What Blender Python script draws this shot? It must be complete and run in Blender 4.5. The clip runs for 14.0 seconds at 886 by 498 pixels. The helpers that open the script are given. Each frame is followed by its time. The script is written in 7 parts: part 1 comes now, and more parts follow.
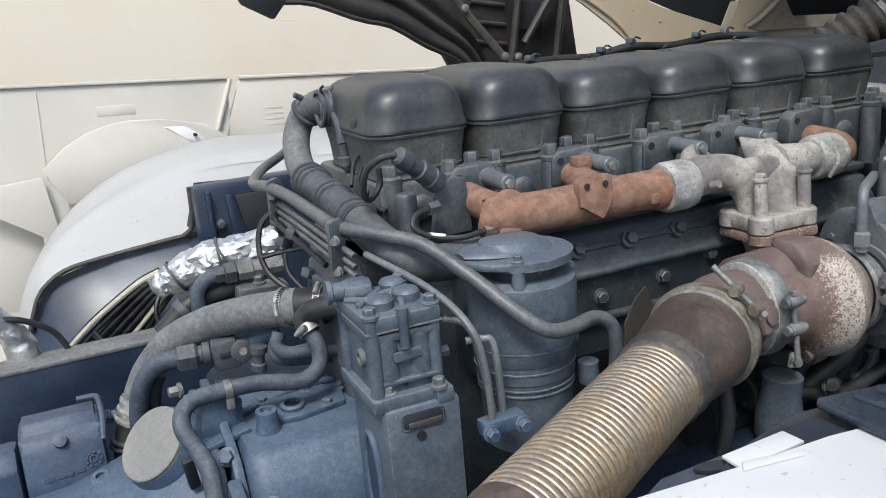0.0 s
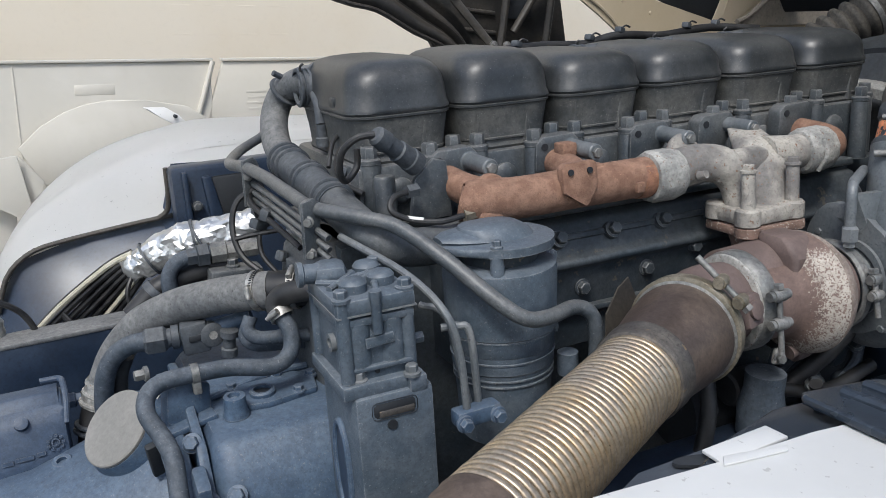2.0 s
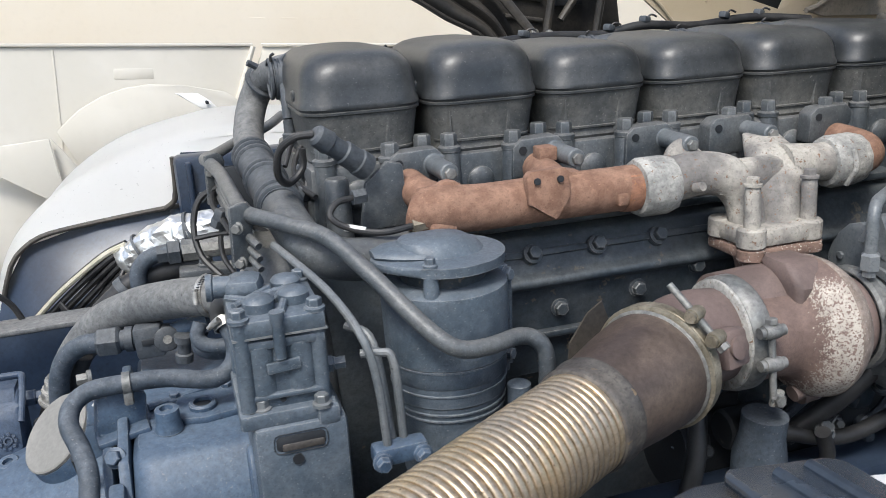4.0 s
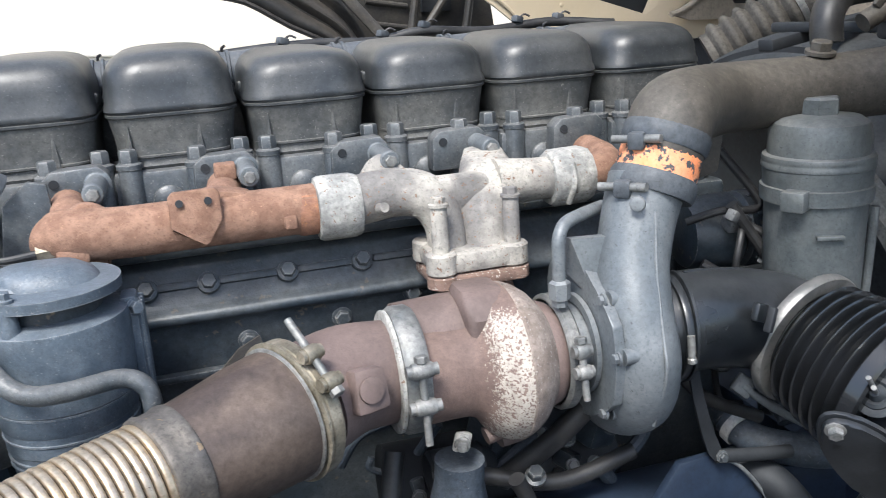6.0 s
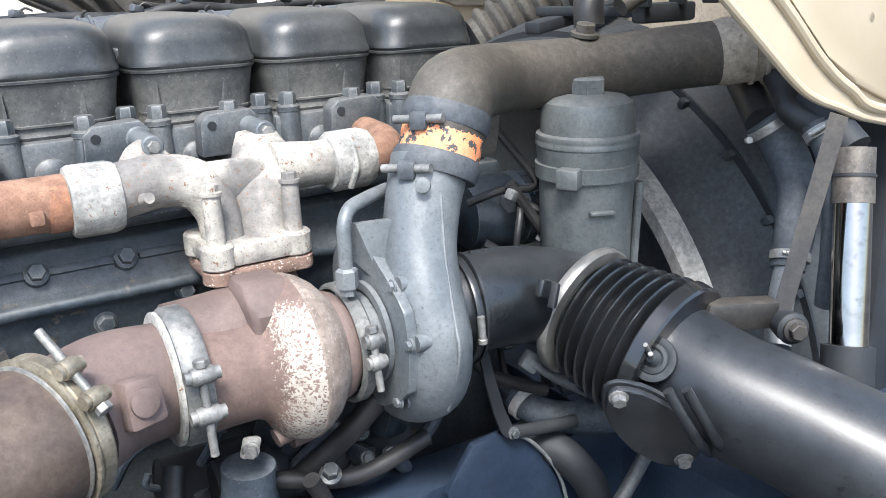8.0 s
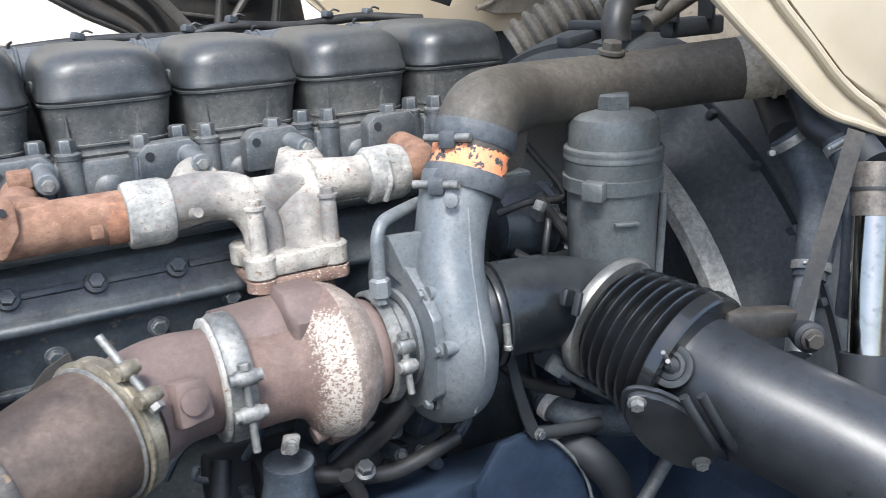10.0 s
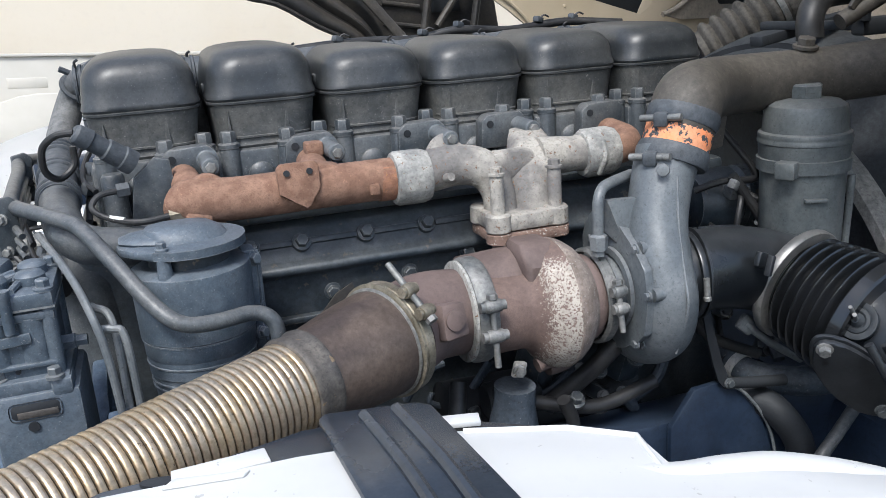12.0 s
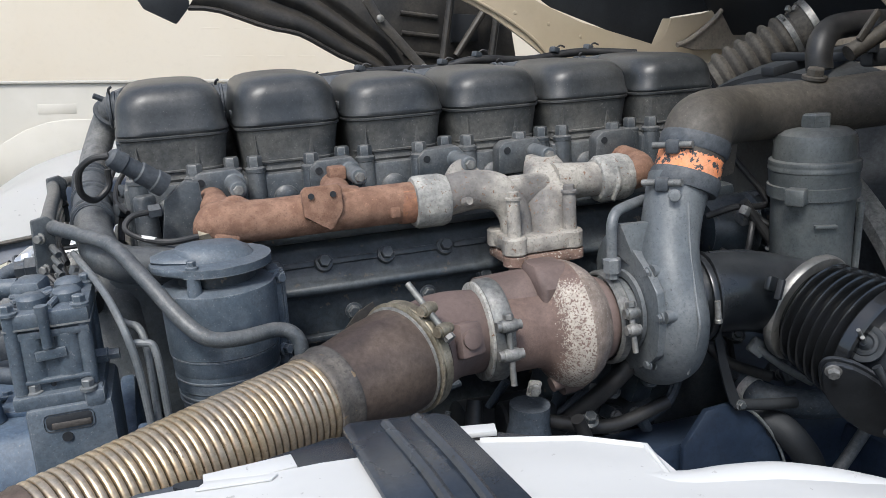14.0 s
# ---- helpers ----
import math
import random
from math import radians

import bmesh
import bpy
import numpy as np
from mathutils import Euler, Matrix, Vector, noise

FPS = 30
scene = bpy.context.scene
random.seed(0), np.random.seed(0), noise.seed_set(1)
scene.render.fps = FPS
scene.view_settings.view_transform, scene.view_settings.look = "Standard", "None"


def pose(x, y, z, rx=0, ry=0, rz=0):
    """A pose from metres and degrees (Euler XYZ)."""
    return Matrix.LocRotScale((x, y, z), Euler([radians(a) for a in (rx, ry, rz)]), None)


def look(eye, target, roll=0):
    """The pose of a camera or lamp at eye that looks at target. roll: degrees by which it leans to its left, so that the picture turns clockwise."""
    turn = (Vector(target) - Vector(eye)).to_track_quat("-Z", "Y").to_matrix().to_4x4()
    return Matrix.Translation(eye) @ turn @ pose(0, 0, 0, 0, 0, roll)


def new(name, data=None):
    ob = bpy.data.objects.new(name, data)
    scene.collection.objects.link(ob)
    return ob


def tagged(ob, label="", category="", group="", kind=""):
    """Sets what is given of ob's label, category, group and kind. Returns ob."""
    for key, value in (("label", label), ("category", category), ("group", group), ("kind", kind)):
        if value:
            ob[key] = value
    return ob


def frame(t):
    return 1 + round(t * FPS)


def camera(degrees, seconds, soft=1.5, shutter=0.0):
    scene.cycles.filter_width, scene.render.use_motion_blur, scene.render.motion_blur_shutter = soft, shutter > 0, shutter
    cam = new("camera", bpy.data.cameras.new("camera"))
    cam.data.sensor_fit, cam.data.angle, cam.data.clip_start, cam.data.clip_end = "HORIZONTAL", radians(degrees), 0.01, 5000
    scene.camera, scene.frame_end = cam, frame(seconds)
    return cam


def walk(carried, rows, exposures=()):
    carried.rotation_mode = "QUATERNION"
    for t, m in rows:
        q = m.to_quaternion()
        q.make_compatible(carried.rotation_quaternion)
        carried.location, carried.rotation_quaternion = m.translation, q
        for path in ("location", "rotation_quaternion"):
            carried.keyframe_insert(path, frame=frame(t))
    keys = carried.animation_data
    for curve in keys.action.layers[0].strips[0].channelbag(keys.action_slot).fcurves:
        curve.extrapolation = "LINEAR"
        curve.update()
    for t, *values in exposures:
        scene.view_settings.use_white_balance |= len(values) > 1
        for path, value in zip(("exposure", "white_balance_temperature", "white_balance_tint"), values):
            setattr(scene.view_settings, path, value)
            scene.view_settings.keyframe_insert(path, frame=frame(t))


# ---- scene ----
cam = camera(54.9, 14.0, soft=0.6, shutter=0.25)
PATH = [
    (0, (-0.562, -1.059, 1.75), (0.188, 0.714, 1.207), -5.0),
    (0.5, (-0.566, -1.035, 1.737), (0.187, 0.737, 1.196), -3.9),
    (1, (-0.568, -1.031, 1.734), (0.193, 0.739, 1.199), -3.5),
    (1.5, (-0.558, -1.035, 1.734), (0.21, 0.73, 1.19), -3.4),
    (2, (-0.54, -1.034, 1.726), (0.237, 0.723, 1.169), -3.4),
    (2.5, (-0.544, -1.002, 1.717), (0.253, 0.737, 1.133), -2.8),
    (3, (-0.487, -0.999, 1.716), (0.239, 0.771, 1.134), -2.9),
    (3.5, (-0.412, -0.996, 1.717), (0.227, 0.809, 1.137), -3.0),
    (4, (-0.323, -0.993, 1.718), (0.242, 0.837, 1.141), -3.1),
    (4.5, (-0.184, -1.009, 1.727), (0.303, 0.853, 1.183), -3.6),
    (5, (-0.072, -1.017, 1.731), (0.431, 0.841, 1.187), -3.6),
    (5.5, (0.043, -1.025, 1.711), (0.563, 0.828, 1.168), -3.5),
    (6, (0.105, -1.02, 1.687), (0.652, 0.821, 1.13), -3.6),
    (6.5, (0.124, -0.993, 1.676), (1.001, 0.717, 1.121), -1.9),
    (7, (0.137, -0.982, 1.666), (1.111, 0.68, 1.128), -2.0),
    (7.5, (0.106, -0.973, 1.672), (1.126, 0.641, 1.076), -1.6),
    (8, (0.113, -0.974, 1.672), (1.129, 0.638, 1.066), -1.8),
    (8.5, (0.116, -0.977, 1.674), (1.126, 0.635, 1.057), -2.1),
    (9, (0.118, -0.983, 1.677), (1.119, 0.631, 1.05), -2.3),
    (9.5, (0.162, -1.0, 1.687), (1.107, 0.653, 1.078), -3.2),
    (10, (0.106, -1.028, 1.705), (1.027, 0.639, 1.095), -2.6),
    (10.5, (-0.009, -1.096, 1.712), (0.82, 0.62, 1.105), -2.9),
    (11, (-0.084, -1.155, 1.71), (0.543, 0.649, 1.117), -4.0),
    (11.5, (-0.081, -1.176, 1.707), (0.524, 0.639, 1.124), -3.9),
    (12, (-0.071, -1.183, 1.701), (0.535, 0.638, 1.138), -3.7),
    (12.5, (-0.081, -1.201, 1.703), (0.526, 0.625, 1.158), -3.7),
    (13, (-0.078, -1.21, 1.701), (0.525, 0.623, 1.177), -3.5),
    (13.5, (-0.086, -1.212, 1.703), (0.505, 0.629, 1.193), -3.5),
    (14, (-0.087, -1.22, 1.704), (0.493, 0.628, 1.205), -3.5),
]
EXPOSURES = [(0.0, 0.50, 6270, 8), (1.0, 0.36, 6280, 8), (2.0, 0.29, 6280, 8), (4.5, 0.77, 6380, 8), (5.0, 0.87, 6300, 8), (5.5, 1.18, 6250, 8), (6.0, 1.27, 6250, 8), (6.5, 1.64, 6250, 8), (7.0, 1.66, 6270, 8), (9.5, 1.52, 6200, 8), (10.0, 1.42, 6150, 8), (10.5, 1.17, 6050, 8), (11.0, 0.47, 6080, 8), (11.5, 0.40, 6150, 8), (12.0, 0.72, 6150, 8), (13.0, 0.47, 6300, 8), (14.0, 0.52, 6330, 8)]
walk(cam, [(t, look(eye, target, roll)) for t, eye, target, roll in PATH], EXPOSURES)

# ---------- world, sun ----------
world = bpy.data.worlds.new("sky")
scene.world = world
world.use_nodes = True
wn, wl = world.node_tree.nodes, world.node_tree.links
sky = wn.new("ShaderNodeTexSky")
sky.sky_type, sky.sun_disc = "NISHITA", False
SUN_EL, SUN_AZ = 55.0, 215.0          # azimuth clockwise from +y
sky.sun_elevation, sky.sun_rotation = radians(SUN_EL), radians(SUN_AZ)
sky.air_density, sky.dust_density = 1.0, 2.5
wn["Background"].inputs["Strength"].default_value = 0.15
wl.new(sky.outputs["Color"], wn["Background"].inputs["Color"])
sun = new("sun", bpy.data.lights.new("sun", "SUN"))
sun.data.energy, sun.data.angle, sun.data.color = 2.2, radians(15), (1.0, 0.97, 0.93)
az, el = radians(SUN_AZ), radians(SUN_EL)
sun.matrix_world = look((0, 0, 0), (-math.sin(az) * math.cos(el), -math.cos(az) * math.cos(el), -math.sin(el)))

# ---------- materials ----------


def surf(name, c1, c2, rough=0.6, metal=0.0, scale=14.0, grain=380.0, bump=0.22, spots=None, dust=None, rough2=None, coat=0.0, wear=None, zone=None, mottle=0.6, patina=0.0):
    """Paint, casting or rubber: two tones in broad patches, fine grain, optional (colour, amount, scale) spots, (colour, amount) dust on upper faces, and a patina of grime and rubbed patches."""
    m = bpy.data.materials.new(name)
    m.use_nodes = True
    n, l = m.node_tree.nodes, m.node_tree.links
    b = n["Principled BSDF"]
    geo = n.new("ShaderNodeNewGeometry")

    def nz(s, detail=4.0, r=0.55):
        t = n.new("ShaderNodeTexNoise")
        t.inputs["Scale"].default_value, t.inputs["Detail"].default_value, t.inputs["Roughness"].default_value = s, detail, r
        l.new(geo.outputs["Position"], t.inputs["Vector"])
        return t.outputs["Fac"]

    def ramp(sock, lo, hi):
        r = n.new("ShaderNodeMapRange")
        r.interpolation_type = "SMOOTHSTEP"
        r.inputs["From Min"].default_value, r.inputs["From Max"].default_value = lo, hi
        l.new(sock, r.inputs["Value"])
        return r.outputs["Result"]

    def mix(fac, a, c):
        x = n.new("ShaderNodeMix")
        x.data_type = "RGBA"
        l.new(fac, x.inputs["Factor"])
        for s, v in ((x.inputs["A"], a), (x.inputs["B"], c)):
            if isinstance(v, tuple):
                s.default_value = (*v, 1)
            else:
                l.new(v, s)
        return x.outputs["Result"]

    def mul(a, v):
        x = n.new("ShaderNodeMath")
        x.operation = "MULTIPLY"
        l.new(a, x.inputs[0])
        if isinstance(v, float):
            x.inputs[1].default_value = v
        else:
            l.new(v, x.inputs[1])
        return x.outputs[0]

    broad, fine = nz(scale, 5.0), nz(grain, 3.0)
    col = mix(ramp(broad, 0.36, 0.64), c1, c2)
    dark = tuple(v * 0.60 for v in c1)
    col = mix(mul(ramp(fine, 0.5, 0.75), mottle), col, dark)
    if spots:
        sc, amount, ss = spots
        col = mix(ramp(nz(ss, 3.0, 0.7), 0.62 - 0.3 * amount, 0.66 - 0.3 * amount), col, sc)
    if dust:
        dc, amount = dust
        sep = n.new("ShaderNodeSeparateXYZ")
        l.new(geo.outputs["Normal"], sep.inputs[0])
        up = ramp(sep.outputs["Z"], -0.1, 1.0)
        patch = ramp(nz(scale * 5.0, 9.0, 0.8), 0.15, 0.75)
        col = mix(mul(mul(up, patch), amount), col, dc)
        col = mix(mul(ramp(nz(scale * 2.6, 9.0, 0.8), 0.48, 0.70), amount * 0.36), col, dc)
    if zone:
        zc, zr, lo, hi, speck, zlo, zhi = zone
        sep2 = n.new("ShaderNodeSeparateXYZ")
        l.new(geo.outputs["Position"], sep2.inputs[0])
        wob = n.new("ShaderNodeMath")
        wob.operation = "MULTIPLY_ADD"
        l.new(nz(130.0, 6.0, 0.75), wob.inputs[0])
        wob.inputs[1].default_value = 0.05
        l.new(sep2.outputs["X"], wob.inputs[2])
        fac = mul(ramp(wob.outputs[0], lo + 0.025, hi + 0.025), ramp(sep2.outputs["Z"], zhi, zlo))
        grit = n.new("ShaderNodeMath")
        grit.operation = "MULTIPLY_ADD"
        l.new(nz(speck, 3.0, 0.65), grit.inputs[0])
        grit.inputs[1].default_value = 1.5
        l.new(fac, grit.inputs[2])
        pale = mix(ramp(nz(60.0, 4.0, 0.6), 0.4, 0.65), zc, zr)
        flecks = ramp(nz(speck * 0.75, 3.0, 0.6), 0.52, 0.58)
        pale = mix(flecks, pale, tuple(v * 1.35 for v in c1))
        col = mix(ramp(grit.outputs[0], 1.22, 1.32), col, pale)
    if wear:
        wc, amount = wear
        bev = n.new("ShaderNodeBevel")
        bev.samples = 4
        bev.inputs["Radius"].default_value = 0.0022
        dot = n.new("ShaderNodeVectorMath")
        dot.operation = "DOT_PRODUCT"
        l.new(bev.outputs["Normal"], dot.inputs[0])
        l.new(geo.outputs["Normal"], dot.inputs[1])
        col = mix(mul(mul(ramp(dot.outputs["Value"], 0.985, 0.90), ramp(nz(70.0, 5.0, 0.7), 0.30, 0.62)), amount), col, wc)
    if patina:
        for sc, k in ((26.0, 0.6), (115.0, 1.2)):
            grime = n.new("ShaderNodeMapRange")
            grime.inputs["From Min"].default_value, grime.inputs["From Max"].default_value = 0.30, 0.70
            grime.inputs["To Min"].default_value, grime.inputs["To Max"].default_value = 1.0 - patina * k, 1.0 + 0.75 * patina * k
            l.new(nz(sc, 9.0, 0.72), grime.inputs["Value"])
            x = n.new("ShaderNodeVectorMath")
            x.operation = "SCALE"
            l.new(col, x.inputs[0])
            l.new(grime.outputs["Result"], x.inputs["Scale"])
            col = x.outputs["Vector"]
    l.new(col, b.inputs["Base Color"])
    b.inputs["Metallic"].default_value = metal
    rr = n.new("ShaderNodeMapRange")
    rr.inputs["To Min"].default_value, rr.inputs["To Max"].default_value = rough, rough2 if rough2 is not None else min(1.0, rough + 0.18)
    l.new(broad, rr.inputs["Value"])
    l.new(rr.outputs["Result"], b.inputs["Roughness"])
    b.inputs["Coat Weight"].default_value = coat
    if bump:
        bp = n.new("ShaderNodeBump")
        bp.inputs["Strength"].default_value, bp.inputs["Distance"].default_value = bump, 0.002
        l.new(fine, bp.inputs["Height"])
        l.new(bp.outputs["Normal"], b.inputs["Normal"])
    return m


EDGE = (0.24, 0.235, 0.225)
M = {}
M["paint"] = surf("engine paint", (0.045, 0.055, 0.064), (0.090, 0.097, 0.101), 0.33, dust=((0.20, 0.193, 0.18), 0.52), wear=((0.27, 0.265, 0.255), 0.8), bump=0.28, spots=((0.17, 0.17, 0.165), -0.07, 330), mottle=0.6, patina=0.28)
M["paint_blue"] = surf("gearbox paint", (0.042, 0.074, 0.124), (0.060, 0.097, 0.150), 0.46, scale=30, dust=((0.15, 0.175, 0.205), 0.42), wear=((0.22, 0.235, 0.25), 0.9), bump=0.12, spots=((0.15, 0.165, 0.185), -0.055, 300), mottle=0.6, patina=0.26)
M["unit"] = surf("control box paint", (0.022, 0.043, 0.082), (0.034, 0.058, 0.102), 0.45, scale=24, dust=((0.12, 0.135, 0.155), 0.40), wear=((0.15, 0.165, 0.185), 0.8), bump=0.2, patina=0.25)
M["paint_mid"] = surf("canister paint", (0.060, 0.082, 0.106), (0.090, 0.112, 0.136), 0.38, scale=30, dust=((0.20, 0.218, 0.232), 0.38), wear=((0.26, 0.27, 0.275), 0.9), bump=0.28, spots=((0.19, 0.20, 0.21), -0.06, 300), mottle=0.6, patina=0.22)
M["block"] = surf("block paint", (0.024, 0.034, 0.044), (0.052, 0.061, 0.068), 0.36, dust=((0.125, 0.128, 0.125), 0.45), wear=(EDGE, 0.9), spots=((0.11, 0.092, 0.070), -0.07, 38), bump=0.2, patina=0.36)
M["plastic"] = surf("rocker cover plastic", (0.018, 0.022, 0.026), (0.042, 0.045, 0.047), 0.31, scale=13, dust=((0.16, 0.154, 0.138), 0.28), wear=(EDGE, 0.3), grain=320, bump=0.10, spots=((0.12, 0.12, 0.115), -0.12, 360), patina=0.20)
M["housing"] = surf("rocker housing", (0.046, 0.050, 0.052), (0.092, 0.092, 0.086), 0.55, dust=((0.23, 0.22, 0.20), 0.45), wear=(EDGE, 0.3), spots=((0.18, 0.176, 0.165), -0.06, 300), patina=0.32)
M["rust"] = surf("rusty manifold iron", (0.190, 0.103, 0.068), (0.270, 0.158, 0.108), 0.85, scale=55, grain=420, bump=0.5, spots=((0.31, 0.18, 0.115), -0.05, 240), patina=0.17)
M["rust_hot"] = surf("orange rust", (0.31, 0.150, 0.088), (0.24, 0.125, 0.085), 0.95, scale=60, grain=500, bump=0.6, spots=((0.36, 0.17, 0.08), 0.05, 240), patina=0.30)
PALE, SPECK = (0.45, 0.405, 0.345), (0.36, 0.32, 0.27)
M["turbine"] = surf("turbine iron", (0.130, 0.088, 0.074), (0.190, 0.130, 0.107), 0.7, scale=14, grain=350, bump=0.3, mottle=0.3, zone=(PALE, SPECK, 0.378, 0.412, 430.0, 1.335, 1.375), patina=0.18)
M["scale"] = surf("speckled flange iron", (0.150, 0.095, 0.072), (0.215, 0.140, 0.110), 0.8, scale=20, grain=350, bump=0.4, spots=((0.50, 0.46, 0.40), 0.08, 260), patina=0.25)
M["elbow"] = surf("elbow iron", (0.110, 0.079, 0.070), (0.158, 0.114, 0.101), 0.62, scale=12, grain=350, bump=0.2, mottle=0.25, patina=0.14)
M["rim"] = surf("scaled rim iron", (0.185, 0.145, 0.120), (0.275, 0.225, 0.190), 0.8, scale=30, grain=260, bump=0.4, spots=((0.40, 0.37, 0.33), -0.02, 300), patina=0.25)
M["pale"] = surf("heat bleached cast iron", (0.165, 0.155, 0.145), (0.38, 0.355, 0.31), 0.72, scale=15, grain=240, bump=0.55, spots=((0.19, 0.11, 0.07), -0.02, 150), patina=0.20)
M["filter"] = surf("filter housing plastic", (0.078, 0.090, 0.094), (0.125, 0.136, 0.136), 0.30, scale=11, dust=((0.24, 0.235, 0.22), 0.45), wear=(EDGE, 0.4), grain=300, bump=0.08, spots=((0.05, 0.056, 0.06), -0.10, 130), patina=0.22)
M["pale_grey"] = surf("grey collar", (0.22, 0.22, 0.208), (0.36, 0.35, 0.32), 0.72, scale=26, grain=240, bump=0.55, spots=((0.17, 0.105, 0.07), -0.01, 170), patina=0.28)
M["cone"] = surf("heat browned steel", (0.085, 0.064, 0.054), (0.150, 0.112, 0.088), 0.42, 0.40, scale=16, grain=200, bump=0.2, mottle=0.25, patina=0.24)
M["sleeve"] = surf("dull grey steel", (0.105, 0.096, 0.088), (0.180, 0.160, 0.138), 0.50, 0.55, scale=22, grain=220, bump=0.2, spots=((0.26, 0.19, 0.12), -0.10, 80), patina=0.30)
M["flex"] = surf("stainless flex hose", (0.62, 0.48, 0.31), (0.52, 0.43, 0.325), 0.29, 0.75, scale=16, grain=150, bump=0.16, rough2=0.46, spots=((0.20, 0.145, 0.10), -0.13, 110), patina=0.25)
M["groove"] = surf("dark groove", (0.03, 0.024, 0.018), (0.06, 0.045, 0.03), 0.8, 0.1, scale=40, grain=200, bump=0.1)
M["zinc"] = surf("zinc plated steel", (0.32, 0.315, 0.295), (0.46, 0.45, 0.42), 0.42, 0.8, scale=60, grain=200, bump=0.15, patina=0.20)
# Zinc plating with less metal and paler colour, lightened against the dark bay.
M["plated"] = surf("lightened zinc clamp", (0.56, 0.55, 0.52), (0.66, 0.65, 0.62), 0.38, 0.2, scale=60, grain=200, bump=0.1, patina=0.12)
M["satin"] = surf("satin steel band", (0.19, 0.19, 0.183), (0.27, 0.265, 0.252), 0.34, 0.6, scale=30, grain=160, bump=0.08)
M["brass"] = surf("yellowed clamp steel", (0.24, 0.21, 0.155), (0.36, 0.32, 0.25), 0.42, 0.6, scale=40, grain=200, bump=0.15, patina=0.25)
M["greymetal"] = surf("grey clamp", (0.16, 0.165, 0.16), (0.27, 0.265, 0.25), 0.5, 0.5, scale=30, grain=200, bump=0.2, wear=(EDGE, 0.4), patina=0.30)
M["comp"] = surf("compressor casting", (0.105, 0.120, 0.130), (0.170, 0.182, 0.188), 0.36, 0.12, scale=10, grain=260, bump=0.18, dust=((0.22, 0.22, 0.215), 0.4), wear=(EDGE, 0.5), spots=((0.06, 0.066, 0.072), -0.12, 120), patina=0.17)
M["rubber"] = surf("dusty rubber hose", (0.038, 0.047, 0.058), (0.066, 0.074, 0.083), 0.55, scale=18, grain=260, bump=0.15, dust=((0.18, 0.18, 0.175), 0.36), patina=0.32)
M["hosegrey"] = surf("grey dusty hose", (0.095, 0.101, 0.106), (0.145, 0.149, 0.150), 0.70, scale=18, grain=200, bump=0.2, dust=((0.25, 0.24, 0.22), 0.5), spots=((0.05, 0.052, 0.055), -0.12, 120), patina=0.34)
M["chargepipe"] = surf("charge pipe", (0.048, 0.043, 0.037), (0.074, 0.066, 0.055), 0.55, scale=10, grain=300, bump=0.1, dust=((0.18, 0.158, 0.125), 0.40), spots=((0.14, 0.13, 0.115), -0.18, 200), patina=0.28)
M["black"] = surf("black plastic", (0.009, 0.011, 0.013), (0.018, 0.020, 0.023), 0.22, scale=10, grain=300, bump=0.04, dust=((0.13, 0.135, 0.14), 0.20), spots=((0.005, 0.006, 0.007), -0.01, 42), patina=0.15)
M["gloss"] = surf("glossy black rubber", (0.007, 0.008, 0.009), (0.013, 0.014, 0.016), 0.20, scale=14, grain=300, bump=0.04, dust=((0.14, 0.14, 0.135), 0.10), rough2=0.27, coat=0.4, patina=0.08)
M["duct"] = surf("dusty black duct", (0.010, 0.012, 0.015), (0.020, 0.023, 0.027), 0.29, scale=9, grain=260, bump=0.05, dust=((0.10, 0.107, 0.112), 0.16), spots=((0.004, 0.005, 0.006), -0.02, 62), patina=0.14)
M["matblack"] = surf("black liner", (0.008, 0.010, 0.013), (0.016, 0.019, 0.023), 0.6, scale=10, grain=200, bump=0.15, dust=((0.055, 0.06, 0.065), 0.3))
M["inner"] = surf("dark blue painted panel", (0.011, 0.020, 0.039), (0.024, 0.038, 0.066), 0.26, scale=6, grain=120, bump=0.03, dust=((0.09, 0.105, 0.12), 0.16), patina=0.20)
M["arch"] = surf("blue-grey arch plastic", (0.030, 0.038, 0.052), (0.055, 0.066, 0.084), 0.30, scale=8, grain=120, bump=0.05, dust=((0.12, 0.13, 0.14), 0.3))
M["cream"] = surf("cream paint", (0.43, 0.358, 0.25), (0.48, 0.405, 0.295), 0.4, scale=5, grain=90, bump=0.02, mottle=0.06, dust=((0.36, 0.32, 0.26), 0.3))
M["white"] = surf("white paint", (0.74, 0.735, 0.705), (0.78, 0.775, 0.75), 0.30, scale=2.5, grain=60, bump=0.0, coat=0.1, mottle=0.03, spots=((0.48, 0.475, 0.45), -0.17, 90))
# Same white paint, darkened because the level near fender takes more sun.
M["white_dimmed"] = surf("dimmed white fender paint", (0.53, 0.53, 0.515), (0.60, 0.60, 0.585), 0.42, scale=3.5, grain=60, bump=0.0, mottle=0.05, spots=((0.40, 0.395, 0.38), -0.15, 80))
M["bellows"] = surf("dusty bellows rubber", (0.060, 0.054, 0.046), (0.10, 0.09, 0.075), 0.65, scale=9, grain=120, bump=0.1, patina=0.40)
M["tunnel"] = surf("dusty tunnel lining", (0.225, 0.195, 0.155), (0.30, 0.262, 0.215), 0.75, scale=6, grain=90, bump=0.1, patina=0.15)
M["orange"] = surf("orange silicone", (0.80, 0.27, 0.11), (0.72, 0.31, 0.16), 0.6, scale=30, grain=200, bump=0.1, spots=((0.05, 0.055, 0.06), 0.30, 75), patina=0.15)
M["chrome"] = surf("chrome rod", (0.27, 0.255, 0.235), (0.36, 0.34, 0.315), 0.12, 1.0, scale=10, grain=60, bump=0.0, rough2=0.16)
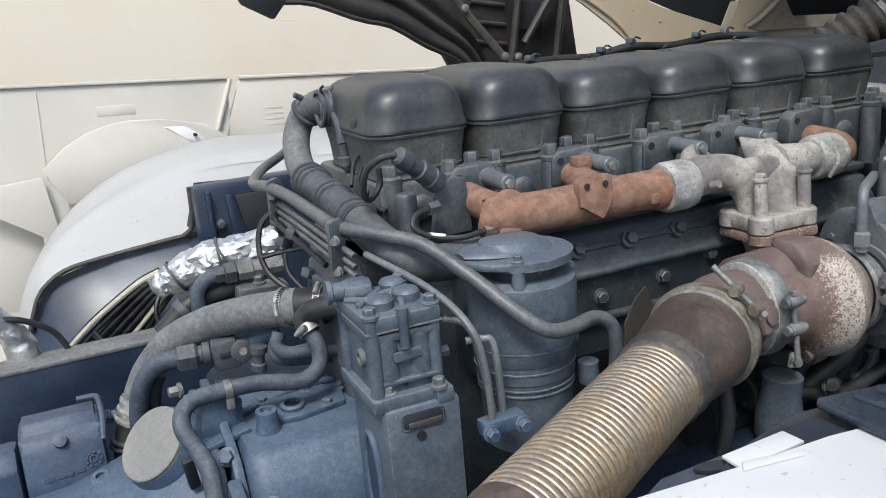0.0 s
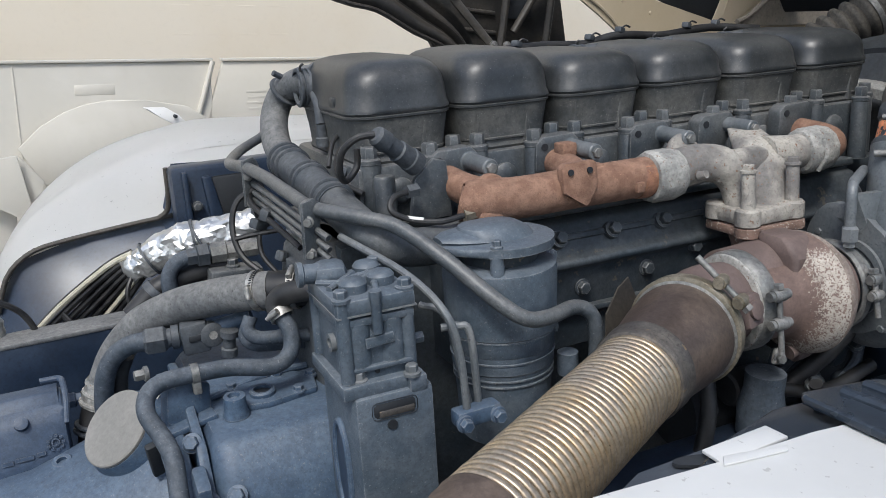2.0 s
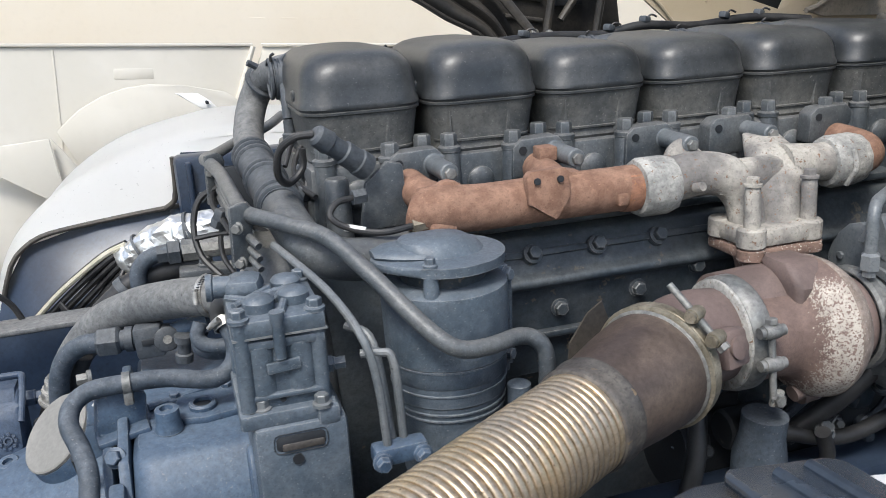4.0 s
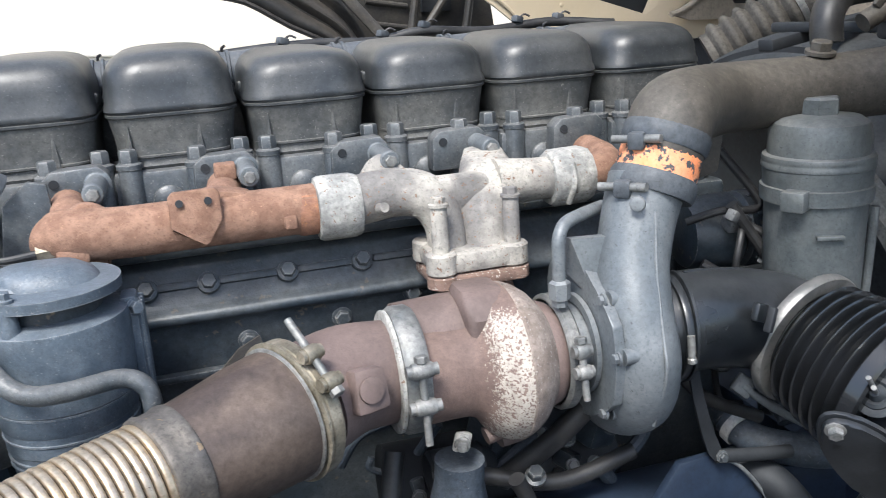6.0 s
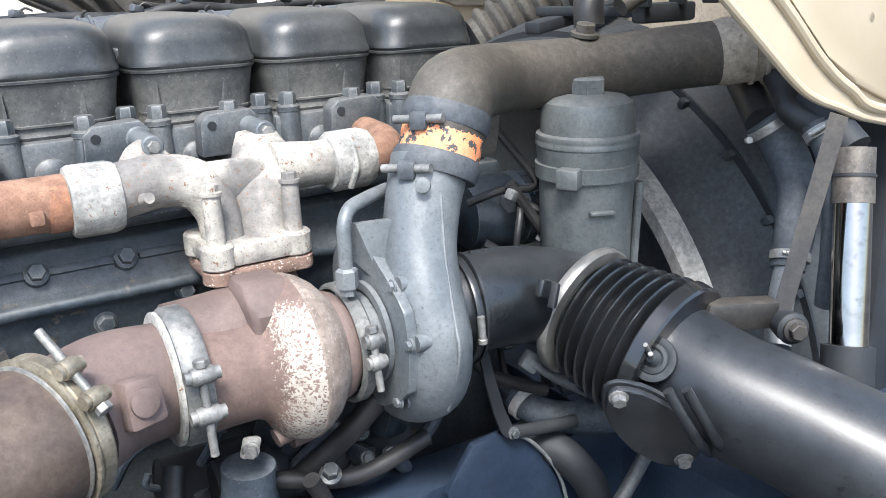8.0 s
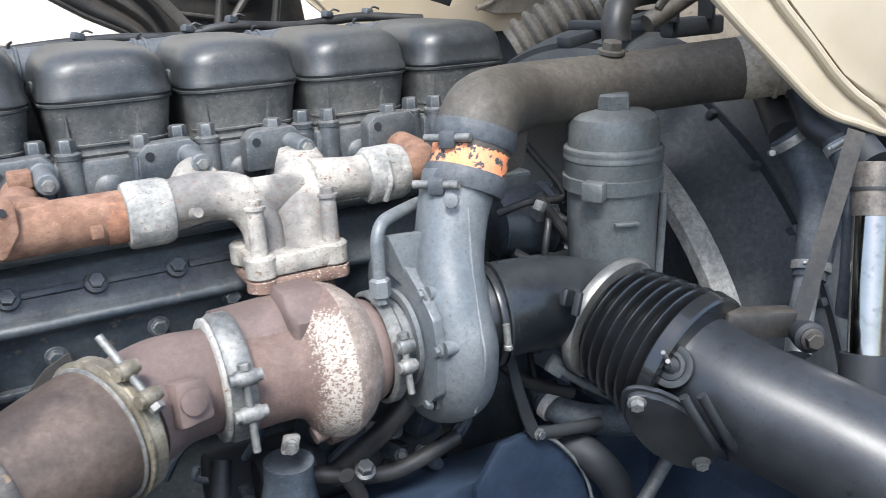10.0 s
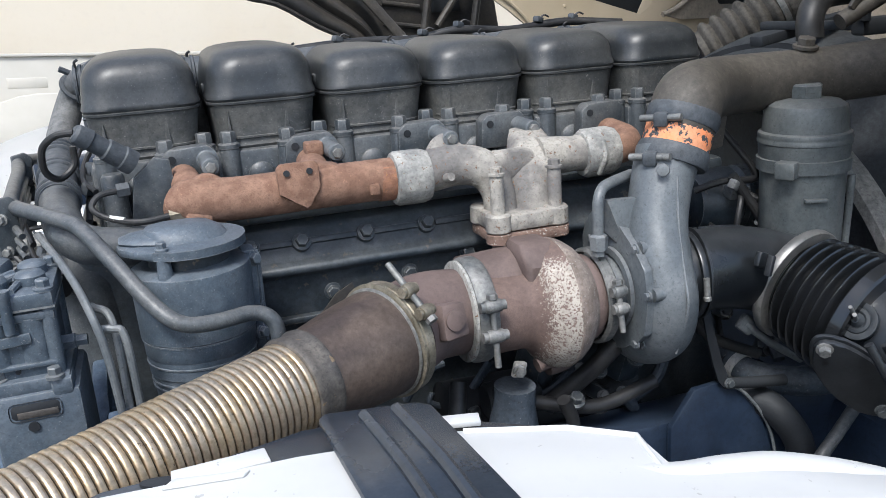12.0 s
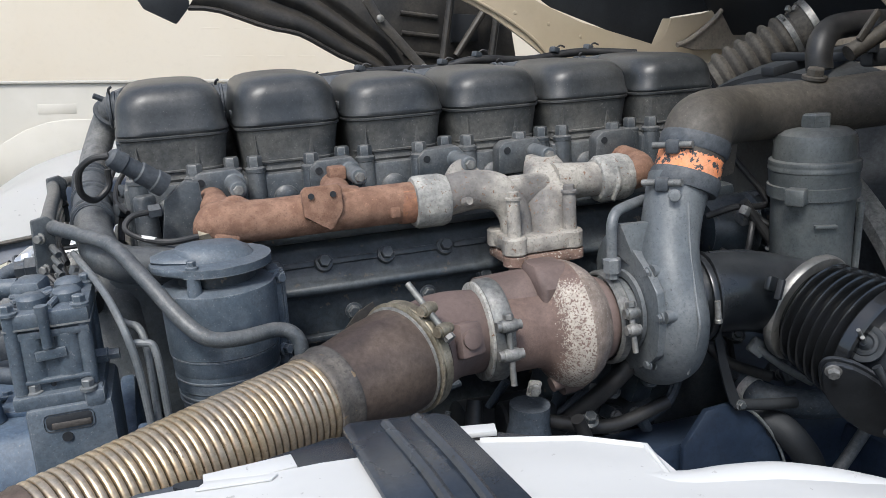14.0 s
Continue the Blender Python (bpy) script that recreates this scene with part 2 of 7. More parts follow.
M["foil"] = surf("aluminium foil", (0.60, 0.60, 0.58), (0.74, 0.74, 0.73), 0.30, 0.9, scale=40, grain=90, bump=0.7, rough2=0.48)
M["discgrey"] = surf("dusty cover plate", (0.20, 0.195, 0.18), (0.225, 0.217, 0.20), 0.75, scale=10, grain=200, bump=0.08, mottle=0.25, patina=0.12)
M["trailer"] = surf("cream box wall", (0.71, 0.62, 0.485), (0.74, 0.665, 0.545), 0.55, scale=0.8, grain=30, bump=0.0, mottle=0.05)
M["trailer_low"] = surf("off white van panel", (0.575, 0.545, 0.475), (0.64, 0.61, 0.545), 0.45, scale=2.2, grain=40, bump=0.0, mottle=0.05)
M["seam"] = surf("panel seam", (0.50, 0.47, 0.41), (0.53, 0.50, 0.44), 0.7, bump=0.0, mottle=0.05)
M["ground"] = surf("asphalt yard", (0.055, 0.055, 0.056), (0.085, 0.083, 0.080), 0.9, scale=3, grain=60, bump=0.3)
M["shroud"] = surf("fan shroud plastic", (0.018, 0.023, 0.028), (0.034, 0.039, 0.043), 0.6, scale=5, grain=150, bump=0.05, dust=((0.10, 0.095, 0.085), 0.16), spots=((0.014, 0.016, 0.019), -0.03, 9), patina=0.40)
M["seal"] = surf("dusty rubber seal", (0.20, 0.20, 0.19), (0.29, 0.285, 0.265), 0.7, scale=30, grain=200, bump=0.15, patina=0.35)
M["hoseblue"] = surf("dusty blue hose", (0.030, 0.044, 0.062), (0.055, 0.070, 0.090), 0.62, scale=25, grain=240, bump=0.2, dust=((0.17, 0.18, 0.19), 0.45), spots=((0.16, 0.165, 0.17), -0.10, 220), patina=0.32)
M["liner"] = surf("brown-black wheel arch liner", (0.018, 0.018, 0.018), (0.038, 0.034, 0.029), 0.42, scale=9, grain=160, bump=0.12, dust=((0.14, 0.12, 0.095), 0.4), patina=0.35)
M["cuff"] = surf("pale dusty cuff", (0.30, 0.265, 0.215), (0.40, 0.355, 0.29), 0.75, scale=24, grain=200, bump=0.25, patina=0.30)
M["strip"] = surf("glossy black strip", (0.014, 0.020, 0.030), (0.022, 0.030, 0.042), 0.16, scale=8, grain=160, bump=0.03, dust=((0.14, 0.15, 0.16), 0.15), patina=0.15)
M["wire"] = surf("black cable", (0.012, 0.012, 0.013), (0.03, 0.03, 0.03), 0.42, scale=30, bump=0.0)
M["wirelight"] = surf("pale cable", (0.42, 0.40, 0.30), (0.5, 0.47, 0.38), 0.5, scale=30, bump=0.0)
M["red"] = surf("red lamp plastic", (0.6, 0.06, 0.05), (0.7, 0.1, 0.08), 0.3, bump=0.0)
M["mark"] = surf("white paint mark", (0.62, 0.61, 0.58), (0.66, 0.65, 0.62), 0.7, bump=0.0, mottle=0.05)

# ---------- mesh tools ----------
ORIGIN = {}


AHEAD = Matrix.Identity(4)
PIVOT = Matrix.Translation((0.3, -0.05, 0))
SKEWED = PIVOT @ Matrix.Rotation(radians(2.0), 4, "Z") @ PIVOT.inverted()   # what stands at a slight angle to the engine
facing = AHEAD


def thing(name, base, label, category, group="", kind=""):
    ob = new(name)
    ob.matrix_world = facing @ Matrix.Translation(base)
    ob.empty_display_size = 0.02
    ORIGIN[ob.name] = Vector(base)
    return tagged(ob, label, category, group, kind)


def part(name, bm, material, parent, label=""):
    """Links a bmesh, built in world places, as one mesh under a thing or a part."""
    o = ORIGIN[parent.name]
    bm.transform(Matrix.Translation(-o))
    bmesh.ops.recalc_face_normals(bm, faces=bm.faces)
    for f in bm.faces:
        f.smooth = True
    for e in bm.edges:
        if len(e.link_faces) == 2 and e.calc_face_angle(0) > 0.62:
            e.smooth = False
    me = bpy.data.meshes.new(name)
    bm.to_mesh(me)
    bm.free()
    me.materials.append(material)
    ob = new(name, me)
    ob.parent = parent
    ORIGIN[ob.name] = o
    if label:
        tagged(ob, label)
    return ob


def structure(name, bm, material, label, category):
    """A piece of the setting: one mesh of its own."""
    for f in bm.faces:
        f.smooth = True
    bmesh.ops.recalc_face_normals(bm, faces=bm.faces)
    for e in bm.edges:
        if len(e.link_faces) == 2 and e.calc_face_angle(0) > 0.62:
            e.smooth = False
    me = bpy.data.meshes.new(name)
    bm.to_mesh(me)
    bm.free()
    me.materials.append(material)
    ob = new(name, me)
    ORIGIN[ob.name] = Vector((0, 0, 0))
    return tagged(ob, label, category, kind="structure")


def curve_points(path, n=6):
    """Catmull-Rom points through a path, with the place along it."""
    p = [Vector(q) for q in path]
    if len(p) == 2 or n <= 1:
        return p, list(range(len(p)))
    ext = [2 * p[0] - p[1], *p, 2 * p[-1] - p[-2]]
    out, at = [], []
    for i in range(len(p) - 1):
        a, b, c, d = ext[i:i + 4]
        for k in range(n):
            t = k / n
            out.append(0.5 * (2 * b + (c - a) * t + (2 * a - 5 * b + 4 * c - d) * t * t + (3 * b - a - 3 * c + d) * t ** 3))
            at.append(i + t)
    return out + [p[-1]], at + [len(p) - 1]


def loft(bm, loops, caps=True, closed=True):
    vs = [[bm.verts.new(q) for q in loop] for loop in loops]
    for a, b in zip(vs, vs[1:]):
        k = len(a)
        for j in range(k if closed else k - 1):
            bm.faces.new((a[j], a[(j + 1) % k], b[(j + 1) % k], b[j]))
    if caps:
        for loop in (vs[0], vs[-1]):
            bm.faces.new(loop)
    return bm


def tube(path, r, seg=16, n=6, bm=None, flat=1.0):
    """A round tube along a smooth path; r one radius, or one for each point of the path."""
    bm = bm or bmesh.new()
    pts, at = curve_points(path, n)
    rs = r if isinstance(r, (list, tuple)) else [r] * len(path)
    d = (pts[1] - pts[0]).normalized()
    side = d.orthogonal().normalized()
    loops = []
    for i, q in enumerate(pts):
        d2 = (pts[min(i + 1, len(pts) - 1)] - pts[max(i - 1, 0)]).normalized()
        side = (d.rotation_difference(d2) @ side)
        side = (side - d2 * side.dot(d2)).normalized()
        d = d2
        up = d.cross(side)
        k = min(int(at[i]), len(rs) - 2)
        rad = rs[k] + (rs[k + 1] - rs[k]) * (at[i] - k)
        loops.append([q + rad * (math.cos(a) * side + flat * math.sin(a) * up) for a in (2 * math.pi * j / seg for j in range(seg))])
    return loft(bm, loops)


def lathe(profile, origin, axis, seg=40, bm=None):
    """A turned shape: profile of (along, radius) from origin along axis."""
    bm = bm or bmesh.new()
    d = Vector(axis).normalized()
    s = d.orthogonal().normalized()
    u = d.cross(s)
    o = Vector(origin)
    loops = [[o + d * h + max(r, 1e-5) * (math.cos(a) * s + math.sin(a) * u) for a in (2 * math.pi * j / seg for j in range(seg))] for h, r in profile]
    return loft(bm, loops)


def ring(origin, axis, r_in, r_out, width, seg=40, bm=None, lip=0.0):
    """A band round an axis, centred on origin; with a rounded outer face."""
    bm = bm or bmesh.new()
    d = Vector(axis).normalized()
    s = d.orthogonal().normalized()
    u = d.cross(s)
    o = Vector(origin)
    h = width / 2
    prof = [(-h, r_in), (-h, r_out - lip), (-h * 0.6, r_out), (h * 0.6, r_out), (h, r_out - lip), (h, r_in)]
    loops = []
    for j in range(seg + 1):
        a = 2 * math.pi * (j % seg) / seg
        w = math.cos(a) * s + math.sin(a) * u
        loops.append([o + d * x + w * r for x, r in prof])
    loft(bm, loops, caps=False)
    bmesh.ops.remove_doubles(bm, verts=bm.verts, dist=1e-6)
    return bm


def box(c, size, bevel=0.003, turn=(0, 0, 0), bm=None, segs=2):
    one = bmesh.new()
    bmesh.ops.create_cube(one, size=1)
    one.transform(Matrix.Diagonal((*size, 1)))
    if bevel:
        bmesh.ops.bevel(one, geom=one.edges[:], offset=bevel, segments=segs, affect="EDGES", profile=0.5)
    one.transform(pose(*c, *turn))
    return merge(bm, one)


def merge(bm, other):
    if bm is None:
        return other
    me = bpy.data.meshes.new("join")
    other.to_mesh(me)
    other.free()
    bm.from_mesh(me)
    bpy.data.meshes.remove(me)
    return bm


def prism(outline, depth, m, bevel=0.002, bm=None):
    """An outline in its own x and y, made depth thick along its own z, then set by the pose m."""
    one = bmesh.new()
    a = [one.verts.new((x, y, -depth / 2)) for x, y in outline]
    b = [one.verts.new((x, y, depth / 2)) for x, y in outline]
    one.faces.new(a[::-1])
    one.faces.new(b)
    for i in range(len(a)):
        one.faces.new((a[i], a[(i + 1) % len(a)], b[(i + 1) % len(a)], b[i]))
    if bevel:
        bmesh.ops.bevel(one, geom=one.edges[:], offset=bevel, segments=2, affect="EDGES", profile=0.5)
    one.transform(m)
    return merge(bm, one)


def rrect(w, d, r, z, cx=0.0, cy=0.0, k=6):
    """A loop round a rectangle with rounded corners, level at z."""
    r = min(r, w / 2 - 1e-4, d / 2 - 1e-4)
    out = []
    for sx, sy, a0 in ((1, 1, 0), (-1, 1, 90), (-1, -1, 180), (1, -1, 270)):
        for i in range(k):
            a = radians(a0 + 90 * i / (k - 1))
            out.append(Vector((cx + sx * (w / 2 - r) + r * math.cos(a), cy + sy * (d / 2 - r) + r * math.sin(a), z)))
    return out


def hexbolt(o, axis, r, h, washer=True, bm=None):
    """A hexagon head with a flange, standing on o."""
    bm = bm or bmesh.new()
    d = Vector(axis).normalized()
    if washer:
        lathe([(-0.001, r * 1.35), (h * 0.22, r * 1.35), (h * 0.3, r * 1.1)], o, d, 16, bm)
    base = Vector(o) + d * (h * 0.25 if washer else 0)
    lathe([(0, r), (h * 0.68, r), (h * 0.78, r * 0.86)], base, d, 6, bm)
    return bm


def along(a, b, t):
    return Vector(a).lerp(Vector(b), t)


def worm_clamp(parent, o, axis, r, width, material, screw_dir, name="hose_clamp"):
    """A band clamp with its screw housing."""
    band = part(name, ring(o, axis, r - 0.001, r + 0.0015, width), material, parent, "plated steel band clamp")
    d = Vector(axis).normalized()
    s = Vector(screw_dir)
    s = (s - d * s.dot(d)).normalized()
    t = d.cross(s)
    q = Vector(o) + s * (r + 0.004)
    bm = lathe([(-0.010, 0.0045), (0.007, 0.0045), (0.008, 0.0035), (0.012, 0.0035)], q, t, 12)
    part("screw", bm, material, band)
    return band

# ---------- ground ----------
bm = bmesh.new()
bmesh.ops.create_grid(bm, x_segments=4, y_segments=4, size=120)
structure("ground", bm, M["ground"], "dark asphalt yard under the parked vehicles", "ground")

# ---------- engine: block, heads, rocker covers ----------
PITCH, FIRST = 0.1745, -0.0765
CYL = [FIRST + PITCH * i for i in range(6)]

block = thing("engine_block", (0.36, 0.25, 0.75), "dusty dark grey cast engine block with a bolted side cover", "engine block")
part("crankcase", box((0.355, 0.265, 1.085), (1.11, 0.32, 0.62), 0.012), M["block"], block)
part("side_cover", prism([(0.12, 1.405), (0.052, 1.402), (0.028, 1.394), (0.006, 1.350), (-0.006, 1.344), (-0.006, 1.334), (0.010, 1.326), (0.014, 1.20), (0.12, 1.20)], 0.80, Matrix.Translation((0.34, 0, 0)) @ Matrix(((0, 0, 1, 0), (1, 0, 0, 0), (0, 1, 0, 0), (0, 0, 0, 1))), 0.004), M["block"], block, "ribbed side cover with a row of bolts")
part("upper_flange", box((0.34, 0.075, 1.412), (0.80, 0.09, 0.012), 0.003), M["block"], block)
for x0, x1 in ((-0.05, 0.028), (0.050, 0.100), (0.124, 0.196), (0.220, 0.294), (0.318, 0.40)):
    part("cover_rib", box((0.5 * (x0 + x1), 0.020, 1.3735), (x1 - x0, 0.014, 0.010), 0.003, (-28, 0, 0)), M["block"], block)
for x in (0.039, 0.112, 0.208, 0.303, 0.40, 0.49):
    bs = part("bolt_boss", lathe([(-0.012, 0.0150), (0.006, 0.0140), (0.008, 0.0125)], (x, 0.020, 1.372), (0, -0.86, 0.5), 18), M["block"], block)
    part("cover_bolt", hexbolt((x, 0.012, 1.376), (0, -0.86, 0.5), 0.0098, 0.014), M["block"], bs)
for x, z in ((0.270, 1.305), (0.365, 1.325), (0.15, 1.295), (0.02, 1.288), (0.47, 1.31)):
    part("case_bolt", hexbolt((x, 0.011, z), (0, -1, 0), 0.0098, 0.012), M["block"], block)
part("cover_step", box((0.34, 0.006, 1.262), (0.80, 0.016, 0.010), 0.003), M["block"], block)
for i, cx in enumerate(CYL):
    base = (cx, 0.25, 1.38)
    h = thing("cylinder_head", base, "dark grey cast cylinder head with tall bolt bosses", "cylinder head", "cylinder heads in a row")
    part("casting", box((cx, 0.273, 1.438), (0.165, 0.318, 0.13), 0.008), M["paint"], h)
    for dx, y in ((-0.061, 0.107), (0.022, 0.079), (0.079, 0.120)):
        part("bolt_boss", lathe([(0, 0.0165), (0.104, 0.0150), (0.108, 0.0135)], (cx + dx, y + 0.012, 1.400), (0, 0, 1), 18), M["paint"], h)
        part("head_bolt", hexbolt((cx + dx, y + 0.012, 1.508), (0, 0, 1), 0.0118, 0.023), M["paint"], h)
    part("core_plug", lathe([(0, 0.021), (0.006, 0.020), (0.011, 0.014), (0.012, 0.002)], (cx - 0.018, 0.116, 1.462), (0, -1, 0), 22), M["paint"], h)

for i, cx in enumerate(CYL):
    c = thing("rocker_cover", (cx, 0.265, 1.50), "black plastic rocker cover cap on a dusty grey housing", "rocker cover", "rocker covers in a row")
    cy = 0.262
    secs = [(1.497, 0.140, 0.268, 0.036), (1.506, 0.147, 0.276, 0.036), (1.512, 0.143, 0.270, 0.036), (1.54, 0.147, 0.276, 0.036), (1.569, 0.156, 0.284, 0.038)]
    part("housing", loft(bmesh.new(), [rrect(w * 1.028, d, r, z + 0.001, cx, cy) for z, w, d, r in secs]), M["housing"], c, "dusty grey lower housing")
    for dx, w in ((-0.056, 0.016), (0.030, 0.026)):
        flute = bmesh.new()
        loft(flute, [[Vector((cx + dx - w * k / 2, y + 0.006, z)), Vector((cx + dx - w * k * 0.15, y - 0.004 * k, z)), Vector((cx + dx + w * k * 0.15, y - 0.004 * k, z)), Vector((cx + dx + w * k / 2, y + 0.006, z))] for z, k, y in ((1.506, 1.0, 0.1260), (1.53, 0.75, 0.1255), (1.560, 0.12, 0.1225))])
        part("front_flute", flute, M["housing"], c)
    part("foot_lip", loft(bmesh.new(), [rrect(w, d, 0.036, z, cx, cy) for z, w, d in ((1.5165, 0.140, 0.267), (1.518, 0.1475, 0.2765), (1.5205, 0.1475, 0.2765), (1.522, 0.140, 0.267))]), M["housing"], c)
    part("gasket", loft(bmesh.new(), [rrect(w * 1.028, d, 0.040, z, cx, cy) for z, w, d in ((1.5685, 0.158, 0.286), (1.570, 0.1615, 0.2895), (1.573, 0.1615, 0.2895), (1.5745, 0.158, 0.286))]), M["plastic"], c)
    tall = 1.26 if i < 2 else 0.97
    caps = [(1.5745, 0.160, 0.288, 0.040), (1.5775, 0.163, 0.291, 0.040), (1.583, 0.1615, 0.2895, 0.040), (1.587, 0.158, 0.286, 0.040), (1.604, 0.1555, 0.2835, 0.042), (1.615, 0.1510, 0.2785, 0.044),
            (1.6235, 0.1425, 0.2685, 0.045), (1.6300, 0.1300, 0.2530, 0.045), (1.6345, 0.1140, 0.2330, 0.044), (1.6375, 0.088, 0.198, 0.040), (1.6392, 0.052, 0.145, 0.024), (1.6396, 0.02, 0.08, 0.009)]
    part("cap", loft(bmesh.new(), [rrect(w * 1.028, d, r, z if z < 1.587 else 1.587 + (z - 1.587) * tall, cx, cy) for z, w, d, r in caps]), M["plastic"], c, "smooth black plastic cap")
    for dx in (-1, 1):
        part("clip_lug", box((cx + dx * 0.079, 0.205, 1.590), (0.012, 0.022, 0.016), 0.004), M["plastic"], c)
    if i:
        part("side_lug", box((cx - PITCH / 2, 0.315, 1.535), (0.034, 0.05, 0.085), 0.008), M["housing"], c)
    lh = part("link_hose", tube([(cx - (0.125 if i else 0.088), 0.325 if i else 0.345, 1.600 if i else 1.604), (cx - 0.045, 0.325, 1.603)], 0.033 if i else 0.028, 22, 1), M["rubber"], c, "short black link hose between covers")
    for k in (-0.100, -0.086) if i else (-0.094, -0.086, -0.078):
        part("hose_ring", ring((cx + k, 0.325 if i else 0.344, 1.6015 if i else 1.604), (1, 0, 0), 0.026, 0.0355 if i else 0.0315, 0.006, 28, None, 0.002), M["rubber"], lh)
    part("clip_tail", tube([(cx - 0.092, 0.330, 1.630), (cx - 0.092, 0.328, 1.639), (cx - 0.087, 0.326, 1.643)], 0.0022, 8), M["wire"], lh)

# exhaust port flanges and stud spacers
STUD = [0.0, 0.1755, 0.349, 0.487]
manifold = thing("exhaust_manifold", (0.28, 0.0, 1.40), "rusty brown cast exhaust manifold with pale heat-bleached collars", "exhaust manifold")
for i, x in enumerate(STUD + [0.665]):
    y0 = 0.03 if i >= 3 else 0.0
    fl = [(-0.064, -0.034), (-0.062, 0.010), (-0.050, 0.020), (0.004, 0.022), (0.016, 0.010), (0.014, -0.008), (-0.006, -0.034)]
    pf = part("port_flange", prism(fl, 0.030, pose(x, 0.088, 1.500, 90, 0, 0), 0.004), M["paint"], manifold, "dark grey port flange")
    part("flange_hole", lathe([(0, 0.0058), (0.002, 0.0058)], (x - 0.048, 0.0735, 1.505), (0, -1, 0), 14), M["matblack"], pf)
    if i < 4:
        sp = part("stud_spacer", lathe([(-0.01, 0.017), (0.004, 0.017), (0.006, 0.0128), (0.070, 0.0125), (0.072, 0.011)], (x, 0.078 + y0 * 0.3, 1.5), (0, -1, 0), 20), M["comp"], manifold, "grey tubular stud spacer")
        part("stud", hexbolt((x, 0.006 + y0 * 0.3, 1.5), (0, -1, 0), 0.0078, 0.008, False), M["greymetal"], sp)

rusty = tube([(-0.056, -0.008, 1.462), (-0.050, -0.011, 1.461), (-0.030, -0.014, 1.461), (0.03, -0.018, 1.458), (0.12, -0.020, 1.459), (0.245, -0.020, 1.459)], [0.0225, 0.0270, 0.0305, 0.0295, 0.0295, 0.0295], 28)
part("front_pipe", rusty, M["rust"], manifold, "rusty brown manifold pipe")
part("port_elbow", tube([(-0.012, -0.006, 1.462), (-0.030, 0.030, 1.470), (-0.036, 0.080, 1.478)], [0.026, 0.023, 0.021], 20), M["rust"], manifold)
part("end_web", prism([(-0.044, 1.462), (-0.040, 1.478), (-0.024, 1.488), (-0.010, 1.496), (0.004, 1.494), (0.016, 1.486), (0.026, 1.476), (0.026, 1.462)], 0.016, Matrix.Translation((-0.004, -0.006, 0)) @ pose(0, 0, 0, 90, 0, 0), 0.005), M["rust"], manifold)
part("end_lobe", prism([(-0.026, 1.444), (0.006, 1.436), (0.010, 1.422), (-0.002, 1.415), (-0.014, 1.420)], 0.030, Matrix.Translation((0, -0.010, 0)) @ pose(0, 0, 0, 90, 0, 0), 0.005), M["rust"], manifold)
part("end_pad", box((-0.026, -0.036, 1.442), (0.034, 0.014, 0.016), 0.004, (0, 8, 4)), M["rust"], manifold)
plate = [(-0.0275, 0.016), (-0.022, 0.0215), (0.024, 0.0225), (0.029, 0.017), (0.029, -0.014), (0.013, -0.038), (0.006, -0.042), (-0.004, -0.031), (-0.0275, -0.020)]
brk = part("mounting_pad", prism(plate, 0.016, pose(0.1075, -0.0455, 1.480, 84, 0, 0), 0.002), M["rust"], manifold, "rusty pad with two threaded holes")
for x in (0.092, 0.123):
    part("threaded_hole", lathe([(0, 0.0044), (0.002, 0.0044)], (x, -0.0535, 1.490), (0, -1, 0.10), 14), M["matblack"], brk)
part("port_branch", tube([(0.130, -0.012, 1.466), (0.142, 0.020, 1.474), (0.148, 0.078, 1.480)], [0.026, 0.023, 0.021], 20), M["rust"], manifold)
part("lug", box((0.150, 0.050, 1.503), (0.026, 0.026, 0.020), 0.003), M["rust"], manifold)
part("saddle", prism([(0.090, 1.470), (0.110, 1.492), (0.130, 1.497), (0.172, 1.488), (0.185, 1.470)], 0.036, Matrix.Translation((0, -0.012, 0)) @ pose(0, 0, 0, 90, 0, 0), 0.006), M["rust"], manifold)
part("small_pad", box((0.212, -0.048, 1.452), (0.015, 0.012, 0.016), 0.003), M["rust"], manifold)
part("end_boss", lathe([(0, 0.016), (0.02, 0.016), (0.024, 0.013)], (-0.030, -0.016, 1.459), (-1, -0.05, 0.08), 18), M["rust"], manifold)
part("rust_ring", ring((0.236, -0.020, 1.4575), (1, 0, 0), 0.02, 0.0305, 0.024, 28, None, 0.001), M["rust_hot"], manifold, "bright orange rust ring")
part("collar", lathe([(0, 0.030), (0.001, 0.0370), (0.006, 0.0395), (0.044, 0.0395), (0.052, 0.037), (0.054, 0.030)], (0.246, -0.020, 1.457), (1, 0, 0), 12), M["pale_grey"], manifold, "pale grey faceted collar")
part("tee_arm", tube([(0.295, -0.020, 1.461), (0.345, -0.022, 1.466), (0.380, -0.034, 1.458), (0.397, -0.046, 1.428), (0.398, -0.058, 1.385)], [0.031, 0.030, 0.029, 0.025, 0.024], 24), M["pale"], manifold, "pale curved branch")
part("arm_boss", lathe([(0, 0.007), (0.014, 0.006)], (0.318, -0.052, 1.455), (0.2, -1, 0.3), 14), M["pale"], manifold)
part("tee_body", loft(bmesh.new(), [rrect(w, d, min(w, d) * 0.42, z, x, y) for x, y, w, d, z in
     ((0.452, -0.052, 0.080, 0.066, 1.385), (0.452, -0.050, 0.072, 0.060, 1.41), (0.455, -0.040, 0.074, 0.062, 1.44), (0.464, -0.020, 0.070, 0.066, 1.466), (0.474, 0.006, 0.060, 0.066, 1.486), (0.48, 0.03, 0.046, 0.05, 1.498))]), M["pale"], manifold, "pale upright tee body")
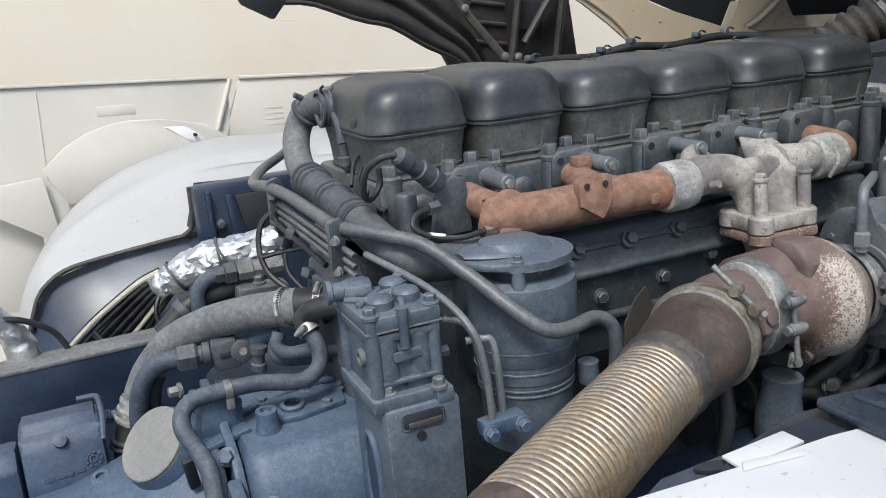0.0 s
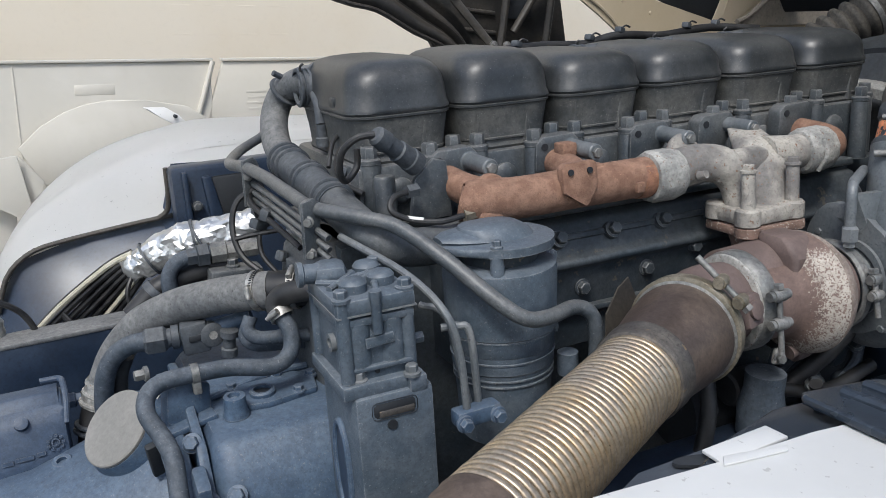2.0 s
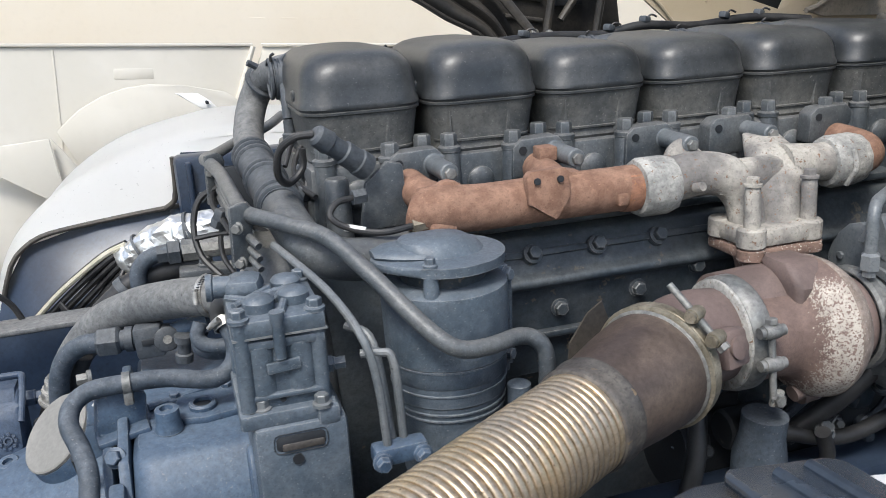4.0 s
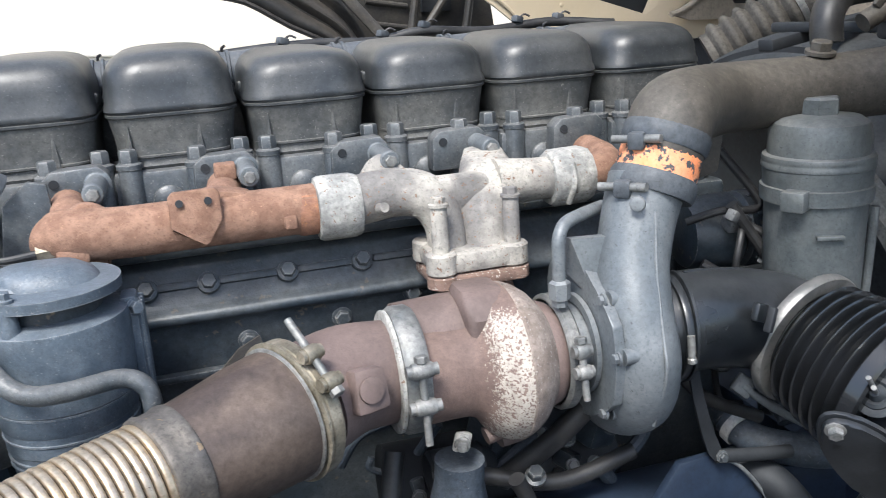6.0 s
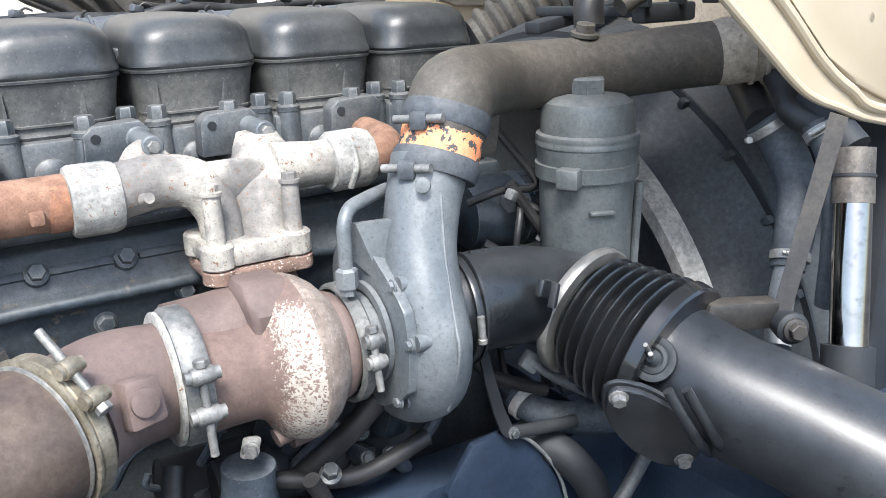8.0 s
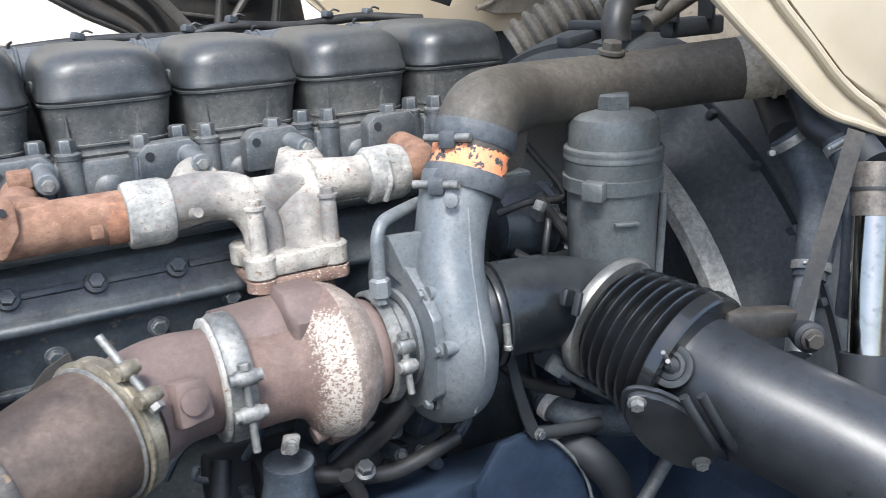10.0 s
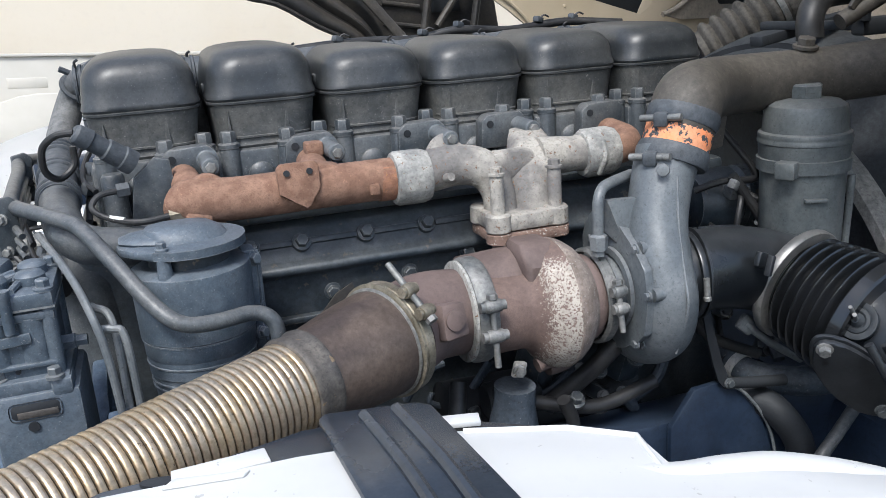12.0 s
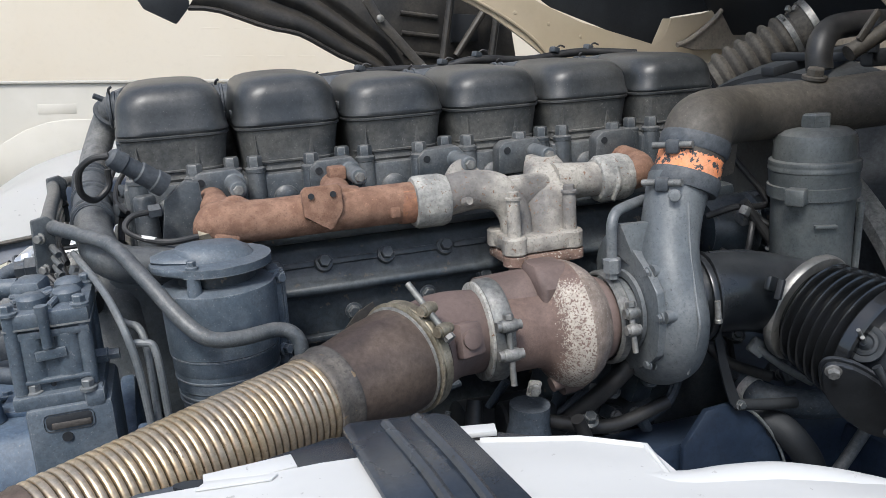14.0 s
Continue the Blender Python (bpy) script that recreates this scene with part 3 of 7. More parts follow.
part("tee_web", box((0.408, -0.036, 1.458), (0.11, 0.036, 0.050), 0.016), M["pale"], manifold)
part("stud_lug", prism([(-0.044, -0.044), (0.048, -0.036), (0.034, -0.006), (0.020, 0.010), (0.004, 0.015), (-0.012, 0.006), (-0.030, -0.018)], 0.016, pose(0.332, 0.016, 1.494, 64, 0, 0), 0.005), M["pale"], manifold)
part("right_arm", tube([(0.474, -0.022, 1.462), (0.53, -0.023, 1.461), (0.565, -0.023, 1.460)], [0.031, 0.027, 0.028], 22), M["pale"], manifold)
part("right_collar", lathe([(0, 0.028), (0.001, 0.034), (0.006, 0.0375), (0.048, 0.0375), (0.056, 0.035), (0.058, 0.030)], (0.546, -0.023, 1.459), (1, 0, 0.02), 12), M["pale_grey"], manifold, "pale faceted collar with rust flecks")
part("collar_rib", tube([(0.566, -0.048, 1.430), (0.568, -0.062, 1.456), (0.569, -0.053, 1.482)], 0.0045, 8), M["pale_grey"], manifold)
part("rear_pipe", tube([(0.596, -0.023, 1.457), (0.628, -0.016, 1.460), (0.648, 0.015, 1.466), (0.652, 0.075, 1.470)], [0.0235, 0.0235, 0.0235, 0.0235], 20), M["rust"], manifold, "rusty brown rear branch")
part("outlet_flange", box((0.423, -0.058, 1.388), (0.114, 0.092, 0.026), 0.008), M["pale"], manifold)
for x, y in ((0.378, -0.092), (0.470, -0.088), (0.380, -0.026), (0.468, -0.026)):
    ear = part("flange_ear", lathe([(0, 0.017), (0.002, 0.019), (0.024, 0.019), (0.027, 0.016)], (x, y, 1.376), (0, 0, 1), 20), M["pale"], manifold)
    if y < -0.05:
        part("long_nut", lathe([(0, 0.0105), (0.056, 0.010), (0.059, 0.009)], (x, y, 1.401), (0.02, 0.06, 1), 18), M["pale"], ear)
        part("bolt_head", hexbolt((x + 0.001, y + 0.003, 1.458), (0.02, 0.06, 1), 0.009, 0.011), M["pale"], ear)

# ---------- turbocharger ----------
TY, TZ = -0.150, 1.278
turbo = thing("turbocharger", (0.45, -0.15, 1.18), "turbocharger with flaking pale turbine scroll and grey compressor", "turbocharger")
part("inlet_flange", box((0.424, -0.060, 1.366), (0.116, 0.096, 0.016), 0.005), M["scale"], turbo, "rusty brown inlet flange with pale specks")
for x, y in ((0.378, -0.093), (0.470, -0.089)):
    part("flange_ear", lathe([(0, 0.017), (0.001, 0.019), (0.014, 0.019), (0.015, 0.017)], (x, y, 1.3595), (0, 0, 1), 20), M["scale"], turbo)
part("inlet_neck", loft(bmesh.new(), [rrect(w, d, 0.022, z, x, y) for x, y, w, d, z in ((0.426, -0.060, 0.090, 0.062, 1.360), (0.424, -0.078, 0.088, 0.074, 1.345), (0.422, -0.105, 0.092, 0.090, 1.31), (0.42, -0.12, 0.08, 0.09, 1.27))]), M["scale"], turbo)
part("shoulder", loft(bmesh.new(), [rrect(w, d, 0.010, z, x, y, 4) for x, y, w, d, z in ((0.402, -0.160, 0.040, 0.050, 1.310), (0.404, -0.155, 0.052, 0.066, 1.346), (0.404, -0.142, 0.054, 0.066, 1.364), (0.404, -0.136, 0.046, 0.052, 1.371))]), M["elbow"], turbo)
part("upper_housing", lathe([(0, 0.040), (0.004, 0.050), (0.05, 0.052), (0.100, 0.056), (0.108, 0.050)], (0.304, -0.118, 1.306), (1, 0, 0), 36), M["elbow"], turbo)
part("turbine_housing", lathe([(0, 0.056), (0.01, 0.057), (0.050, 0.0555), (0.072, 0.056), (0.082, 0.060), (0.088, 0.068), (0.094, 0.078), (0.104, 0.0865), (0.116, 0.0915), (0.128, 0.0930)], (0.304, TY, TZ), (1, 0, 0), 64), M["turbine"], turbo, "brown turbine housing with flaking pale scale")
part("scroll_rim", lathe([(0, 0.0930), (0.004, 0.0928), (0.014, 0.0885), (0.026, 0.0800), (0.038, 0.066), (0.050, 0.052), (0.062, 0.045)], (0.432, TY, TZ), (1, 0, 0), 64), M["rim"], turbo)
part("scroll_edge", ring((0.4325, TY, TZ), (1, 0, 0), 0.088, 0.0938, 0.004, 64, None, 0.001), M["rim"], turbo)
part("wheel_lug", tube([(0.420, -0.165, 1.200), (0.396, -0.167, 1.194)], [0.013, 0.011], 16, 1), M["elbow"], turbo)
part("drain_lug", tube([(0.450, -0.150, 1.200), (0.440, -0.152, 1.190), (0.415, -0.156, 1.184)], [0.020, 0.019, 0.014], 16), M["elbow"], turbo)

def v_band(parent, o, axis, r, width, material, bolt_dir, label, gap=0.014, tail=0.050):
    """A clamp band with two looped trunnions and a long tee bolt along the rim."""
    band = part("band_clamp", ring(o, axis, r - 0.006, r, width, 56, None, 0.004), material, parent, label)
    d = Vector(axis).normalized()
    s = Vector(bolt_dir)
    s = (s - d * s.dot(d)).normalized()
    t = d.cross(s)
    q = Vector(o) + s * (r + 0.009)
    for k in (-gap, gap):
        part("trunnion", tube([q + t * k - d * width * 0.62, q + t * k + d * width * 0.62], 0.0068, 16, 1), material, band)
        part("loop", ring(q + t * k, d, 0.0070, 0.0092, width * 0.8, 22, None, 0.001), material, band)
    part("tee_bolt", tube([q - t * (gap + 0.016), q + t * tail], 0.0043, 12, 1), M["greymetal"], band, "threaded tee bolt")
    part("nut", hexbolt(q - t * (gap + 0.009), -t, 0.0074, 0.009, False), M["greymetal"], band)
    return band

v_band(turbo, (0.310, TY + 0.004, TZ + 0.010), (1, 0, 0), 0.0735, 0.028, M["greymetal"], (0, -1, 0.13), "grey v-band clamp on the turbine outlet", 0.020, 0.062)
part("outlet_gasket", ring((0.293, TY + 0.004, TZ + 0.010), (1, 0, 0), 0.055, 0.0705, 0.006, 56, None, 0.002), M["pale_grey"], turbo, "pale flared gasket rim")
v_band(turbo, (0.494, TY, TZ), (1, 0, 0), 0.070, 0.018, M["greymetal"], (0, -0.95, 0.2), "grey v-band clamp beside the bearing housing", 0.012, 0.044)
CY_, CZ = -0.165, 1.290
part("turbine_back", lathe([(0, 0.062), (0.010, 0.064), (0.020, 0.060), (0.030, 0.050)], (0.466, TY, TZ), (1, 0, 0), 44), M["elbow"], turbo)
part("bearing_housing", lathe([(0, 0.05), (0.02, 0.044), (0.030, 0.054), (0.050, 0.056)], (0.476, TY - 0.005, TZ + 0.004), (1, 0, 0), 36), M["comp"], turbo)
part("bearing_ring", ring((0.516, CY_, CZ), (1, 0, 0), 0.05, 0.060, 0.006, 40), M["comp"], turbo)
outline = []
for k in range(36):
    a = radians(k * 10)
    bulge = 0.006 * max(0.0, math.cos(6 * a)) ** 2
    top = 0.030 * max(0.0, math.cos(a - radians(30))) ** 6
    outline.append((math.sin(a) * (0.088 + bulge + top), math.cos(a) * (0.088 + bulge + top)))
part("back_plate", prism(outline, 0.012, Matrix.Translation((0.527, CY_, CZ)) @ Matrix(((0, 0, 1, 0), (1, 0, 0, 0), (0, 1, 0, 0), (0, 0, 0, 1))), 0.002), M["comp"], turbo, "flat grey back plate with bolt lugs")
vol = [(0.610, -0.164, 1.474), (0.592, -0.174, 1.43), (0.576, -0.190, 1.38), (0.568, -0.212, 1.33), (0.568, -0.226, 1.28), (0.570, -0.212, 1.232), (0.566, -0.168, 1.208), (0.562, -0.120, 1.222), (0.558, -0.092, 1.265), (0.554, -0.092, 1.32), (0.552, -0.125, 1.36), (0.552, -0.165, 1.365)]
part("compressor_scroll", tube(vol, [0.0455, 0.0430, 0.0420, 0.0435, 0.0445, 0.043, 0.040, 0.037, 0.033, 0.029, 0.025, 0.02], 28), M["comp"], turbo, "grey cast compressor scroll and outlet neck")
part("casting_seam", tube([(0.592, -0.212, 1.45), (0.582, -0.234, 1.38), (0.574, -0.262, 1.32), (0.572, -0.272, 1.28), (0.570, -0.250, 1.21)], 0.0022, 8), M["comp"], turbo)
part("neck_boss", lathe([(0, 0.009), (0.004, 0.008), (0.005, 0.004)], (0.570, -0.2130, 1.462), (-0.60, -0.8, 0.1), 18), M["comp"], turbo)
part("compressor_body", lathe([(0, 0.086), (0.02, 0.084), (0.045, 0.072), (0.07, 0.062), (0.085, 0.060)], (0.530, CY_, CZ), (1, 0, 0), 44), M["comp"], turbo)
gus = bmesh.new()
loft(gus, [[Vector((0.506, -0.150 + dy, 1.380)), Vector((0.508, -0.172 + dy, 1.420)), Vector((0.545, -0.186 + dy, 1.422)), Vector((0.556, -0.190 + dy, 1.362)), Vector((0.530, -0.190 + dy, 1.345))] for dy in (0.0, 0.010)])
part("gusset", gus, M["comp"], turbo, "flat cast web beside the outlet neck")
for a in (-50, 8, 52, 95, 140):
    w = Vector((0, -math.cos(radians(a)), math.sin(radians(a))))
    q = Vector((0.530, CY_, CZ)) + w * 0.088
    part("rim_lug", tube([q, q + Vector((0.022, 0, 0))], 0.0095, 14, 1), M["comp"], turbo)
    part("rim_bolt", hexbolt(q - Vector((0.006, 0, 0)), (-1, 0, 0), 0.0058, 0.006), M["comp"], turbo)
part("oil_line", tube([(0.489, -0.180, 1.372), (0.489, -0.180, 1.405), (0.491, -0.178, 1.425), (0.502, -0.170, 1.438), (0.525, -0.158, 1.442), (0.57, -0.13, 1.442)], 0.0078, 14), M["comp"], turbo, "bent grey oil line")
part("oil_union", lathe([(0, 0.009), (0.008, 0.009), (0.009, 0.0125), (0.028, 0.0125), (0.031, 0.009)], (0.489, -0.181, 1.346), (0, 0, 1), 6), M["comp"], turbo)

# ---------- exhaust pipe ----------
AX = Vector((-0.874, -0.484, -0.040)).normalized()
P0 = Vector((0.163, -0.206, 1.290))
down = thing("exhaust_pipe", (0.0, -0.26, 1.25), "heat-browned exhaust cone running into a ribbed stainless flex hose", "exhaust pipe")
elb = part("elbow", tube([(0.318, TY + 0.006, TZ + 0.010), (0.285, TY + 0.004, TZ + 0.011), (0.238, -0.160, 1.294), tuple(P0 - AX * 0.030)], [0.058, 0.059, 0.061, 0.063], 36), M["elbow"], down, "brown cast elbow")
part("sensor_flat", prism([(-0.019, -0.024), (0.021, -0.024), (0.021, 0.020), (-0.015, 0.024)], 0.026, pose(0.248, -0.230, 1.312, 76, 0, 18), 0.006), M["elbow"], elb)
part("sensor_plug", lathe([(0, 0.0135), (0.004, 0.0135), (0.005, 0.011)], (0.2510, -0.243, 1.316), (0.26, -1, 0.24), 24), M["elbow"], elb)
v_band(down, P0 - AX * 0.016, AX, 0.0750, 0.020, M["brass"], (0.25, -0.62, 0.72), "yellowed steel v-band clamp", 0.017, 0.060)
tab = bmesh.new()
loft(tab, [[Vector((0.158, -0.096 + dy, 1.338)), Vector((0.132, -0.108 + dy, 1.330)), Vector((0.098, -0.128 + dy, 1.304)), Vector((0.088, -0.140 + dy, 1.270)), Vector((0.130, -0.132 + dy, 1.250)), Vector((0.170, -0.110 + dy, 1.290))] for dy in (0.0, 0.003)])
part("heat_tab", tab, M["liner"], down, "dark bent heat shield sheet")
part("cone_lip", ring(P0 + AX * 0.001, AX, 0.05, 0.0725, 0.003, 48, None, 0.0012), M["zinc"], down, "bright wire ring")
part("lip_wire", ring(P0 - AX * 0.005, AX, 0.05, 0.0765, 0.004, 48, None, 0.002), M["brass"], down)
part("cone", lathe([(0, 0.0690), (0.010, 0.0695), (0.045, 0.0670), (0.085, 0.0615), (0.118, 0.0575)], P0, AX, 56), M["cone"], down, "brown heat-tinted steel cone")
part("sleeve", lathe([(0, 0.0570), (0.002, 0.0605), (0.006, 0.0612), (0.012, 0.0590), (0.024, 0.0585), (0.030, 0.0600), (0.034, 0.0585), (0.036, 0.055)], P0 + AX * 0.112, AX, 56), M["sleeve"], down, "dull grey steel sleeve")
E0 = P0 + AX * 0.147
N, L = 35, 0.326
# Dark brown core that shows between the ribs.
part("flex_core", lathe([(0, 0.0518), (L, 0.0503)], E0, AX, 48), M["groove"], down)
for k in range(N):
    h = L * k / N
    r = 0.0556 - 0.0015 * k / N
    s = L / N
    q = lathe([(h + s * 0.0, r - 0.0034), (h + s * 0.03, r - 0.0004), (h + s * 0.13, r + 0.0003), (h + s * 0.25, r + 0.0005), (h + s * 0.50, r + 0.0005), (h + s * 0.70, r), (h + s * 0.79, r - 0.0010), (h + s * 0.82, r - 0.0034)], E0, AX, 44)
    q.transform(Matrix.Translation(0.0005 * noise.noise_vector(Vector((k * 3.1, 0, 0)))))
    part("flex_rib", q, M["flex"], down, "golden stainless flex rib" if k == 0 else "")
part("end_sleeve", lathe([(-0.004, 0.0505), (0.0, 0.0545), (0.004, 0.0550), (0.008, 0.0535), (0.02, 0.0540), (0.024, 0.0525), (0.06, 0.0535), (0.30, 0.054)], E0 + AX * L, AX, 36), M["cone"], down, "dull wrapped pipe end")

# ---------- charge air pipe ----------
charge = thing("charge_air_pipe", (0.85, -0.17, 1.52), "dusty grey charge air pipe with an orange silicone sleeve", "air pipe")
A0, A1 = (0.612, -0.168, 1.462), (0.642, -0.156, 1.528)
ad = Vector(A1) - Vector(A0)
part("silicone_sleeve", lathe([(0, 0.045), (0.002, 0.0475), (0.072, 0.0475), (0.075, 0.045)], A0, ad, 36), M["orange"], charge, "worn orange silicone sleeve")
for k, nm in ((0.10, "lower_clamp"), (0.86, "upper_clamp")):
    q = along(A0, A1, k)
    b = part(nm, ring(q, ad, 0.038, 0.0510, 0.024, 40, None, 0.002), M["rubber"], charge, "dark dusty band clamp")
    part("clamp_bolt", tube([q + Vector((-0.066, 0.004, 0.006)), q + Vector((-0.034, -0.046, 0.010))], 0.0050, 12, 1), M["greymetal"], b)
    part("clamp_lug", box(tuple(q + Vector((-0.050, -0.022, 0.006))), (0.020, 0.016, 0.020), 0.004, (0, 0, -45)), M["rubber"], b)
part("pipe", tube([along(A0, A1, 0.62), A1, (0.660, -0.142, 1.543), (0.705, -0.112, 1.548), (0.800, -0.066, 1.545), (0.940, -0.078, 1.546), (1.030, -0.128, 1.556), (1.110, -0.180, 1.564)], [0.0475, 0.0495, 0.0490, 0.046, 0.0450, 0.0445, 0.0440, 0.0440], 32), M["chargepipe"], charge, "thick dusty grey pipe")
part("fin", prism([(-0.03, 0.04), (0.03, 0.03), (0.02, -0.05), (-0.012, -0.06)], 0.008, pose(0.725, -0.100, 1.51, 90, 0, -15), 0.002), M["chargepipe"], charge)
part("boss", hexbolt((0.915, -0.078, 1.592), (0, -0.2, 1), 0.0145, 0.016), M["chargepipe"], charge)
part("end_cuff", tube([(1.078, -0.160, 1.561), (1.092, -0.169, 1.563), (1.126, -0.194, 1.567), (1.175, -0.232, 1.571)], [0.0440, 0.0465, 0.0455, 0.044], 32, 3), M["cuff"], charge, "pale rubber cuff")
for k in (0.0, 0.012, 0.022):
    part("cuff_ring", ring((1.118 + k * 1.2, -0.188 - k * 0.9, 1.566), (0.76, -0.65, 0.08), 0.04, 0.0490, 0.006, 36, None, 0.003), M["cuff"], charge)

# ---------- oil filter ----------
OX, OY = 0.890, -0.115
oil = thing("oil_filter", (OX, OY, 1.22), "dusty dark grey oil filter housing with a hexagon cap nut", "oil filter")
part("body", lathe([(0, 0.058), (0.02, 0.061), (0.19, 0.0645), (0.215, 0.0675), (0.240, 0.0690)], (OX, OY, 1.219), (0, 0, 1), 44), M["filter"], oil)
part("cap_ring", lathe([(0, 0.068), (0.002, 0.0700), (0.006, 0.0704), (0.008, 0.0695), (0.011, 0.0695), (0.013, 0.0700), (0.017, 0.0690), (0.019, 0.066), (0.020, 0.055)], (OX, OY, 1.452), (0, 0, 1), 44), M["filter"], oil)
part("cap", lathe([(0, 0.0635), (0.030, 0.0625), (0.040, 0.0590), (0.047, 0.049), (0.050, 0.028)], (OX, OY, 1.470), (0, 0, 1), 44), M["filter"], oil, "domed screw cap")
part("cap_nut", hexbolt((OX, OY, 1.518), (0, 0, 1), 0.024, 0.030, False), M["filter"], oil)
part("clip_block", box((OX - 0.060, OY - 0.036, 1.420), (0.034, 0.03, 0.026), 0.003, (0, 0, 30)), M["filter"], oil)
part("clip_band", lathe([(0, 0.066), (0.001, 0.0700), (0.020, 0.0705), (0.021, 0.067)], (OX, OY, 1.410), (0, 0, 1), 44), M["filter"], oil)
part("side_rib", tube([(OX + 0.052, OY - 0.042, 1.26), (OX + 0.056, OY - 0.045, 1.40)], 0.006, 10, 1), M["filter"], oil)
part("ledge", box((OX - 0.026, OY - 0.0610, 1.372), (0.034, 0.008, 0.005), 0.001, (0, 0, -22)), M["filter"], oil)

# ---------- auxiliaries behind the oil filter ----------
alt = thing("alternator", (0.870, 0.010, 1.275), "dark dusty alternator body with finned end and cables", "alternator")
part("body", lathe([(0, 0.030), (0.004, 0.048), (0.016, 0.054), (0.075, 0.056), (0.082, 0.050), (0.088, 0.056), (0.118, 0.054), (0.130, 0.040), (0.136, 0.018)], (0.775, 0.025, 1.340), (1, -0.1, 0), 36), M["block"], alt)
for k in range(10):
    a = 2 * math.pi * k / 10
    part("fin", box((0.883, 0.014 + 0.050 * math.cos(a), 1.340 + 0.050 * math.sin(a)), (0.034, 0.005, 0.014), 0.001, (math.degrees(a) + 90, 0, 0)), M["block"], alt)
part("terminal_box", box((0.825, -0.038, 1.367), (0.035, 0.024, 0.022), 0.004, (20, 0, 0)), M["hosegrey"], alt)
part("mount", prism([(-0.05, -0.10), (0.05, -0.10), (0.04, 0.02), (0.0, 0.035), (-0.04, 0.02)], 0.016, pose(0.845, 0.075, 1.315, 90, 0, 0), 0.004), M["block"], alt)
for pts, rr in (([(0.825, -0.050, 1.367), (0.810, -0.070, 1.355), (0.800, -0.075, 1.315), (0.810, -0.065, 1.265)], 0.005), ([(0.835, -0.050, 1.365), (0.860, -0.070, 1.345), (0.875, -0.072, 1.305), (0.870, -0.060, 1.255)], 0.006), ([(0.770, -0.040, 1.315), (0.810, -0.065, 1.290), (0.870, -0.075, 1.287), (0.80, -0.06, 1.40)], 0.008), ([(0.750, -0.030, 1.375), (0.790, -0.050, 1.390), (0.850, -0.055, 1.393), (0.80, -0.03, 1.47)], 0.006)):
    part("cable", tube(pts, rr, 10), M["wire"], alt)
for x, y, z in ((0.800, -0.065, 1.385), (0.855, -0.065, 1.315), (0.885, -0.070, 1.293), (0.770, -0.045, 1.287)):
    part("plug", box((x, y, z), (0.020, 0.014, 0.016), 0.003, (15, 25, 30)), M["hosegrey"], alt)
part("tensioner", lathe([(0, 0.036), (0.003, 0.040), (0.020, 0.040), (0.023, 0.034), (0.024, 0.012), (0.034, 0.012)], (0.810, -0.030, 1.260), (0.1, -1, 0.1), 28), M["block"], alt)

# ---------- air intake ----------
intake = thing("air_intake", (0.75, -0.40, 1.15), "black air intake duct with ribbed bellows and steel ring", "air duct")
BA, BB = Vector((0.814, -0.206, 1.255)), Vector((0.841, -0.337, 1.223))
BD = (BB - BA).normalized()
BL = (BB - BA).length
part("inlet_elbow", tube([(0.600, CY_ - 0.01, CZ), (0.650, -0.182, 1.300), (0.715, -0.172, 1.290), (0.772, -0.162, 1.274), (0.802, -0.176, 1.263), tuple(BA)], [0.060, 0.061, 0.062, 0.064, 0.066, 0.067], 36), M["black"], intake, "black plastic inlet elbow")
part("elbow_seam", tube([(0.650, -0.180, 1.3615), (0.715, -0.170, 1.3530), (0.770, -0.160, 1.338)], 0.002, 8), M["black"], intake)
part("band", ring((0.628, -0.186, 1.297), (1, -0.15, 0), 0.060, 0.0652, 0.009, 44, None, 0.001), M["black"], intake)
part("band_screw", lathe([(-0.014, 0.0045), (0.012, 0.0045), (0.013, 0.0055), (0.018, 0.0055)], (0.616, -0.252, 1.298), (0.05, -0.05, -1), 12), M["zinc"], intake, "plated clamp screw")
part("elbow_lip", ring((0.638, -0.188, 1.298), (1, -0.2, 0), 0.05, 0.0665, 0.005, 44, None, 0.002), M["black"], intake)
part("clip", box((0.712, -0.243, 1.321), (0.024, 0.010, 0.022), 0.003, (0, 20, 20)), M["black"], intake)
part("clip_tab", box((0.722, -0.249, 1.312), (0.008, 0.010, 0.030), 0.002, (0, 20, 20)), M["matblack"], intake)
part("steel_ring", ring(BA - BD * 0.003, BD, 0.070, 0.0885, 0.015, 56, None, 0.002), M["satin"], intake, "plain steel ring clamp")
part("ring_lip", ring(BA - BD * 0.012, BD, 0.070, 0.0810, 0.006, 56, None, 0.002), M["black"], intake)
prof = [(0.008, 0.072)]
for k in range(6):
    h = 0.010 + k * 0.0165
    r = 0.0845 + 0.0028 * k
    prof += [(h, r - 0.018), (h + 0.0025, r - 0.0165), (h + 0.0045, r - 0.0080), (h + 0.0062, r - 0.0025), (h + 0.0085, r), (h + 0.0108, r - 0.0025), (h + 0.0125, r - 0.0080), (h + 0.0145, r - 0.0165)]
prof += [(0.111, 0.089), (0.114, 0.0985), (0.117, 0.1012), (BL - 0.004, 0.1000), (BL - 0.001, 0.097), (BL, 0.070)]
part("bellows", lathe(prof, BA, BD, 64), M["gloss"], intake, "glossy black ribbed bellows with a plain end cuff")
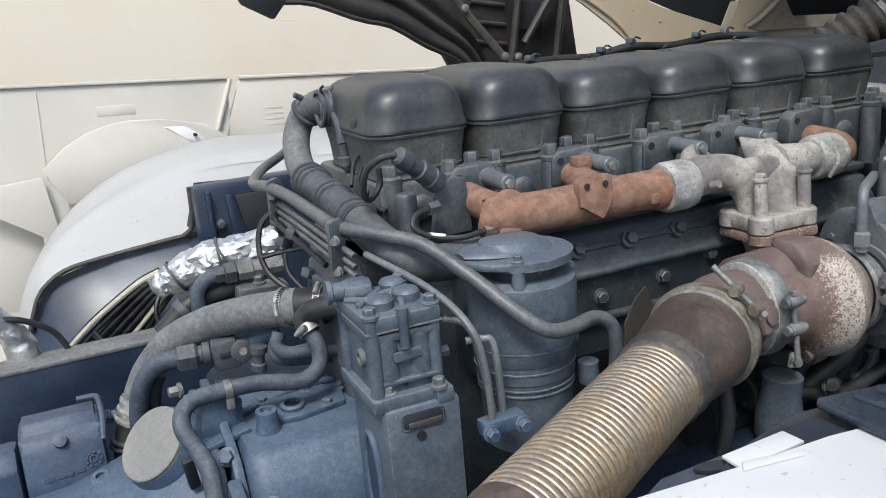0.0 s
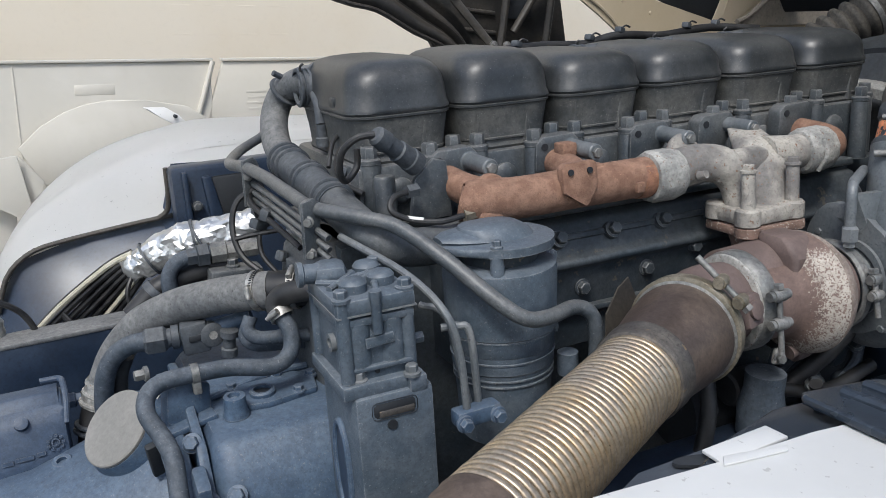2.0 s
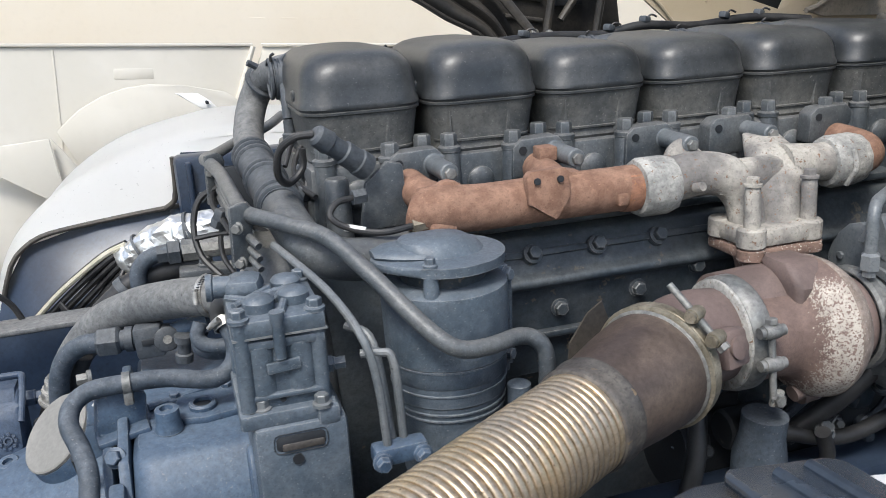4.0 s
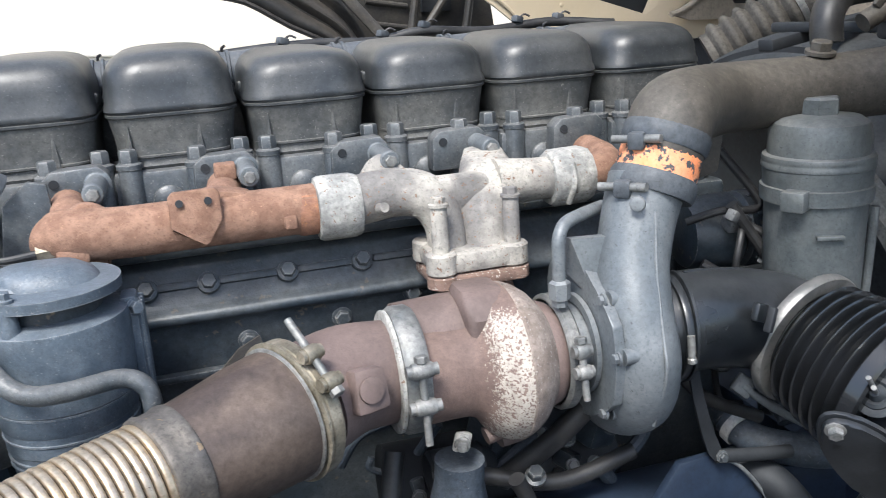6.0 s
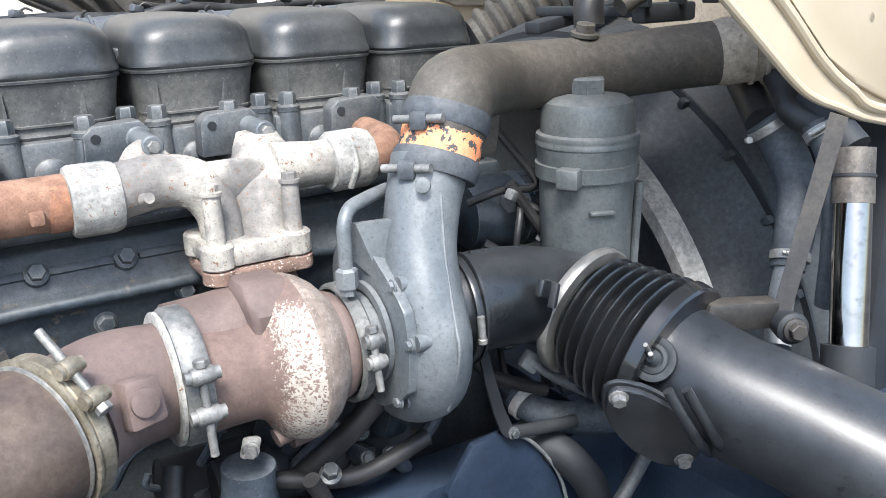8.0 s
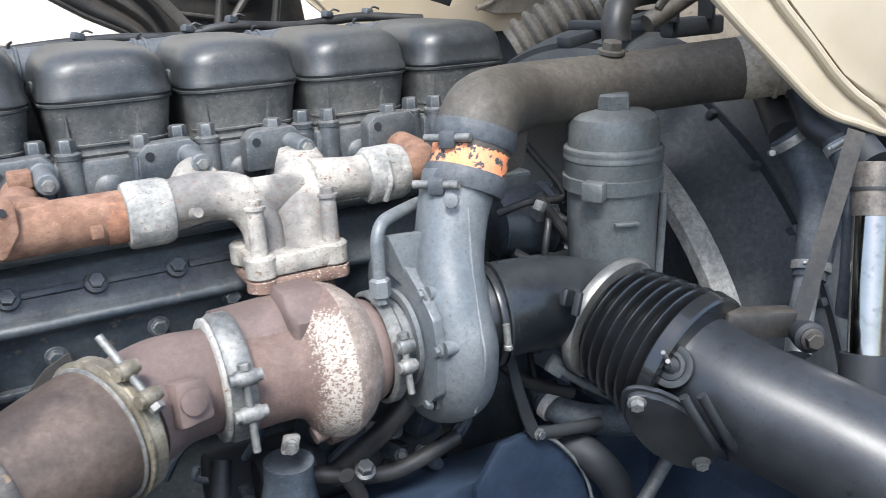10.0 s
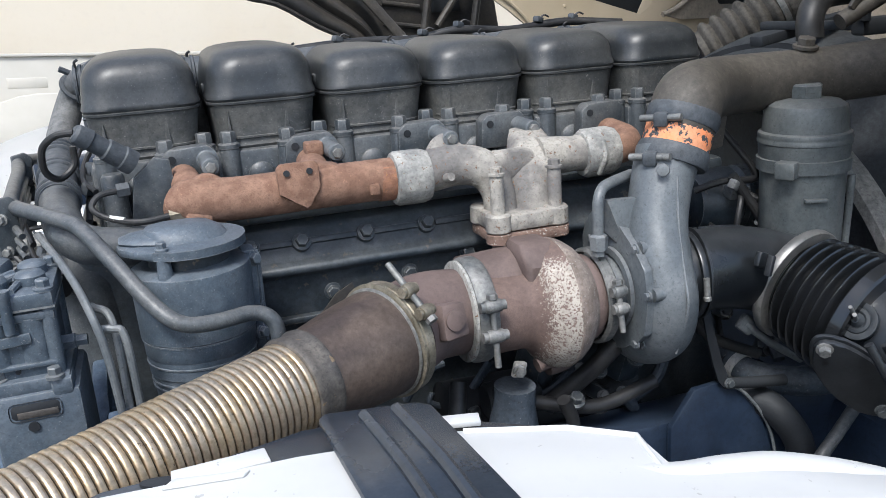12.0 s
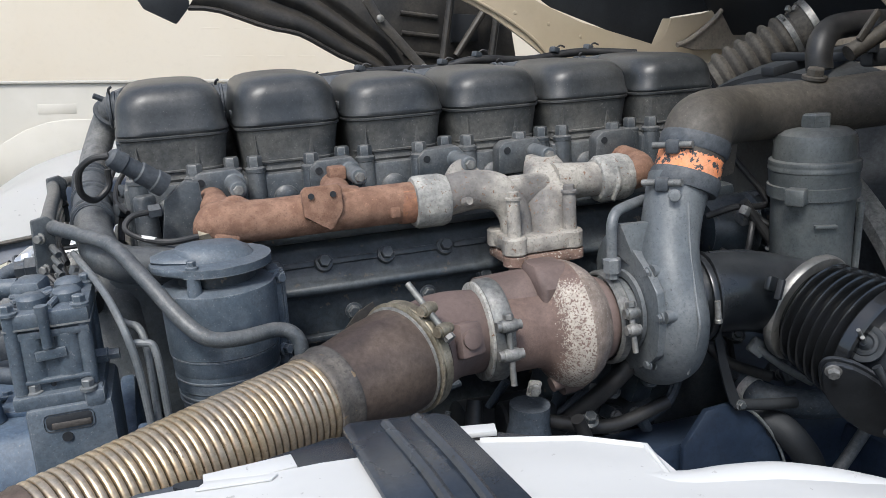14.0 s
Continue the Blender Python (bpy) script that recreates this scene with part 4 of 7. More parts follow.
part("duct", tube([tuple(BA + BD * (BL - 0.02)), tuple(BB + BD * 0.006), (0.856, -0.398, 1.206), (0.888, -0.472, 1.186), (0.935, -0.585, 1.150), (1.01, -0.765, 1.09), (1.05, -0.915, 1.04)], [0.073, 0.073, 0.073, 0.073, 0.075, 0.078, 0.078], 44), M["duct"], intake, "smooth black plastic duct with dark splashes")
PN = Vector((-0.80, -0.35, 0.48)).normalized()
PO = Vector((0.772, -0.362, 1.259))
plug = part("sensor_plug", lathe([(-0.006, 0.026), (0.002, 0.026), (0.003, 0.021), (0.002, 0.018), (0.004, 0.017), (0.005, 0.013), (0.003, 0.010), (0.008, 0.006), (0.010, 0.005)], PO, PN, 28), M["shroud"], intake, "round grey rubber plug")
for k in (-0.004, 0.004):
    part("plug_stem", tube([PO + PN * 0.004, PO + Vector((-0.022, -0.012 + k, 0.022 + k))], 0.0028, 10, 1), M["greymetal"], plug)
PA, PB = Vector((0.712, -0.370, 1.236)), Vector((0.803, -0.386, 1.136))
px = (PB - PA).normalized()
pz = Vector((-0.55, -0.75, -0.35))
pz = (pz - px * pz.dot(px)).normalized()
py = pz.cross(px)
pm = Matrix.Translation((PA + PB) / 2) @ Matrix((px, py, pz)).transposed().to_4x4()
tongue = [(0.080 * math.cos(a), 0.036 * math.sin(a) * (1 + 0.15 * math.cos(a))) for a in (2 * math.pi * k / 24 for k in range(24))]
dp = part("drain_plate", prism(tongue, 0.010, pm, 0.003), M["black"], intake, "dark flat drain flap with two bolts")
part("flap_rim", prism([(1.07 * x, 1.12 * y) for x, y in tongue], 0.006, pm @ Matrix.Translation((0, 0, -0.006)), 0.002), M["black"], dp)
for q in (PA, PB):
    part("plate_bolt", hexbolt(q + pz * 0.003, pz, 0.0082, 0.010), M["greymetal"], dp)
for k in (0.0, 0.018):
    part("duct_rib", tube([(0.741 + k, -0.413 - k * 0.5, 1.250), (0.769 + k, -0.431 - k * 0.5, 1.192), (0.814 + k, -0.415 - k * 0.5, 1.151)], 0.006, 12), M["black"], intake)

# ---------- oil separator canister ----------
SX, SY = -0.048, -0.098
can = thing("oil_separator", (SX, SY, 1.15), "blue-grey painted oil separator canister with a lidded top", "canister")
part("body", lathe([(0, 0.060), (0.07, 0.064), (0.10, 0.066), (0.102, 0.068), (0.125, 0.0685), (0.127, 0.070), (0.148, 0.0705), (0.15, 0.0725), (0.225, 0.075), (0.234, 0.0735), (0.238, 0.066), (0.240, 0.050)], (SX, SY, 1.165), (0, 0, 1), 48), M["paint_mid"], can)
tear = [(0.0705 * math.cos(a), 0.0705 * math.sin(a)) for a in (radians(-128 + 256 * k / 30) for k in range(31))] + [(-0.064, 0.044), (-0.080, 0.026), (-0.086, 0.008), (-0.083, -0.012), (-0.066, -0.036)]
part("lid", prism(tear, 0.011, pose(SX + 0.002, SY, 1.4285), 0.004), M["paint_mid"], can, "flat painted lid drawn out to a snout")
part("lid_dome", loft(bmesh.new(), [rrect(w, d, r, z, SX + dx, SY + 0.010) for z, w, d, r, dx in ((1.433, 0.104, 0.084, 0.041, 0.0), (1.441, 0.098, 0.078, 0.038, -0.003), (1.449, 0.080, 0.060, 0.029, -0.008), (1.452, 0.05, 0.036, 0.017, -0.012))]), M["paint_mid"], can)
part("spout", loft(bmesh.new(), [[Vector((x, SY + 0.012 + w * math.cos(a), z + h * math.sin(a))) for a in (2 * math.pi * k / 18 for k in range(18))] for x, w, z, h in ((SX - 0.005, 0.044, 1.434, 0.012), (SX - 0.040, 0.038, 1.436, 0.010), (SX - 0.064, 0.028, 1.437, 0.008), (SX - 0.080, 0.014, 1.437, 0.004))]), M["paint_mid"], can)
for z, r in ((1.250, 0.0672), (1.258, 0.0676), (1.282, 0.0698), (1.312, 0.0718)):
    part("body_ring", ring((SX, SY, z), (0, 0, 1), 0.06, r, 0.003, 48, None, 0.001), M["paint_mid"], can)
part("neck", lathe([(0, 0.050), (0.03, 0.050)], (SX, SY, 1.398), (0, 0, 1), 36), M["block"], can)
part("post", tube([(-0.079, -0.152, 1.385), (-0.079, -0.152, 1.428)], [0.011, 0.0075], 14, 1), M["paint_mid"], can)
part("lid_bolt", hexbolt((-0.079, -0.152, 1.435), (0, 0, 1), 0.006, 0.010), M["paint_mid"], can)
cb = part("bracket", box((0.026, -0.076, 1.335), (0.018, 0.036, 0.14), 0.005), M["paint_mid"], can)
for k in range(3):
    part("bracket_rib", tube([(0.036, -0.088 + 0.012 * k, 1.275), (0.037, -0.088 + 0.012 * k, 1.398)], 0.0035, 8, 1), M["paint_mid"], cb)
part("bracket_bolt", hexbolt((0.030, -0.092, 1.392), (0.6, -0.8, 0.1), 0.0075, 0.010), M["paint_mid"], cb)
part("bracket_bolt", hexbolt((0.030, -0.092, 1.290), (0.6, -0.8, 0.1), 0.0075, 0.010), M["paint_mid"], cb)
part("base_lug", lathe([(0, 0.014), (0.03, 0.014), (0.032, 0.011)], (0.022, -0.148, 1.245), (0, 0, 1), 18), M["paint_mid"], can)

# ---------- air compressor ----------
comp = thing("air_compressor", (-0.24, -0.14, 1.25), "blue-grey painted air compressor head with tall corner bolts", "air compressor")
cxm, cym = -0.240, -0.138
part("barrel", box((cxm, cym, 1.370), (0.080, 0.104, 0.086), 0.004), M["paint_mid"], comp)
part("head_plate", box((cxm, cym, 1.424), (0.094, 0.118, 0.020), 0.004), M["paint_mid"], comp)
part("valve_plate", box((cxm, cym, 1.406), (0.090, 0.114, 0.010), 0.002), M["paint_mid"], comp)
part("foot", box((cxm, cym, 1.326), (0.100, 0.128, 0.018), 0.004), M["paint_mid"], comp)
part("bracket", box((cxm + 0.010, cym - 0.004, 1.195), (0.098, 0.130, 0.250), 0.008), M["paint_mid"], comp)
port = [(cxm - 0.0405, cym - 0.005 + 0.026 * math.cos(a), 1.205 + 0.062 * math.sin(a)) for a in (2 * math.pi * k / 24 for k in range(25))]
win = part("side_window", tube(port, 0.005, 10, 1), M["paint_blue"], comp, "oval rimmed opening")
part("window_well", prism([(0.025 * math.cos(a), 0.061 * math.sin(a)) for a in (2 * math.pi * k / 24 for k in range(24))], 0.004, pose(cxm - 0.0395, cym - 0.005, 1.205, 90, 0, 90), 0), M["inner"], win)
part("opening", box((cxm + 0.008, cym - 0.0675, 1.300), (0.056, 0.006, 0.022), 0.006), M["matblack"], comp)
part("tapped_hole", lathe([(0, 0.006), (0.002, 0.006)], (-0.237, cym - 0.0695, 1.281), (0, -1, 0), 16), M["matblack"], comp)
part("pinhole", lathe([(0, 0.003), (0.002, 0.003)], (-0.244, cym - 0.0525, 1.343), (0, -1, 0), 12), M["matblack"], comp)
for x, y in ((-0.279, -0.190), (-0.202, -0.187), (-0.279, -0.086), (-0.202, -0.086)):
    part("corner_column", lathe([(0, 0.0085), (0.10, 0.0085)], (x, y, 1.336), (0, 0, 1), 16), M["paint_mid"], comp)
    part("column_bolt", hexbolt((x, y, 1.434), (0, 0, 1), 0.008, 0.012), M["paint_mid"], comp)
for x in (-0.262, -0.222):
    part("cylinder_bulge", lathe([(0, 0.018), (0.052, 0.018)], (x, -0.178, 1.352), (0, 0, 1), 22), M["paint_mid"], comp)
for x, y, r in ((-0.256, -0.164, 0.0165), (-0.218, -0.152, 0.0165), (-0.220, -0.108, 0.0165)):
    part("valve_cap", lathe([(0, r), (0.012, r), (0.016, r - 0.003), (0.018, 0.008)], (x, y, 1.432), (0, 0, 1), 22), M["paint_mid"], comp)
part("port_lobe", box((-0.264, -0.104, 1.442), (0.040, 0.046, 0.026), 0.011, (0, 0, -12)), M["paint_mid"], comp)
part("lobe_spout", lathe([(0, 0.012), (0.018, 0.012), (0.020, 0.015), (0.026, 0.015)], (-0.278, -0.106, 1.444), (-1, 0.1, 0.05), 18), M["paint_mid"], comp)
for x0, y0, x1, y1 in ((-0.280, -0.150, -0.240, -0.118), (-0.284, -0.118, -0.262, -0.150), (-0.240, -0.150, -0.222, -0.122), (-0.234, -0.118, -0.244, -0.160), (-0.236, -0.186, -0.226, -0.150), (-0.252, -0.128, -0.224, -0.128)):
    a = Vector((x0, y0, 1.436))
    c = Vector((x1, y1, 1.440))
    part("cast_rib", tube([tuple(a), tuple(0.5 * (a + c)), tuple(c)], 0.0042, 8), M["paint_mid"], comp)
part("head_hole", lathe([(0, 0.005), (0.001, 0.005)], (-0.272, -0.160, 1.4345), (0, 0, 1), 14), M["matblack"], comp)
part("plate_joint", box((cxm, cym, 1.4155), (0.0955, 0.1195, 0.002), 0), M["comp"], comp)
part("cylinder_foot", box((cxm, -0.178, 1.349), (0.078, 0.036, 0.006), 0.002), M["paint_mid"], comp)
part("bracket_step", box((-0.200, -0.190, 1.322), (0.024, 0.036, 0.022), 0.005), M["paint_mid"], comp)
part("opening_grit", box((cxm + 0.010, cym - 0.0695, 1.296), (0.044, 0.004, 0.009), 0.002), M["sleeve"], comp)
for x, y, z in ((-0.266, -0.183, 1.331), (-0.206, -0.196, 1.341)):
    part("foot_bolt", hexbolt((x, y - 0.006, 1.334), (0, 0, 1), 0.0075, 0.012), M["comp"], comp)
part("centre_bolt", lathe([(0, 0.006), (0.038, 0.006), (0.042, 0.0075), (0.05, 0.0075)], (-0.242, -0.199, 1.392), (0, 0, 1), 14), M["paint_mid"], comp)
part("name_bar", box((-0.240, -0.197, 1.382), (0.034, 0.004, 0.012), 0.001, (0, -4, 0)), M["paint_mid"], comp, "raised plain badge bar")
part("union", lathe([(0, 0.010), (0.016, 0.010), (0.018, 0.0075), (0.030, 0.0075)], (-0.200, -0.150, 1.355), (1, -0.05, 0), 6), M["paint_mid"], comp)
part("side_port", ring((-0.282, -0.150, 1.372), (1, 0, 0), 0.006, 0.011, 0.008, 20), M["comp"], comp)

comp.location += Vector((-0.008, 0.014, -0.018))

# ---------- hoses and pipes at the rear of the engine ----------
facing = SKEWED
hose = thing("coolant_hose", (-0.17, 0.2, 1.42), "grey dusty coolant hose bending down beside the engine", "hose")
part("upper_hose", tube([(-0.095, 0.335, 1.606), (-0.122, 0.375, 1.608), (-0.148, 0.430, 1.590), (-0.170, 0.435, 1.550), (-0.186, 0.385, 1.512), (-0.192, 0.315, 1.488)], [0.025, 0.025, 0.0235, 0.0235, 0.0235, 0.0235], 24), M["hosegrey"], hose)
for k, q in ((0, (-0.104, 0.348, 1.607)), (1, (-0.112, 0.360, 1.608)), (2, (-0.150, 0.428, 1.588))):
    part("rib", ring(q, (-0.026, 0.04, 0.0) if k < 2 else (-0.022, 0.03, -0.03), 0.022, 0.0292, 0.006, 28, None, 0.002), M["rubber"], hose)
part("clip_ear", tube([(-0.150, 0.415, 1.610), (-0.172, 0.41, 1.622)], 0.005, 8, 1), M["rubber"], hose)
part("ribbed_joint", tube([(-0.192, 0.325, 1.491), (-0.191, 0.20, 1.472), (-0.189, 0.10, 1.458)], [0.0265, 0.027, 0.027], 24), M["rubber"], hose, "dark ribbed joint")
for k in (0.02, 0.10, 0.18, 0.48, 0.55, 0.88, 0.97):
    q = along((-0.192, 0.325, 1.491), (-0.189, 0.10, 1.458), k)
    part("rib", ring(q, (0.0, -0.98, -0.14), 0.023, 0.0305, 0.008, 28, None, 0.003), M["rubber"], hose)
part("lower_pipe", tube([(-0.189, 0.11, 1.459), (-0.186, 0.045, 1.445), (-0.176, 0.005, 1.430), (-0.150, -0.012, 1.416), (-0.10, -0.012, 1.408), (-0.03, 0.005, 1.405)], 0.026, 24), M["paint"], hose, "grey painted lower pipe")
part("vent_hose", tube([(-0.128, 0.36, 1.592), (-0.130, 0.33, 1.588), (-0.135, 0.30, 1.572), (-0.137, 0.29, 1.545)], 0.0085, 12), M["rubber"], hose)
part("vent_fitting", lathe([(0, 0.008), (0.02, 0.008), (0.022, 0.011), (0.035, 0.011)], (-0.137, 0.29, 1.545), (0, 0, -1), 14), M["rubber"], hose)

hose.location += Vector((-0.010, 0.0, 0.006))

pipe = thing("steel_pipe", (-0.08, -0.1, 1.36), "grey painted steel pipe bent round the canister", "pipe")
part("tube", tube([(-0.060, 0.90, 1.480), (-0.105, 0.82, 1.470), (-0.180, 0.72, 1.460), (-0.234, 0.58, 1.463), (-0.262, 0.44, 1.480), (-0.264, 0.350, 1.490), (-0.257, 0.25, 1.488), (-0.255, 0.12, 1.482), (-0.250, 0.045, 1.477), (-0.212, -0.008, 1.470), (-0.174, -0.050, 1.459), (-0.142, -0.108, 1.428), (-0.102, -0.170, 1.380), (-0.074, -0.190, 1.358), (-0.038, -0.185, 1.351), (0.010, -0.168, 1.348), (0.032, -0.172, 1.336), (0.036, -0.178, 1.308), (0.030, -0.18, 1.24)], 0.0098, 16), M["paint"], pipe)

rack = thing("pipe_bracket", (-0.25, 0.15, 1.40), "grey bracket plates holding small pipes behind the engine", "bracket")
for y, z in ((0.340, 1.484), (0.040, 1.470)):
    pl = part("plate", prism([(-0.018, -0.060), (0.012, -0.064), (0.014, 0.010), (0.006, 0.017), (-0.015, 0.014)], 0.006, pose(-0.240, y - 0.012, z, 90, 0, 24), 0.002), M["paint"], rack)
    for dz in (-0.012, -0.055):
        part("plate_bolt", hexbolt((-0.246, y - 0.016, z + dz), (-0.4, -0.9, 0), 0.0060, 0.008), M["greymetal"], pl)
    part("saddle", ring((-0.237, y, z), (0, 1, 0.04), 0.009, 0.0135, 0.016, 20, None, 0.002), M["paint"], pl)
for k, r in ((0.024, 0.005), (0.038, 0.0045), (0.05, 0.0045)):
    part("small_pipe", tube([(-0.239, 0.36, 1.484 - k), (-0.237, 0.20, 1.478 - k), (-0.235, 0.045, 1.470 - k), (-0.225, 0.01, 1.462 - k * 1.1)], r, 10), M["paint"], rack)

rack.location += Vector((-0.018, 0.004, 0.006))

loom = thing("cable_loom", (-0.28, 0.30, 1.35), "black cables and connectors behind the engine", "cable")
for pts, rr in (([(-0.245, 0.33, 1.46), (-0.285, 0.33, 1.44), (-0.300, 0.32, 1.40), (-0.295, 0.30, 1.36), (-0.27, 0.27, 1.33)], 0.005), ([(-0.235, 0.31, 1.43), (-0.26, 0.30, 1.40), (-0.265, 0.29, 1.36), (-0.25, 0.26, 1.33)], 0.004), ([(-0.225, 0.30, 1.425), (-0.215, 0.28, 1.40), (-0.20, 0.26, 1.39)], 0.006), ([(-0.30, 0.31, 1.385), (-0.27, 0.30, 1.39), (-0.23, 0.28, 1.395)], 0.004)):
    part("cable", tube(pts, rr, 8), M["wire"], loom)
for x, y, z in ((-0.262, 0.30, 1.405), (-0.222, 0.28, 1.41), (-0.205, 0.27, 1.385), (-0.24, 0.25, 1.36)):
    part("connector", box((x, y, z), (0.026, 0.018, 0.016), 0.003, (10, 20, 30)), M["rubber"], loom)
part("relay_box", box((-0.215, 0.20, 1.355), (0.06, 0.05, 0.02), 0.004, (6, 0, 10)), M["rubber"], loom)

for pts, rr in (([(-0.145, 0.22, 1.520), (-0.160, 0.20, 1.500), (-0.165, 0.16, 1.480), (-0.150, 0.12, 1.468)], 0.004), ([(-0.115, 0.20, 1.505), (-0.140, 0.18, 1.492), (-0.160, 0.15, 1.455), (-0.165, 0.10, 1.43)], 0.005), ([(-0.130, 0.24, 1.545), (-0.155, 0.22, 1.53), (-0.175, 0.19, 1.50)], 0.0035), ([(-0.255, 0.36, 1.455), (-0.270, 0.30, 1.44), (-0.262, 0.22, 1.425), (-0.245, 0.14, 1.40)], 0.0045)):
    part("cable", tube(pts, rr, 8), M["wire"], loom)
for x, y, z in ((-0.150, 0.19, 1.490), (-0.158, 0.15, 1.468), (-0.128, 0.21, 1.515), (-0.262, 0.24, 1.432)):
    part("connector", box((x, y, z), (0.022, 0.016, 0.018), 0.003, (20, 10, 40)), M["rubber"], loom)

dome = thing("flywheel_cover", (-0.2, 0.15, 1.2), "dusty grey cast cover behind the last cylinder", "engine cover")
part("casting", loft(bmesh.new(), [rrect(w, d, 0.04, z, -0.190, y) for y, z, w, d in ((0.20, 1.15, 0.10, 0.22), (0.21, 1.33, 0.10, 0.20), (0.215, 1.375, 0.09, 0.17), (0.22, 1.395, 0.06, 0.13))]), M["paint"], dome)
part("end_boss", lathe([(0, 0.018), (0.09, 0.016), (0.094, 0.013)], (-0.125, 0.10, 1.40), (0, 0, 1), 18), M["paint"], dome)

fuel = thing("fuel_lines", (-0.17, -0.17, 1.25), "thin grey steel fuel lines", "pipe")
for pts in ([(-0.225, 0.02, 1.44), (-0.19, -0.10, 1.415), (-0.170, -0.165, 1.38), (-0.160, -0.178, 1.33), (-0.155, -0.18, 1.255)],
            [(-0.170, -0.152, 1.356), (-0.150, -0.158, 1.356), (-0.138, -0.165, 1.345), (-0.134, -0.17, 1.255)],
            [(-0.172, -0.10, 1.37), (-0.15, -0.13, 1.355), (-0.146, -0.17, 1.25)]):
    part("line", tube(pts, 0.0048, 10), M["comp"], fuel)
part("union_block", box((-0.142, -0.178, 1.248), (0.06, 0.025, 0.022), 0.005), M["paint_blue"], fuel)
for x in (-0.165, -0.120):
    part("union_nut", hexbolt((x, -0.191, 1.246), (0, -1, 0), 0.008, 0.012), M["paint_blue"], fuel)

sensor = thing("cable_sensor", (-0.12, 0.04, 1.48), "dusty ribbed sensor connector on a looped cable", "sensor")
S0, S1 = Vector((-0.162, 0.030, 1.565)), Vector((-0.094, 0.050, 1.512))
part("plug", lathe([(0, 0.010), (0.004, 0.0135), (0.022, 0.015), (0.024, 0.013), (0.044, 0.013), (0.046, 0.0155), (0.068, 0.0155), (0.07, 0.017), (0.086, 0.017), (0.088, 0.012)], S0, S1 - S0, 24), M["rubber"], sensor)
part("cable", tube([tuple(S0), (-0.185, 0.035, 1.562), (-0.203, 0.045, 1.545), (-0.205, 0.055, 1.515), (-0.190, 0.075, 1.500), (-0.170, 0.085, 1.515), (-0.168, 0.085, 1.540)], 0.0048, 10), M["wire"], sensor)
part("mount", prism([(-0.03, -0.05), (0.035, -0.05), (0.03, 0.03), (0.01, 0.035), (-0.02, 0.01)], 0.010, pose(-0.078, 0.058, 1.482, 90, 0, 0), 0.002), M["paint"], sensor)
part("mount_nut", lathe([(0, 0.010), (0.016, 0.010), (0.018, 0.007)], (-0.122, 0.030, 1.482), (1, 0.1, 0.05), 6), M["rubber"], sensor)
part("lead_sleeve", tube([(-0.140, 0.004, 1.453), (-0.118, -0.010, 1.449)], 0.0046, 10, 1), M["mark"], sensor)
lead = part("lead", tube([(-0.062, -0.018, 1.449), (-0.10, -0.02, 1.447), (-0.135, 0.0, 1.452), (-0.155, 0.01, 1.466), (-0.145, 0.02, 1.480), (-0.12, 0.03, 1.482)], 0.0042, 10), M["wire"], sensor)
part("lead_nut", lathe([(0, 0.009), (0.018, 0.009), (0.02, 0.006), (0.03, 0.006)], (-0.062, -0.018, 1.449), (1, 0, 0.1), 6), M["brass"], lead)

facing = AHEAD
big = thing("turbo_hose", (-0.42, 0.28, 1.12), "thick grey dusty rubber hose with worm clamps", "hose")
part("rubber", tube([(-0.285, 0.185, 1.326), (-0.315, 0.205, 1.322), (-0.357, 0.250, 1.309), (-0.410, 0.300, 1.289), (-0.466, 0.340, 1.258), (-0.508, 0.360, 1.214), (-0.530, 0.362, 1.178), (-0.540, 0.362, 1.155)], [0.0285, 0.0285, 0.0288, 0.0288, 0.028, 0.0265, 0.0255, 0.0245], 28), M["hosegrey"], big)
part("dark_stub", tube([(-0.215, 0.145, 1.328), (-0.250, 0.162, 1.328), (-0.288, 0.188, 1.326), (-0.300, 0.196, 1.324)], 0.0272, 26, 3), M["wire"], big, "bare black rubber stub")
for q, d in (((-0.302, 0.197, 1.324), Vector((-0.74, 0.62, -0.16))), ((-0.254, 0.164, 1.328), Vector((-0.80, 0.55, -0.02)))):
    worm_clamp(big, q, tuple(d), 0.0300, 0.011, M["zinc"], (0.2, -0.7, 0.2) if q[0] < -0.28 else (0, -0.5, 0.8))
    side = d.normalized().cross(Vector((0, 0, 1))).normalized()
    if side.y > 0:
        side = -side
    for k in range(-6, 7):
        u = Vector((0, 0, 1)) * math.cos(0.13 * k + 0.75) + side * math.sin(0.13 * k + 0.75)
        part("band_slot", box(tuple(Vector(q) + u * 0.0318), (0.007, 0.0013, 0.0013), 0), M["matblack"], big)
part("end_sleeve", tube([(-0.536, 0.362, 1.166), (-0.556, 0.361, 1.126)], [0.0272, 0.0262], 26, 1), M["zinc"], big, "crimped bright sleeve")
for k in (0.15, 0.5, 0.85):
    part("sleeve_crimp", ring(along((-0.536, 0.362, 1.166), (-0.556, 0.361, 1.126), k), (-0.45, 0, -0.9), 0.024, 0.0288, 0.007, 28, None, 0.002), M["pale_grey"], big)
part("lower_end", tube([(-0.554, 0.361, 1.130), (-0.566, 0.360, 1.095), (-0.574, 0.358, 1.05)], 0.0215, 20, 2), M["wire"], big)
for z in (1.098, 1.088):
    part("lower_ring", ring((-0.567 - (1.098 - z) * 0.3, 0.359, z), (-0.3, 0, -1), 0.02, 0.0262, 0.006, 24, None, 0.002), M["rubber"], big)

